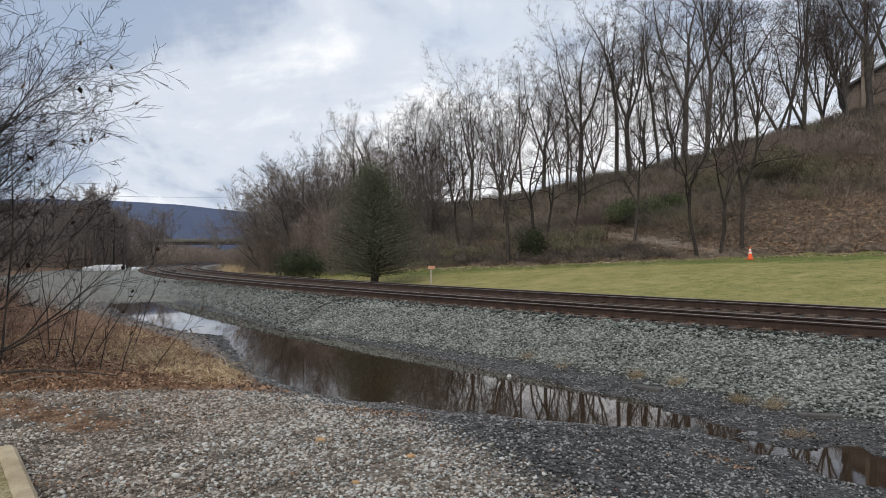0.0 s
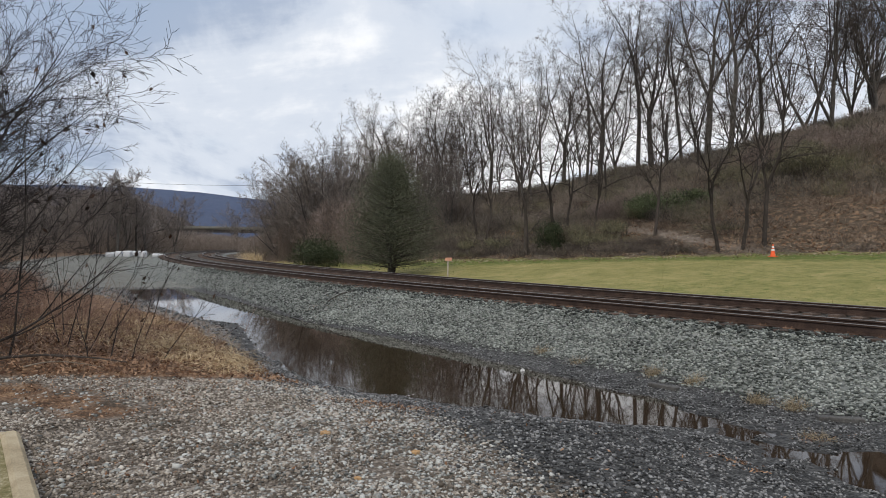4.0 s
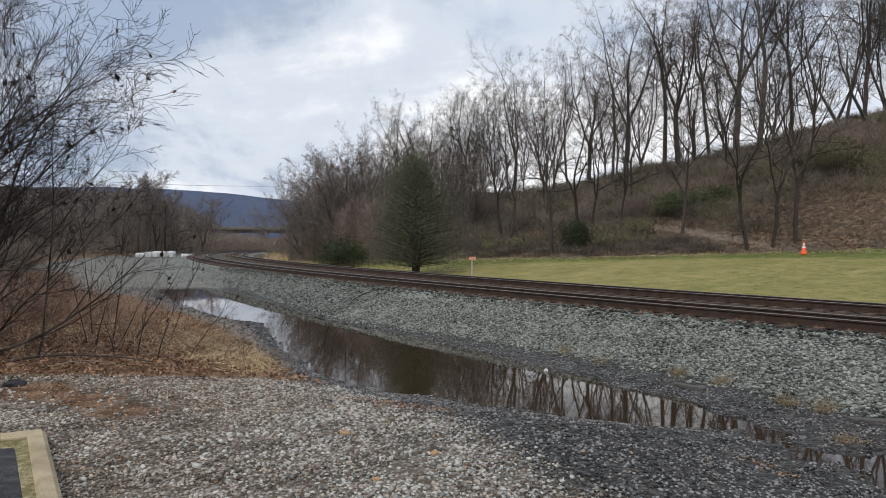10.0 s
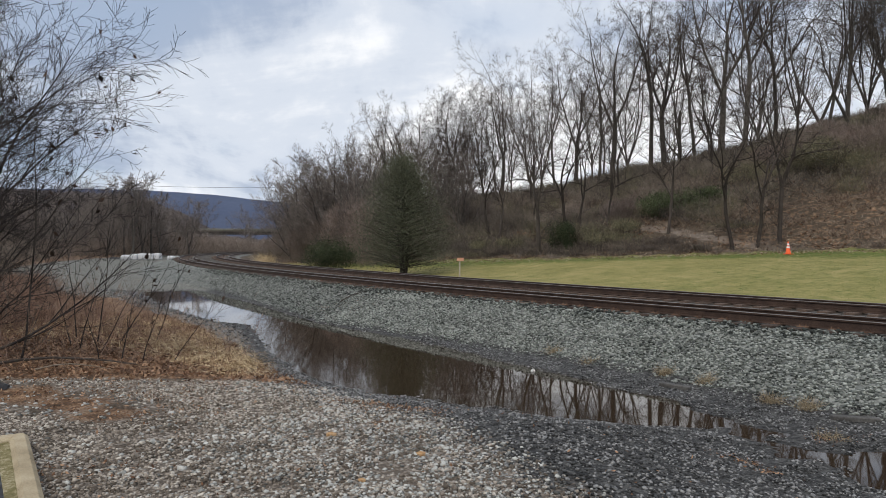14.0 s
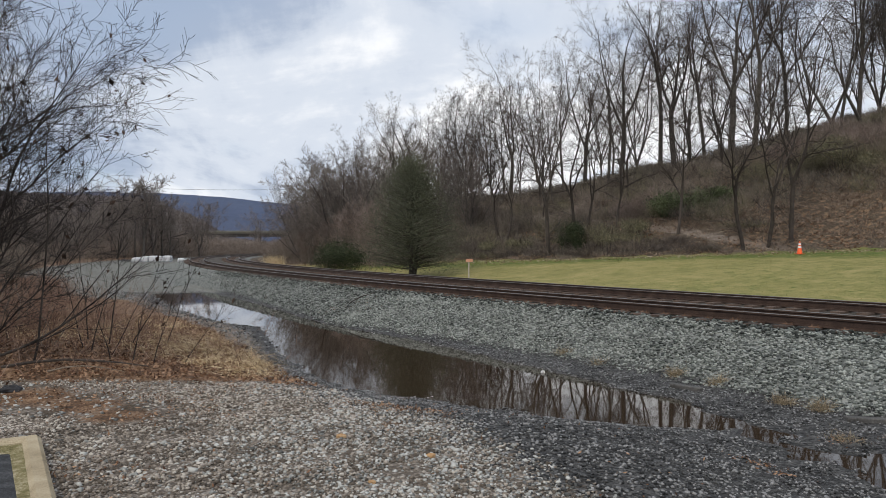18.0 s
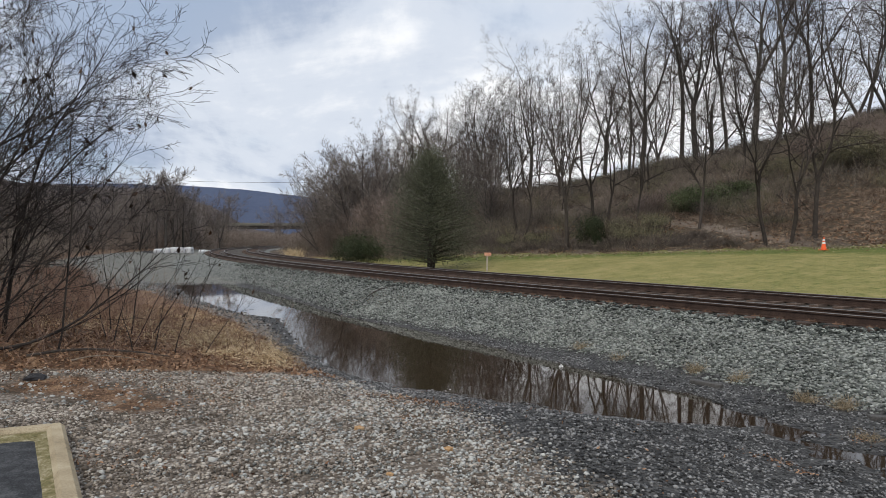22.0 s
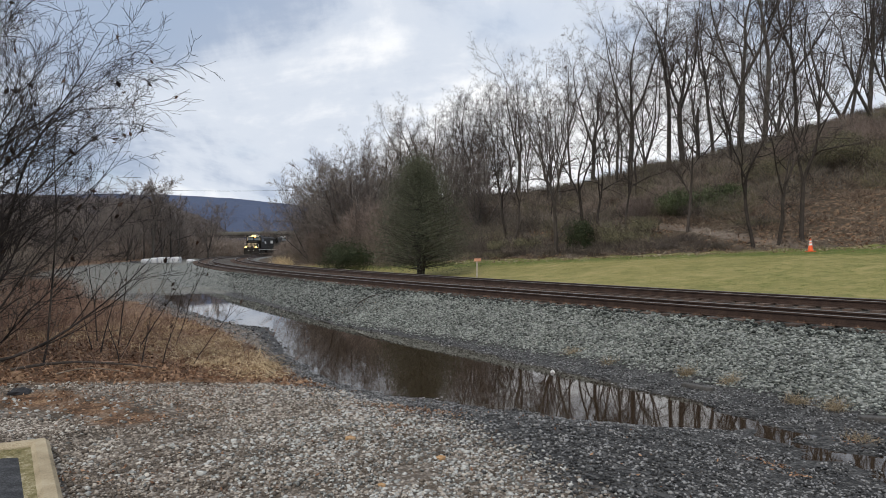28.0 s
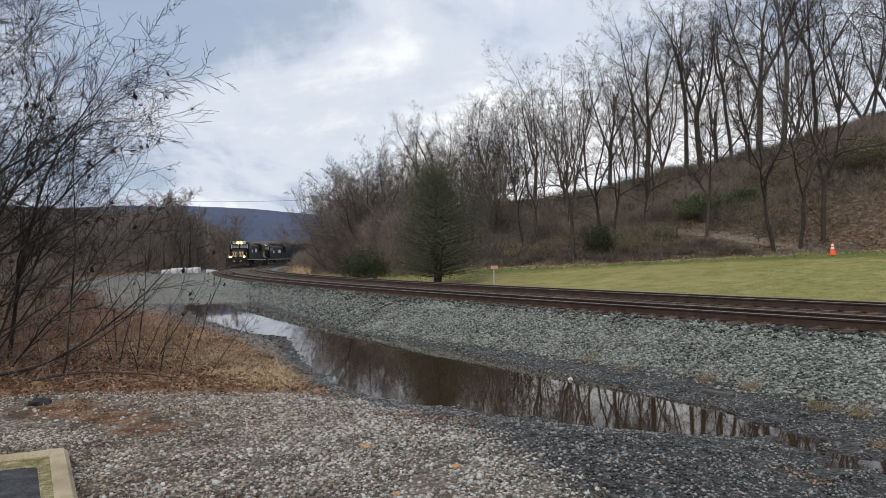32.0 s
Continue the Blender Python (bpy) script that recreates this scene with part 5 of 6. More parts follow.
for az, d, w, h, seed in ((0.30, 47, 3.2, 1.7, 161), (0.335, 50, 3.6, 1.9, 162), (0.475, 51, 3.4, 2.0, 163), (0.545, 49, 3.6, 1.8, 164), (0.615, 48, 4.2, 2.2, 165), (0.08, 52, 3.0, 1.6, 166), (0.125, 50, 2.8, 1.5, 167)):
    leafy_shrub("olive_shrub", "dull olive-brown shrub on the slope of the bank", *at_view(az, d), w, h, 3600, M_OLIVE, seed, 0.03)


def stem_shrub(rng, seg, cuts, label):
    """Each stem is a part of its own; the twigs of all stems make one more."""
    t = thing("tall_shrub", label, "shrub")
    for a, b in zip(cuts[:-1], cuts[1:]):
        own = seg[a:b]
        v, f = tubes(own[own[:, 0] < 1][:, 1:], 6)
        st = part("stem", mesh_np("stem", v, f, M_NEARTWIG, True), None, t)
        v, f = tubes(own[own[:, 0] >= 1][:, 1:], 3)
        tagged(part("twig_spray", mesh_np("twig_spray", v, f, M_NEARTWIG), None, st), kind="stuff")
    return t


NEAR_PLAN = [None, (12, 0.1, 0.62, 0.36, 7, 0.11, 0.03), (8, 0.12, 0.72, 0.44, 5, 0.14, 0.025), (5, 0.15, 0.72, 0.55, 3, 0.16, 0.015)]
AIRY = [None, (8, 0.15, 0.6, 0.34, 6, 0.1, 0.03), (5, 0.15, 0.7, 0.42, 4, 0.13, 0.02), (4, 0.15, 0.7, 0.55, 3, 0.15, 0.01)]
SPARSE = [None, (5, 0.3, 0.5, 0.4, 5, 0.10, 0.03), (3, 0.3, 0.6, 0.45, 3, 0.12, 0.02)]


def near_thicket_tree(x, y, seed, stems_rows, label, plan=NEAR_PLAN, leaves=26):
    """A many-stemmed leaning shrub close by, with fine twigs and a few withered leaves."""
    rng = np.random.default_rng(seed)
    out, cuts = [], [0]
    for dx, dy, dz, dirx, diry, dirz, length, r, lift in stems_rows:
        limb(rng, out, 0, np.array([dx, dy, dz]), unit(np.array([dirx, diry, dirz], float)), length, r * 0.75, 12, 0.06, lift, plan, 0.07)
        cuts.append(len(out))
    seg = np.array(out)
    for c in (4, 8):
        seg[:, c] = np.maximum(seg[:, c], 0.0026)
    t = stem_shrub(rng, seg, cuts, label)
    t.matrix_basis = pose(x, y, rest(x, y) - 0.05)
    ends = seg[seg[:, 0] >= 1][:, 5:8]
    pick = ends[rng.choice(len(ends), leaves, replace=False)] - np.array([0, 0, 0.03])
    v, f = leaf_quads(rng, pick, 0.034, 1.2, 1.5)
    tagged(part("withered_foliage", mesh_np("withered_foliage", v, f, M_POD), None, t), kind="stuff")
    return t


LEANING = "tall leafless many-stemmed shrub leaning over the leaf litter"
ARCHING = "tall leafless shrub with long arching branches"
# each stem: foot (x, y, z), way, length, radius, upward sweep
near_thicket_tree(-7.5, 8.7, 71, [(0, 0, 0, -0.05, 0.05, 1, 5.2, 0.06, 0.0), (0.2, 0.2, 0, 0.25, 0.05, 1, 4.8, 0.045, 0.01), (0.1, -0.2, 0.0, 0.42, -0.05, 0.9, 4.6, 0.04, 0.01),
                                  (-0.05, 0.05, 2.3, 1.0, -0.1, 0.2, 3.9, 0.034, 0.06), (0.0, 0.0, 1.2, 0.8, -0.05, 0.75, 3.9, 0.03, 0.02), (0, 0, 3.4, 0.7, 0.0, 0.8, 2.4, 0.026, 0.0)], ARCHING)
near_thicket_tree(-6.7, 8.3, 75, [(0, 0, 0, 0.1, 0.1, 1, 4.6, 0.034, 0.0), (0.1, 0.2, 0, 0.4, 0.1, 1, 4.0, 0.026, 0.0), (-0.1, 0.1, 0, -0.1, 0.0, 1, 4.8, 0.026, 0.0), (0.0, 0.1, 1.5, 0.75, 0.1, 0.65, 2.4, 0.024, 0.02), (0, 0.1, 2.3, 0.6, 0.1, 0.75, 2.0, 0.02, 0.0)], LEANING, leaves=40)
near_thicket_tree(-7.2, 9.9, 72, [(0, 0, 0, 0.05, 0.0, 1, 5.4, 0.06, 0.0), (0.3, 0.3, 0, 0.2, 0.1, 1, 5.2, 0.045, 0.0), (-0.3, 0, 0, -0.1, -0.1, 1, 5.6, 0.05, 0.0), (0, 0, 1.5, 0.85, 0, 0.6, 3.3, 0.035, 0.03), (0.1, 0.2, 2.4, 0.7, 0, 0.75, 2.8, 0.03, 0.0)], LEANING)
near_thicket_tree(-8.6, 9.2, 76, [(0, 0, 0, 0.1, 0.05, 1, 6.0, 0.06, 0.0), (0.2, 0.3, 0, 0.3, 0.05, 1, 5.8, 0.04, 0.0), (-0.1, 0.2, 0, 0.0, 0.0, 1, 6.0, 0.05, 0.0), (0, 0, 2.5, 0.8, 0.0, 0.7, 3.8, 0.035, 0.0)], ARCHING)
near_thicket_tree(-6.7, 9.4, 77, [(0, 0, 0, 0.5, 0.0, 1, 3.2, 0.028, 0.0), (0.2, 0.2, 0, 0.85, 0.1, 0.9, 2.8, 0.022, 0.0), (-0.3, 0.1, 0, 0.25, 0.1, 1, 3.8, 0.028, 0.0)], LEANING)
near_thicket_tree(-5.35, 9.0, 80, [(0, 0, 0, 0.16, 0.0, 1, 4.5, 0.02, 0.0), (-0.1, 0, 1.4, 0.55, 0.0, 0.8, 2.4, 0.014, 0.02)], LEANING, AIRY)
# low limbs that reach out over the leaf litter
near_thicket_tree(-6.1, 8.7, 78, [(0, 0, 0.15, 1.0, 0.15, 0.12, 3.0, 0.034, 0.05), (0.1, 0.3, 0.1, 0.9, 0.3, 0.5, 2.2, 0.02, 0.02), (-0.2, 0.0, 0.1, 0.5, 0.2, 0.9, 2.4, 0.022, 0.0)], "low leafless shrub with dark outstretched limbs", SPARSE, 6)
near_thicket_tree(-4.3, 9.6, 73, [(0, 0, 0, 0.12, 0.1, 1, 1.0, 0.014, 0.0), (0.25, 0.1, 0, 0.25, 0.2, 1, 1.1, 0.012, 0.0), (-0.3, 0, 0, -0.1, 0.1, 1, 1.0, 0.012, 0.0), (0.6, 0.4, 0, 0.5, 0.2, 0.9, 1.3, 0.01, 0.0)], "small leafless shrub with dark thin stems", SPARSE, 5)
near_thicket_tree(-5.3, 10.4, 74, [(0, 0, 0, 0.2, 0.1, 1, 1.6, 0.015, 0.0), (0.3, 0.1, 0, 0.4, 0.2, 0.9, 1.7, 0.012, 0.0), (-0.2, 0.2, 0, -0.3, 0.1, 1, 1.5, 0.012, 0.0)], "small leafless shrub with dark thin stems", SPARSE, 5)
near_thicket_tree(-5.6, 11.6, 79, [(0, 0, 0, 0.1, 0.1, 1, 2.0, 0.018, 0.0), (0.3, 0.2, 0, 0.35, 0.1, 1, 1.9, 0.014, 0.0), (-0.4, 0.1, 0, -0.1, 0.1, 1, 2.1, 0.016, 0.0), (0.8, 0.5, 0, 0.3, 0.1, 1, 1.6, 0.012, 0.0)], "small leafless shrub with dark thin stems", SPARSE, 5)

# ---- small things by the line ----


def parking_corner():
    # asphalt corner, kerb and the mossy strip between them
    o = Vector((-3.33, 5.72, 0))
    d1 = Vector((1.02, -1.56, 0)).normalized()      # kerb that comes towards the camera
    d2 = Vector((-0.83, -0.42, 0)).normalized()     # kerb that goes off to the side
    base = -0.02
    t = thing("kerb", "weathered tan concrete kerb round an asphalt corner", "kerb", kind="structure")

    def run(a, d, length, inward):
        m = Matrix((( d.x, inward.x, 0, a.x), (d.y, inward.y, 0, a.y), (0, 0, 1, base), (0, 0, 0, 1)))
        return m
    n1 = Vector((d1.y, -d1.x, 0))
    if n1.dot(d2) < 0:
        n1 = -n1
    n2 = Vector((d2.y, -d2.x, 0))
    if n2.dot(d1) < 0:
        n2 = -n2
    part("kerb_stone", Geo().box(0, 0, -0.1, 3.6, 0.135, 0.12, run(o, d1, 0, n1), chamfer=0.03), M_CONCRETE, t)
    part("kerb_stone", Geo().box(0.06, 0.004, -0.1, 5.0, 0.135, 0.118, run(o, d2, 0, n2), chamfer=0.03), M_CONCRETE, t)
    g = Geo()
    g.add([(*p.xy, z) for p, z in ((o + (n1 + n2) * 0.12, 0.06), (o + (n1 + n2) * 0.12 + d1 * 3.6, 0.06), (o + n1 * 0.30 + n2 * 0.14 + d1 * 3.6, 0.035), (o + n1 * 0.30 + n2 * 0.56, 0.035),
                                   (o + n1 * 0.14 + n2 * 0.56 + d2 * 4.6, 0.035), (o + (n1 + n2) * 0.12 + d2 * 4.6, 0.06))], [(0, 1, 2, 3), (0, 3, 4, 5)])
    part("mossy_gutter", g, M_MOSS, t, "mossy grit along the kerb")
    a = o + n1 * 0.154 + n2 * 0.323
    # a worn round corner
    q = [a + d1 * 0.12, a + d1 * 8, a + d1 * 8 + d2 * 8, a + d2 * 8, a + d2 * 0.14, a + d2 * 0.045 + d1 * 0.03]
    k = len(q)
    g = Geo().add([(*p.xy, 0.05) for p in q] + [(*p.xy, -0.2) for p in q], [tuple(range(k)), tuple(range(2 * k - 1, k - 1, -1))] + [(i, k + i, k + (i + 1) % k, (i + 1) % k) for i in range(k)])
    tagged(new("parking_surface", g.mesh("parking_surface", M_ASPHALT)), "dark asphalt corner of a parking place", "asphalt", "", "structure")


parking_corner()


def traffic_cone(x, y):
    t = thing("traffic_cone", "orange traffic cone with white bands on the grass", "traffic cone", pose(x, y, rest(x, y), 0, 0, 20))
    part("base", Geo().box(-0.19, -0.19, 0, 0.19, 0.19, 0.03, chamfer=0.01), M_ORANGE, t)
    part("cone", Geo().lathe([(0.15, 0.03), (0.135, 0.06), (0.03, 0.70), (0.022, 0.71)], 20), M_ORANGE, t, smooth=True)
    for z0, z1 in ((0.34, 0.44), (0.5, 0.6)):
        r = lambda z: 0.135 - (z - 0.06) * 0.105 / 0.64 + 0.003
        part("band", Geo().lathe([(r(z0), z0), (r(z1), z1)], 20), M_WHITEBAND, t, "white reflective band")
    return t


def marker_stake(x, y):
    t = thing("marker_post", "whitish wooden marker post with a faded orange board", "post", pose(x, y, rest(x, y) - 0.1, 0, 0, 25))
    part("post", Geo().box(-0.035, -0.03, 0, 0.035, 0.03, 1.2, chamfer=0.01), M_STAKE, t)
    part("board", Geo().box(-0.20, -0.055, 1.14, 0.22, -0.035, 1.30, chamfer=0.008), M_SALMON, t, "faded orange board")
    part("cap", Geo().box(-0.16, -0.035, 1.195, 0.2, 0.03, 1.26, chamfer=0.01), M_STAKE, t)
    return t


traffic_cone(*at_view(0.5425, 37.0))
marker_stake(*at_view(0.0487, 36.5))


def bulk_bag(x, y, w, h, turn, tilt, seed):
    """A sagging woven bulk bag with four lifting loops."""
    t = thing("bulk_bag", "full white woven bulk bag on the gravel", "bag", pose(x, y, rest(x, y), tilt, 0, turn), group="bulk bags in a row")
    rng = random.Random(seed)
    n, rows = 24, 7
    v, f = [], []
    for j in range(rows):
        k = j / (rows - 1)
        bulge = 1 + 0.07 * math.sin(math.pi * k) - (0.12 if j == rows - 1 else 0)
        for i in range(n):
            a = 2 * math.pi * i / n
            c, s = math.cos(a), math.sin(a)
            q = (abs(c) ** 12 + abs(s) ** 12) ** (-1 / 12)
            r = w / 2 * q * bulge * (1 + rng.uniform(-0.02, 0.02))
            v.append((r * c, r * s, h * k + (0.05 * rng.random() if j == rows - 1 else 0)))
    for j in range(rows - 1):
        f += [(j * n + i, j * n + (i + 1) % n, (j + 1) * n + (i + 1) % n, (j + 1) * n + i) for i in range(n)]
    f += [tuple(range(n - 1, -1, -1)), tuple(range((rows - 1) * n, rows * n))]
    part("body", Geo().add(v, f), M_BAG, t, smooth=True)
    for sx in (-1, 1):
        for sy in (-1, 1):
            p = [(sx * w * 0.38, sy * w * 0.38, h * 0.95), (sx * w * 0.36, sy * w * 0.4, h * 1.1), (sx * w * 0.3, sy * w * 0.4, h * 1.12), (sx * w * 0.25, sy * w * 0.38, h * 0.97)]
            part("loop", Geo().tube(p, [0.02] * 4, 4), M_BAG, t)
    return t


def bags():
    row = [(-44.15, 99.9, 1.15, 0.6, 10), (-42.95, 100.2, 0.96, 0.82, 0), (-41.85, 100.4, 1.02, 0.9, 4), (-41.95, 103.4, 0.88, 0.84, 8), (-40.9, 103.5, 0.9, 0.92, -5)]
    for i, (x, y, w, h, turn) in enumerate(row):
        bulk_bag(x, y, w, h, turn, 5 if i == 0 else 0, 80 + i)
    bulk_bag(-40.0, 106.4, 1.1, 0.5, 20, 6, 90)
    bulk_bag(-39.1, 106.8, 0.8, 0.42, -10, -5, 91)
    t = tagged(new("tarpaulin", Geo().add([(-1.2, -0.8, 0), (0, -1, 0), (1.1, -0.7, 0), (1.0, 0.8, 0), (-0.9, 0.7, 0), (-0.3, 0, 0.3), (0.4, 0.1, 0.22)],
                                          [(0, 1, 5), (1, 6, 5), (1, 2, 6), (2, 3, 6), (3, 4, 5, 6), (4, 0, 5), (4, 3, 2, 1, 0)]).mesh("tarpaulin", M_TARP)),
               "crumpled black tarpaulin beside white bags", "tarpaulin")
    t.matrix_basis = pose(-45.6, 99.4, rest(-45.6, 99.4))


bags()


def plank(x, y, length, w, turn, label):
    g = Geo().box(-length / 2, -w / 2, 0, length / 2, w / 2, 0.06, chamfer=0.01)
    ob = tagged(new("plank", g.mesh("plank", M_PLANK)), label, "plank")
    ob.matrix_basis = pose(x, y, max(rest(x, y), WATER) + 0.0, 0, 1.5, turn)


plank(4.08, 10.96, 0.5, 0.14, -40, "wet grey timber off-cut at the water's edge")
plank(5.75, 8.9, 0.6, 0.14, -8, "wet grey timber off-cut on the mud")


def litter_bits():
    """A crumpled black bag by the leaves, two tan stones and a pale scrap afloat."""
    rng = random.Random(31)
    g = Geo()
    n = 10
    ring = [[(math.cos(2 * math.pi * i / n) * r * rng.uniform(0.8, 1.15), math.sin(2 * math.pi * i / n) * r * 0.6 * rng.uniform(0.8, 1.15), z * rng.uniform(0.8, 1.2)) for i in range(n)] for r, z in ((0.13, 0.005), (0.12, 0.035), (0.08, 0.06), (0.03, 0.07))]
    g.add([p for row in ring for p in row], [(j * n + i, j * n + (i + 1) % n, (j + 1) * n + (i + 1) % n, (j + 1) * n + i) for j in range(3) for i in range(n)] + [tuple(range(3 * n, 4 * n)), tuple(range(n - 1, -1, -1))])
    ob = tagged(new("plastic_bag", g.mesh("plastic_bag", M_TARP)), "crumpled black plastic bag on the leaf litter", "bag")
    ob.matrix_basis = pose(-4.85, 7.75, rest(-4.85, 7.75), 0, 0, 15)
    for x, y, r in ((-0.83, 5.94, 0.042), (-0.04, 5.37, 0.04), (-0.45, 4.78, 0.032)):
        bm = bmesh.new()
        bmesh.ops.create_icosphere(bm, subdivisions=1, radius=r)
        for v in bm.verts:
            v.co = Vector((v.co.x * 1.2, v.co.y, v.co.z * 0.65)) * rng.uniform(0.8, 1.15)
        me = bpy.data.meshes.new("tan_stone")
        bm.to_mesh(me)
        bm.free()
        me.materials.append(M_TANSTONE)
        ob = tagged(new("tan_stone", me), "single orange-tan stone lying on the gravel", "stone")
        ob.matrix_basis = pose(x, y, rest(x, y) + r * 0.35, 0, 8, rng.uniform(0, 180))
    g = Geo().lathe([(0.0, 0.0), (0.03, 0.0), (0.042, 0.05), (0.038, 0.05), (0.028, 0.01), (0.0, 0.01)], 12)
    ob = tagged(new("paper_cup", g.mesh("paper_cup", M_WHITEBAND, smooth=True)), "small white cup afloat in the pool", "cup")
    ob.matrix_basis = pose(1.98, 12.6, WATER - 0.005, 62, 0, 40)


litter_bits()


def stones():
    """Loose stones of the track bed and of the gravel apron, each with its own facets."""
    cube = np.array([(x, y, z) for z in (-1, 1) for y in (-1, 1) for x in (-1, 1)], float)
    quads = np.array([(0, 2, 3, 1), (4, 5, 7, 6), (0, 1, 5, 4), (1, 3, 7, 5), (3, 2, 6, 7), (2, 0, 4, 6)])

    def heap(name, label, seed, n, box, size, mat, keep=None, lift=0.3):
        rng = np.random.default_rng(seed)
        x, y = scatter_us(rng, n, *box)
        k = (y > 3.4) & (np.abs(x) < 0.95 * y)
        x, y = x[k], y[k]
        if keep is not None:
            k = keep(x, y)
            x, y = x[k], y[k]
        n = len(x)
        sz = size * (0.5 + 0.75 * rng.random(n) + 0.7 * rng.random(n) ** 7)
        base = cube[None] * (0.55 + 0.45 * rng.random((n, 1, 3))) * (1 + 0.55 * (rng.random((n, 8, 3)) - 0.5))
        a = rng.normal(size=(n, 4))
        a /= np.linalg.norm(a, axis=1, keepdims=True)
        w, i, j, k = a.T
        Rm = np.stack([1 - 2 * (j * j + k * k), 2 * (i * j - k * w), 2 * (i * k + j * w), 2 * (i * j + k * w), 1 - 2 * (i * i + k * k), 2 * (j * k - i * w),
                       2 * (i * k - j * w), 2 * (j * k + i * w), 1 - 2 * (i * i + j * j)], 1).reshape(n, 3, 3)
        p = np.einsum("nij,nkj->nki", Rm, base) * (sz / 2)[:, None, None]
        p[:, :, 2] *= 0.7
        p += np.stack([x, y, ground_z(x, y) + sz * lift], 1)[:, None]
        f = (quads[None] + (np.arange(n) * 8)[:, None, None]).reshape(-1, 4)
        return sheet(name, label, "stones", mesh_np(name, p.reshape(-1, 3), f, mat))

    def on_slope(x, y):
        u, s = us_of(x, y)
        return u < far_shore(s) - 0.08 * smooth(70, 76, s) + 0.03 - 0.5 * np.random.default_rng(9).random(len(x)) ** 2

    heap("ballast_stones", "angular grey-green crushed stone ballast", 101, 46000, (0.8, 4.5, 50, 72), 0.037, M_STONE, on_slope)
    heap("ballast_stones", "angular grey-green crushed stone ballast", 102, 17000, (0.8, 3.6, 72, 100), 0.042, M_STONE, lambda x, y: on_slope(x, y) & (us_of(x, y)[1] < 76 + 24 * np.random.default_rng(8).random(len(x))))
    heap("ballast_stones", "angular grey ballast between the ties", 103, 9000, (-6.4, 0.3, 50, 90), 0.05, M_FOUL, lift=-0.35)
    heap("ballast_stones", "angular grey ballast packed against the tie ends", 107, 3500, (0.15, 1.1, 50, 95), 0.055, M_STONE, lift=0.45)

    def dry(x, y):
        u, s = us_of(x, y)
        k = np.random.default_rng(3).random(len(x))
        return (u > wet_edge(s) - 0.3 + 0.8 * k) & (in_brush(u, s) < 0.6 * k + 0.1)

    def browner(x, y):
        return smooth(0.4, -2.6, x - 0.1 + 0.8 * lumps(x, y, 0.9, 1.7)) > np.random.default_rng(6).random(len(x))

    def bare(x, y):
        spot = sum(q * np.exp(-((x - px) ** 2 + ((y - py) * 1.3) ** 2) / pr ** 2) for px, py, pr, q in DIRT)
        return lumps(x, y, 1.3, 0.6) + 2.5 * spot > 1.0 + 0.5 * smooth(-2.5, 0.5, x) + 0.3 * np.random.default_rng(7).normal(size=len(x))

    heap("gravel_stones", "loose mixed brownish-grey gravel", 104, 60000, (7.0, 13.5, 54.5, 64.5), 0.019, M_GRAVEL, lambda x, y: dry(x, y) & browner(x, y) & ~bare(x, y) & (y > 6.2), lift=0.2)
    heap("gravel_stones", "loose mixed blue-grey gravel", 110, 60000, (7.0, 13.5, 54.5, 64.5), 0.021, M_GREYGRAVEL, lambda x, y: dry(x, y) & ~browner(x, y) & ~bare(x, y), lift=0.25)
    heap("gravel_stones", "loose angular brownish gravel before the kerb", 111, 46000, (8.4, 13.2, 55, 61.8), 0.023, M_GRAVEL, lambda x, y: dry(x, y) & ~bare(x, y) & (y < 7.8), lift=0.1)
    heap("coarse_gravel", "larger loose stones among the gravel", 108, 4500, (7.0, 13.5, 53.5, 64.5), 0.031, M_GREYGRAVEL, dry, lift=0.05)
    heap("wet_stones", "dark wet gravel round the pool", 105, 60000, (2.85, 10.2, 54, 67), 0.022, M_WETSTONE, lambda x, y: (ground_z(x, y) > WATER - 0.015 + 0.022 * smooth(59.8, 59.0, us_of(x, y)[1])) & (us_of(x, y)[0] > far_shore(us_of(x, y)[1]) - 0.35) & (us_of(x, y)[0] < wet_edge(us_of(x, y)[1]) - 0.3 + 1.1 * np.random.default_rng(4).random(len(x))), lift=0.15)
    heap("wet_stones", "dark wet gravel at the far end of the pool", 106, 4500, (2.6, 7.5, 66, 90), 0.045, M_WETSTONE, lambda x, y: (ground_z(x, y) > WATER - 0.03) & (us_of(x, y)[0] > far_shore(us_of(x, y)[1]) - 0.3), lift=0.15)


stones()


def single_stones():
    """The nearest larger stones, each an object of its own on one of a few shared shapes."""
    rng = random.Random(77)
    shapes = []
    for k in range(8):
        bm = bmesh.new()
        bmesh.ops.create_icosphere(bm, subdivisions=1, radius=1.0)
        for v in bm.verts:
            v.co = Vector((v.co.x * 1.2, v.co.y * 0.9, max(-0.4, min(0.42, v.co.z * 0.7)))) * rng.uniform(0.68, 1.22)
        me = bpy.data.meshes.new("stone")
        bm.to_mesh(me)
        bm.free()
        me.materials.append(M_GRAVEL if k % 3 else M_GREYGRAVEL)
        shapes.append(me)
    n = 0
    while n < 290:
        u, s = rng.uniform(7.6, 12.3), rng.uniform(54.5, 61.5)
        if u < float(wet_edge(s)) - 0.2 or float(in_brush(u, s)) > 0.2:
            continue
        x, y = (float(q) for q in xy_of(u, s))
        r = rng.uniform(0.013, 0.026)
        ob = part("stone", shapes[n % 8], None, ground)
        ob.matrix_basis = pose(x, y, rest(x, y) + r * 0.35, rng.uniform(-25, 25), rng.uniform(-25, 25), rng.uniform(0, 360)) @ Matrix.Diagonal((r, r, r, 1))
        n += 1


single_stones()


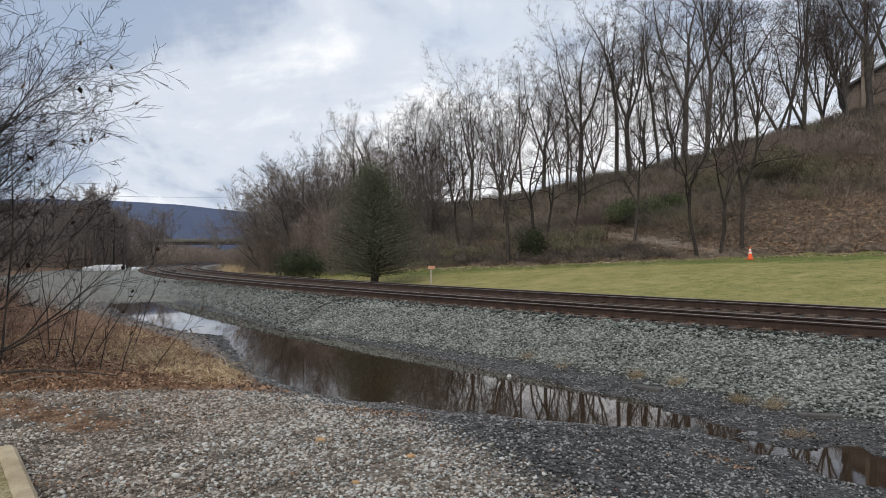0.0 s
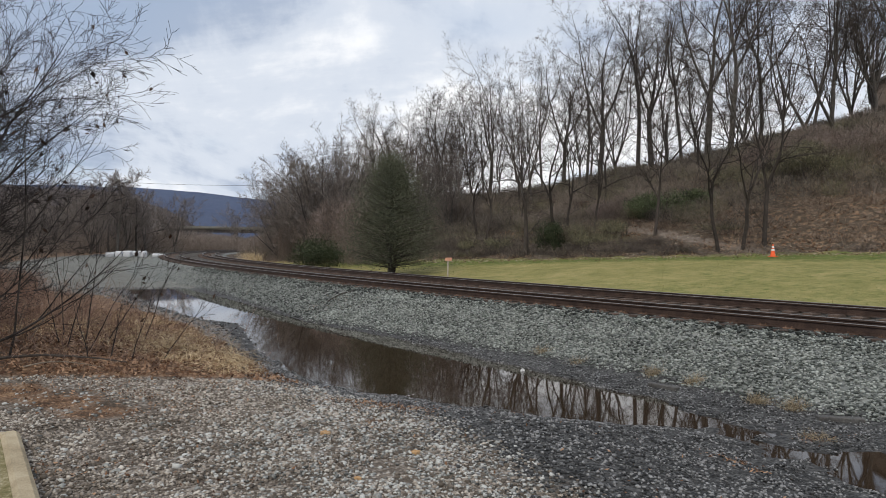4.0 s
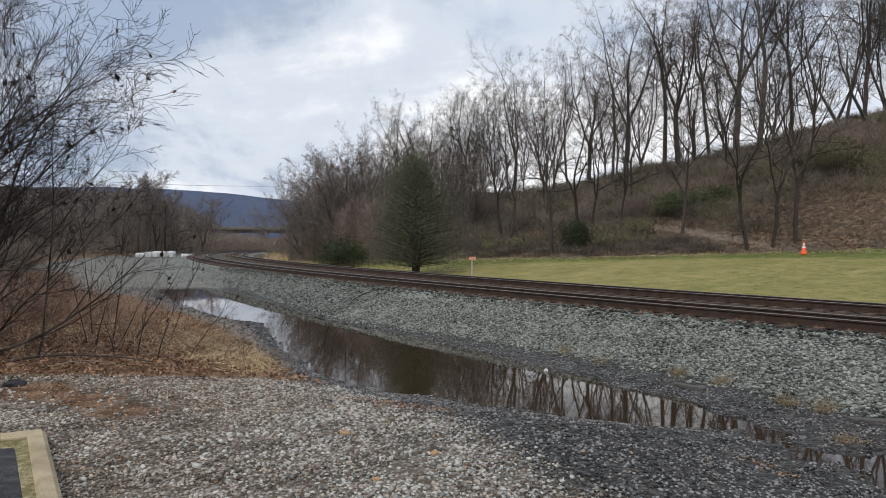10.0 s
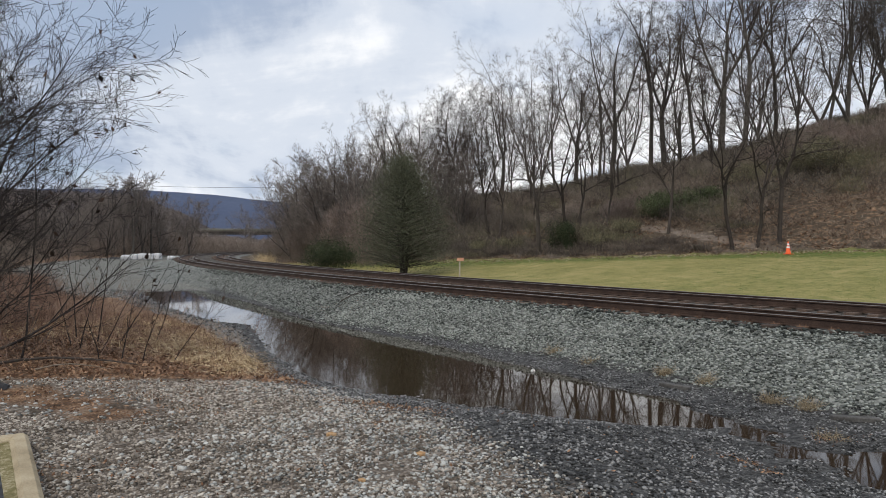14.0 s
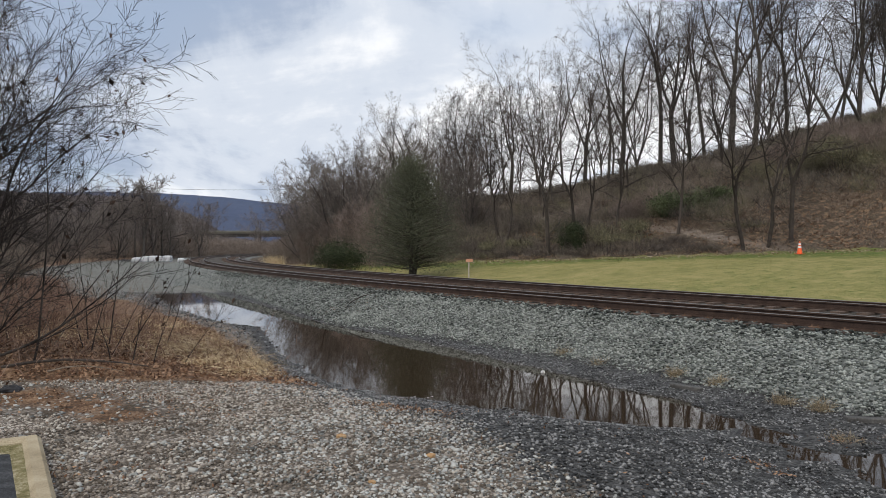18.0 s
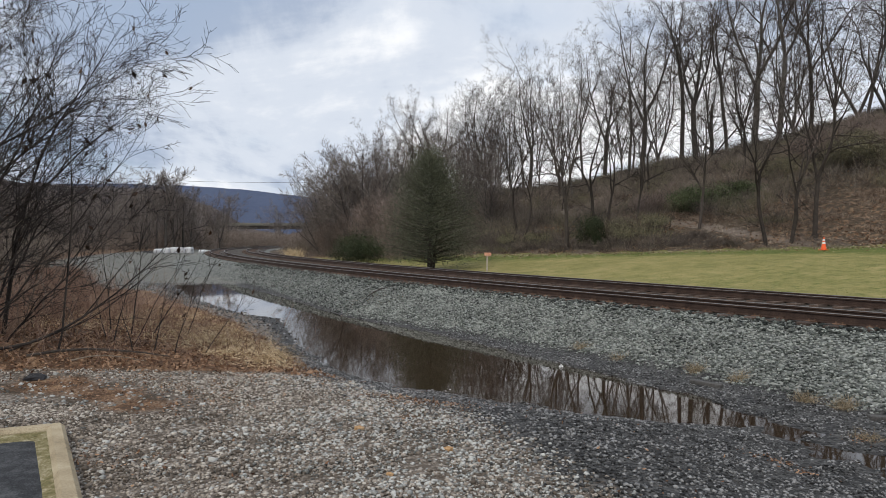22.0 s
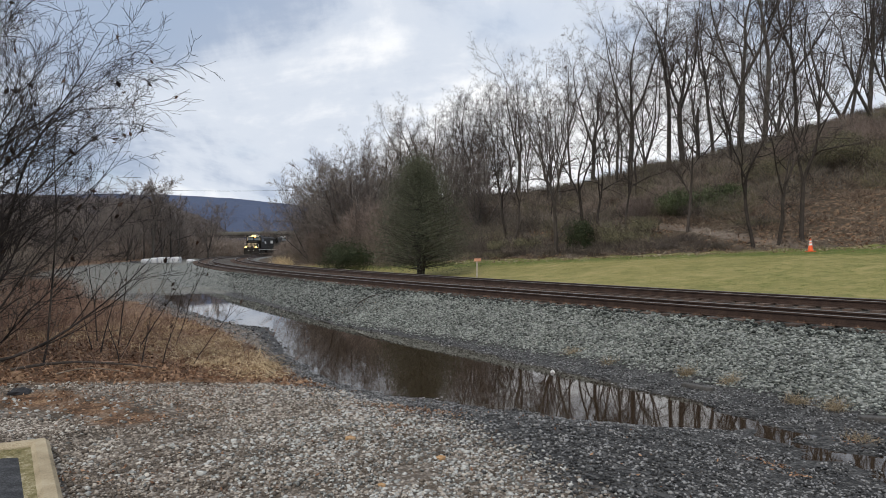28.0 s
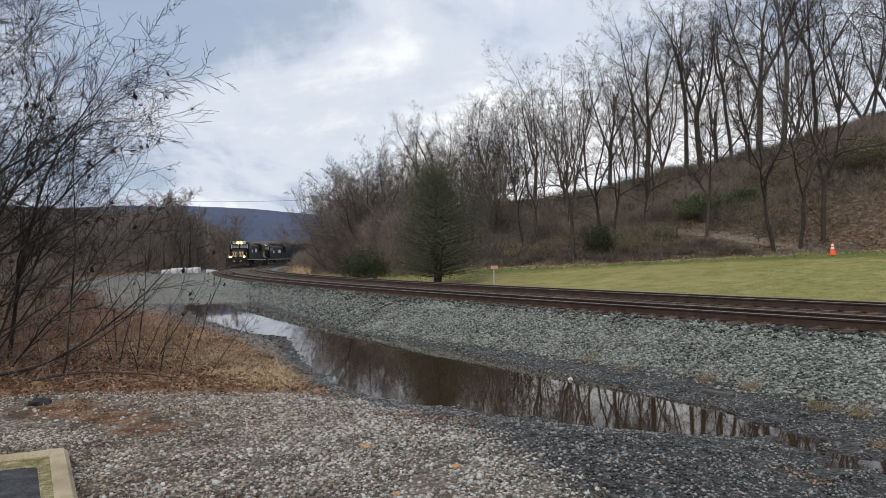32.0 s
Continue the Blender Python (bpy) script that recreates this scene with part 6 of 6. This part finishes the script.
def tussock(x, y, n, h, seed):
    t = thing("grass_tuft", "tuft of withered straw-coloured grass at the foot of the ballast", "grass tuft", group="grass tufts along the ballast")
    rng = np.random.default_rng(seed)
    px, py = x + rng.normal(size=n) * 0.075, y + rng.normal(size=n) * 0.05
    v, f = tubes(stems(rng, np.stack([px, py, ground_z(px, py) - 0.01], 1), h * (0.5 + 0.5 * rng.random(n)), 0.6, 3, 0.003, 0.4, 1), 3)
    tagged(part("tuft", mesh_np("tuft", v, f, M_TUFT), None, t), kind="stuff")


for tx, ty, tn, th in ((2.66, 14.15, 60, 0.17), (3.21, 13.21, 45, 0.15), (4.25, 11.93, 80, 0.2), (4.7, 11.21, 80, 0.17), (5.1, 9.88, 80, 0.2), (5.46, 9.52, 80, 0.2), (4.88, 8.03, 40, 0.14)):
    tussock(tx, ty, int(tn * 1.6), th * 1.25, int(tx * 100))


def bend_grass():
    """A clump of tall straw where the inner track goes out of sight."""
    rng = np.random.default_rng(122)
    n = 420
    x, y = xy_of(-8.1 + 0.35 * rng.normal(size=n), 122 + 2.6 * rng.normal(size=n))
    t = thing("grass_clump", "tall pale straw-coloured grass clump beside the bend", "grass")
    v, f = tubes(stems(rng, np.stack([x, y, ground_z(x, y) - 0.02], 1), 0.5 + 0.7 * rng.random(n), 0.35, 3, 0.012, 0.25, 1), 3)
    tagged(part("clump", mesh_np("clump", v, f, M_STRAW), None, t), kind="stuff")


bend_grass()


def loose_leaves():
    rng = np.random.default_rng(121)
    sp = []
    for cx, cy, r, n in ((3.17, 6.7, 0.14, 70), (3.3, 6.35, 0.1, 30), (-3.0, 22.5, 0.6, 160), (-2.3, 21.3, 0.5, 120), (-0.6, 7.4, 0.22, 130), (-0.2, 7.0, 0.25, 150), (4.9, 8.0, 0.2, 60), (-3.3, 5.2, 0.14, 25), (-4.6, 7.6, 0.6, 320), (-3.4, 7.4, 0.7, 420), (-2.6, 6.7, 0.4, 160), (-2.6, 5.0, 0.4, 120), (-3.0, 8.1, 0.8, 300)):
        a = rng.normal(size=(n, 2)) * r
        sp.append(np.stack([cx + a[:, 0], cy + a[:, 1] * 0.6], 1))
    x, y = scatter_us(rng, 500, 7.5, 13.5, 56, 64)
    sp.append(np.stack([x, y], 1))
    p = np.concatenate(sp)
    v, f = leaf_quads(rng, np.stack([p[:, 0], p[:, 1], np.maximum(ground_z(p[:, 0], p[:, 1]), WATER) + 0.02], 1), 0.011, 0.5)
    sheet("loose_leaves", "scattered reddish-brown leaves on the gravel", "leaves", mesh_np("loose_leaves", v, f, M_LEAF))


loose_leaves()

# ---- distance ----


def ridge_line(name, label, depth, rows, mat, rough, seed):
    """A long hill as a solid wall of slopes, its crest given by slope of sight and height."""
    rng = np.random.default_rng(seed)
    az = np.linspace(rows[0][0], rows[-1][0], 260)
    top = np.interp(az, [r[0] for r in rows], [r[1] for r in rows]) + rough * rng.normal(size=260)
    v, f = [], []
    for i in range(260):
        x, y = az[i] * depth, depth
        v += [(x, y, -1), (x * 1.05, y * 1.05, top[i] * 0.6), (x * 1.12, y * 1.12, top[i]), (x * 1.5, y * 1.5, -1)]
    for i in range(259):
        f += [(4 * i + k, 4 * i + 4 + k, 4 * i + 5 + k, 4 * i + 1 + k) for k in range(3)]
    me = bpy.data.meshes.new(name)
    me.from_pydata(v, [], f)
    me.materials.append(mat)
    tagged(new(name, me), label, "hill", "", "structure")


ridge_line("backdrop_far", "long wooded mountain ridge on the horizon, tinted blue for haze", 1500, [(-2.5, 90), (-0.9, 135), (-0.5, 143), (-0.38, 138), (-0.30, 128), (-0.24, 117), (-0.1, 100), (0.6, 80), (2.5, 60)], M_HAZERIDGE, 1.0, 1)
ridge_line("backdrop_near", "brown wooded hill in front of the mountain", 620, [(-2.5, 70), (-0.7, 62), (-0.48, 56), (-0.42, 52), (-0.36, 36), (-0.30, 14), (-0.2, 6), (2.0, 4)], M_NEARRIDGE, 0.8, 2)


def overpass():
    t = thing("road_bridge", "long concrete road bridge on dark girders beyond the bend", "bridge", pose(-60, 235, 0, 0, 0, -4), kind="structure")
    part("deck", Geo().box(-22, -5, 6.9, 70, 5, 7.3), M_BRIDGE, t)
    part("parapet", Geo().box(-22, -5.3, 7.3, 70, -5.0, 7.9), M_BRIDGE, t)
    for i in range(3):
        part("girder", Geo().box(-22, -4.5 + 4 * i, 6.0, 70, -4.1 + 4 * i, 6.9), M_STEELDARK, t)
    part("abutment", Geo().box(-26, -5.5, -0.6, -22, 5.5, 7.3), M_BRIDGE, t)
    for x in (10, 48):
        part("pier", Geo().box(x - 0.8, -4.5, -0.6, x + 0.8, 4.5, 6.0), M_BRIDGE, t)


overpass()


def house():
    x, y = 50.0, 67.9
    t = thing("house", "tan house gable with a tall brick chimney above the bank", "house", pose(x, y, rest(x, y) - 0.4, 0, 0, -36))
    turn = Matrix(((0, 1, 0, 0), (1, 0, 0, 0), (0, 0, 1, 0), (0, 0, 0, 1)))
    gable = [(-2.4, 0), (10.8, 0), (10.8, 5.2), (4.2, 8.8), (-2.4, 5.2)]
    part("wall", Geo().prism(gable, 0.0, 9.0, turn), M_SIDING, t)
    for side in (-1, 1):
        e = (4.2 + side * 7.0, 5.0)
        part("roof", Geo().prism([e, (4.2, 8.85), (4.2, 9.1), (e[0], 5.25)], -0.4, 9.4, turn), M_ROOF, t)
    ch = part("chimney", Geo().box(-0.6, -0.85, 0, 0.6, -0.01, 9.4, chamfer=0.05), M_BRICK, t, "tan brick chimney")
    part("chimney_cap", Geo().box(-0.5, -0.7, 9.2, 0.4, -0.1, 9.75, chamfer=0.05), M_STEELDARK, ch, "dark metal cap")
    win = part("window", Geo().box(5.2, -0.04, 3.2, 6.4, 0.02, 4.8), M_LOCOWHITE, t, "white window frame")
    part("pane", Geo().box(5.3, -0.06, 3.3, 6.3, -0.045, 4.7), M_SKYGLASS, win)


house()


def wires():
    for dz, name in ((1.0, "overhead_cable"),):
        p = []
        for i in range(13):
            k = i / 12
            p.append((-75 + 75 * k, 150 + 12 * k, 14.5 + dz + 2.2 * k - 5.0 * k * (1 - k)))
        tagged(new(name, Geo().tube(p, [0.03] * 13, 4).mesh(name, M_WIRE)), "thin black overhead cable across the sky", "cable", "", "structure")


wires()

# ---- train ----


def locomotive():
    t = thing("locomotive", "black diesel freight locomotive with lit headlights and white markings", "locomotive")
    L = 11.0                                          # half length, front at +x
    part("underframe", Geo().box(-L + 0.4, -1.45, 1.15, L - 0.3, 1.45, 1.55, chamfer=0.05), M_GRIME, t)
    part("hood", Geo().prism([(-0.95, 1.55), (0.95, 1.55), (0.95, 3.95), (0.6, 4.25), (-0.6, 4.25), (-0.95, 3.95)], -L + 1.0, 6.0), M_LOCO, t)
    part("radiator", Geo().prism([(-1.5, 3.0), (1.5, 3.0), (1.5, 4.1), (1.2, 4.4), (-1.2, 4.4), (-1.5, 4.1)], -L + 1.6, -5.6), M_LOCO, t)
    part("inverter_cabinet", Geo().box(3.2, -1.3, 1.55, 6.0, 1.3, 3.9, chamfer=0.08), M_LOCO, t)
    cab = part("cab", Geo().prism([(-1.5, 1.55), (1.5, 1.55), (1.5, 3.9), (1.15, 4.45), (-1.15, 4.45), (-1.5, 3.9)], 6.0, 8.6), M_LOCO, t)
    nose = part("nose", Geo().add([(8.6, -1.15, 1.55), (8.6, 1.15, 1.55), (8.6, 1.15, 3.25), (8.6, -1.15, 3.25), (10.0, -0.95, 1.55), (10.0, 0.95, 1.55), (9.95, 0.9, 2.85), (9.95, -0.9, 2.85)],
                                  [(0, 3, 2, 1), (4, 5, 6, 7), (0, 4, 7, 3), (1, 2, 6, 5), (3, 7, 6, 2), (0, 1, 5, 4)]), M_LOCO, t)
    for y0, y1 in ((-1.2, -0.12), (0.12, 1.2)):
        part("windshield", Geo().box(8.6, y0, 3.35, 8.63, y1, 4.0, chamfer=0.01), M_SKYGLASS, cab)
    for sy in (-1, 1):
        for x0, x1 in ((6.4, 7.2), (7.4, 8.2)):
            part("side_window", Geo().box(x0, sy * 1.5 - 0.02, 3.0, x1, sy * 1.5 + 0.02, 3.75, chamfer=0.01), M_SKYGLASS, cab)
        part("number_board", Geo().box(8.3, sy * 0.75 - 0.28, 4.12, 8.66, sy * 0.75 + 0.28, 4.34), M_LOCOWHITE, cab, "white number board")
        part("visor", Geo().box(8.6, sy * 0.65 - 0.5, 4.0, 8.85, sy * 0.65 + 0.5, 4.05), M_GRIME, cab)
    part("headlight", Geo().lathe([(0.0, 0), (0.2, 0), (0.2, 0.06), (0.0, 0.07)], 14, pose(8.62, 0.24, 4.26, 0, 90, 0)), M_LAMP, cab, "lit warm headlight")
    part("headlight", Geo().lathe([(0.0, 0), (0.2, 0), (0.2, 0.06), (0.0, 0.07)], 14, pose(8.62, -0.24, 4.26, 0, 90, 0)), M_LAMP, cab, "lit warm headlight")
    part("roof_edge", Geo().box(8.3, -1.15, 4.45, 8.6, 1.15, 4.5), M_LOCOWHITE, cab, "white cab roof edge")
    # front platform, pilot, steps, rails
    part("pilot", Geo().prism([(-1.5, 0.15), (1.5, 0.15), (1.5, 1.6), (-1.5, 1.6)], 10.45, 10.6), M_GRIME, t)
    part("plow", Geo().add([(10.6, -1.5, 0.1), (10.6, 1.5, 0.1), (10.6, 1.5, 0.75), (10.6, -1.5, 0.75), (11.0, -0.1, 0.1), (11.0, 0.1, 0.1), (10.75, 0.1, 0.75), (10.75, -0.1, 0.75)],
                           [(0, 4, 7, 3), (4, 5, 6, 7), (5, 1, 2, 6), (0, 1, 5, 4), (3, 7, 6, 2), (0, 3, 2, 1)]), M_GRIME, t)
    part("coupler", Geo().box(10.6, -0.14, 0.75, 11.15, 0.14, 1.02, chamfer=0.04), M_GRIME, t)
    for sy in (-1, 1):
        part("ditch_light", Geo().lathe([(0.0, 0), (0.18, 0), (0.18, 0.06), (0.0, 0.07)], 14, pose(10.61, sy * 1.05, 1.75, 0, 90, 0)), M_DITCH, t, "lit warm ditch light")
        part("white_stripe", Geo().prism([(sy * 0.3, 0.95), (sy * 0.5, 0.95), (sy * 1.1, 1.5), (sy * 0.9, 1.5)], 10.602, 10.612), M_LOCOWHITE, t, "white slanted stripe")
        part("nose_panel", Geo().box(9.97, sy * 0.5 - 0.4, 1.75, 10.03, sy * 0.5 + 0.4, 2.7, chamfer=0.02), M_LAMPCREAM, nose, "pale nose panel, its colour warmed for the lamplight")
        for k in range(3):
            y0 = sy * (0.16 + 0.27 * k)
            part("nose_bar", Geo().prism([(y0 - 0.05, 1.8), (y0 + 0.05, 1.8), (y0 + 0.05 + sy * 0.16, 2.6), (y0 - 0.05 + sy * 0.16, 2.6)], 10.03, 10.045), M_LOCO, nose, "black slanted mark on the nose")
        part("window_post", Geo().box(8.6, sy * 1.26 - 0.06, 3.25, 8.66, sy * 1.26 + 0.06, 4.1), M_LAMPCREAM, cab, "pale window post")
        part("side_stripe", Geo().box(-L + 0.5, sy * 1.455 - 0.006, 1.2, L - 0.5, sy * 1.455 + 0.006, 1.28), M_LOCOWHITE, t, "thin white sill stripe")
        part("side_lettering", Geo().box(-3.0, sy * 0.955 - 0.006, 2.7, -1.0, sy * 0.955 + 0.006, 3.4), M_LOCOWHITE, t, "white marking on the hood")
        part("side_lettering", Geo().box(4.0, sy * 1.305 - 0.006, 2.6, 5.2, sy * 1.305 + 0.006, 3.1), M_LOCOWHITE, t, "white marking on the cabinet")
        rail = Geo()
        for k in range(11):
            x = -L + 1.2 + k * 1.35
            rail.tube([(x, sy * 1.42, 1.55), (x, sy * 1.42, 2.55)], [0.02, 0.02], 4)
        rail.tube([(-L + 1.2, sy * 1.42, 2.55), (3.2, sy * 1.42, 2.55)], [0.02, 0.02], 4)
        part("handrail", rail, M_GRIME, t)
        fr = Geo().tube([(10.4, sy * 1.4, 1.55), (10.4, sy * 1.4, 2.6), (10.4, sy * 0.35, 2.6), (10.4, sy * 0.35, 1.55)], [0.022] * 4, 4)
        part("front_handrail", fr, M_LOCOWHITE, t, "white front handrail")
        st = Geo()
        for k in range(4):
            st.box(9.7, sy * 1.42 - 0.12, 0.35 + 0.3 * k, 10.4, sy * 1.42 + 0.1, 0.39 + 0.3 * k)
        part("step_well", st, M_LOCOWHITE, t)
    part("fuel_tank", Geo().prism([(-1.3, 0.45), (1.3, 0.45), (1.4, 0.8), (1.4, 1.15), (-1.4, 1.15), (-1.4, 0.8)], -3.2, 3.2), M_GRIME, t)
    part("exhaust_stack", Geo().box(0.6, -0.4, 4.25, 1.8, 0.4, 4.5, chamfer=0.04), M_GRIME, t)
    part("air_conditioner", Geo().box(6.6, -0.6, 4.45, 7.8, 0.6, 4.62, chamfer=0.05), M_LOCOWHITE, cab, "pale roof unit")
    for x in (-2.0, -4.2, 2.6):
        part("roof_fan", Geo().lathe([(0.55, 4.25), (0.55, 4.4), (0.3, 4.42)], 14, pose(x, 0, 0)), M_GRIME, t)
    for cx in (-7.0, 6.8):
        bogie = part("bogie", Geo().box(-2.2, -1.2, 0.45, 2.2, -0.95, 0.95, chamfer=0.06).box(-2.2, 0.95, 0.45, 2.2, 1.2, 0.95, chamfer=0.06).box(-1.2, -0.95, 0.6, 1.2, 0.95, 1.1), M_GRIME, t, at=pose(cx, 0, 0))
        for k in (-1.75, 0, 1.75):
            part("wheelset", Geo().lathe([(0.0, -0.8), (0.53, -0.8), (0.53, -0.68), (0.09, -0.66), (0.09, 0.66), (0.53, 0.68), (0.53, 0.8), (0.0, 0.8)], 20, pose(k, 0, 0.53, 90, 0, 0)), M_WHEEL, bogie)
    squat = Matrix.Diagonal((1, 1, 0.89, 1))
    for o in t.children:
        o.data.transform(squat)
        for c in o.children:
            c.data.transform(squat)
    return t


def coal_wagon():
    t = thing("freight_wagon", "dark blue-black high-sided freight wagon", "wagon", group="wagons of the train")
    part("body", Geo().prism([(-1.5, 1.2), (1.5, 1.2), (1.55, 4.2), (-1.55, 4.2)], -7.6, 7.6), M_BLUECAR, t)
    for sy in (-1, 1):
        for k in range(12):
            x = -7.1 + k * 1.29
            part("rib", Geo().box(x - 0.07, sy * 1.55 - 0.06, 1.2, x + 0.07, sy * 1.55 + 0.06, 4.2), M_BLUECAR, t)
        part("top_rail", Geo().box(-7.65, sy * 1.55 - 0.08, 4.1, 7.65, sy * 1.55 + 0.08, 4.25, chamfer=0.02), M_BLUECAR, t)
    part("sill", Geo().box(-8.0, -0.4, 0.8, 8.0, 0.4, 1.2), M_GRIME, t)
    for cx in (-5.8, 5.8):
        bogie = part("bogie", Geo().box(-1.2, -1.1, 0.35, 1.2, -0.9, 0.75, chamfer=0.05).box(-1.2, 0.9, 0.35, 1.2, 1.1, 0.75, chamfer=0.05).box(-0.2, -0.9, 0.4, 0.2, 0.9, 0.8), M_GRIME, t, at=pose(cx, 0, 0))
        for k in (-0.88, 0.88):
            part("wheelset", Geo().lathe([(0.0, -0.8), (0.46, -0.8), (0.46, -0.68), (0.08, -0.66), (0.08, 0.66), (0.46, 0.68), (0.46, 0.8), (0.0, 0.8)], 18, pose(k, 0, 0.46, 90, 0, 0)), M_WHEEL, bogie)
    return t


def train_pose(s):
    a = S0 - s / CR
    x, y = xy_of(-0.7525, s)
    return pose(float(x), float(y), float(rail_z(s)) - 0.03, 0, 0, math.degrees(a) + 90)


def front_at(t):
    return 222.3 - 7.45 * (t - 24) - 0.035 * max(0.0, t - 24) ** 2


TRAIN = []


def build_train():
    lead = locomotive()
    TRAIN.append((lead, 11.2))
    lead.matrix_basis = train_pose(front_at(0) + 11.2)
    second = copy_thing(lead, train_pose(front_at(0) + 34))
    for o in second.children_recursive:
        if o.name.startswith(("headlight", "ditch_light")):
            o.data = o.data.copy()
            o.data.materials[0] = M_SKYGLASS
            o["label"] = "unlit lamp"
    second["label"] = "black diesel freight locomotive with white markings, lamps off"
    TRAIN.append((second, 33.8))
    w = coal_wagon()
    w.matrix_basis = train_pose(front_at(0) + 53.5)
    TRAIN.append((w, 53.5))
    for i in range(1, 5):
        TRAIN.append((copy_thing(w, train_pose(front_at(0) + 53.5 + 16.8 * i)), 53.5 + 16.8 * i))


build_train()


def motions():
    for ob, back in TRAIN:
        walk(ob, [(float(t), train_pose(front_at(t) + back)) for t in range(0, 33)])


motions()
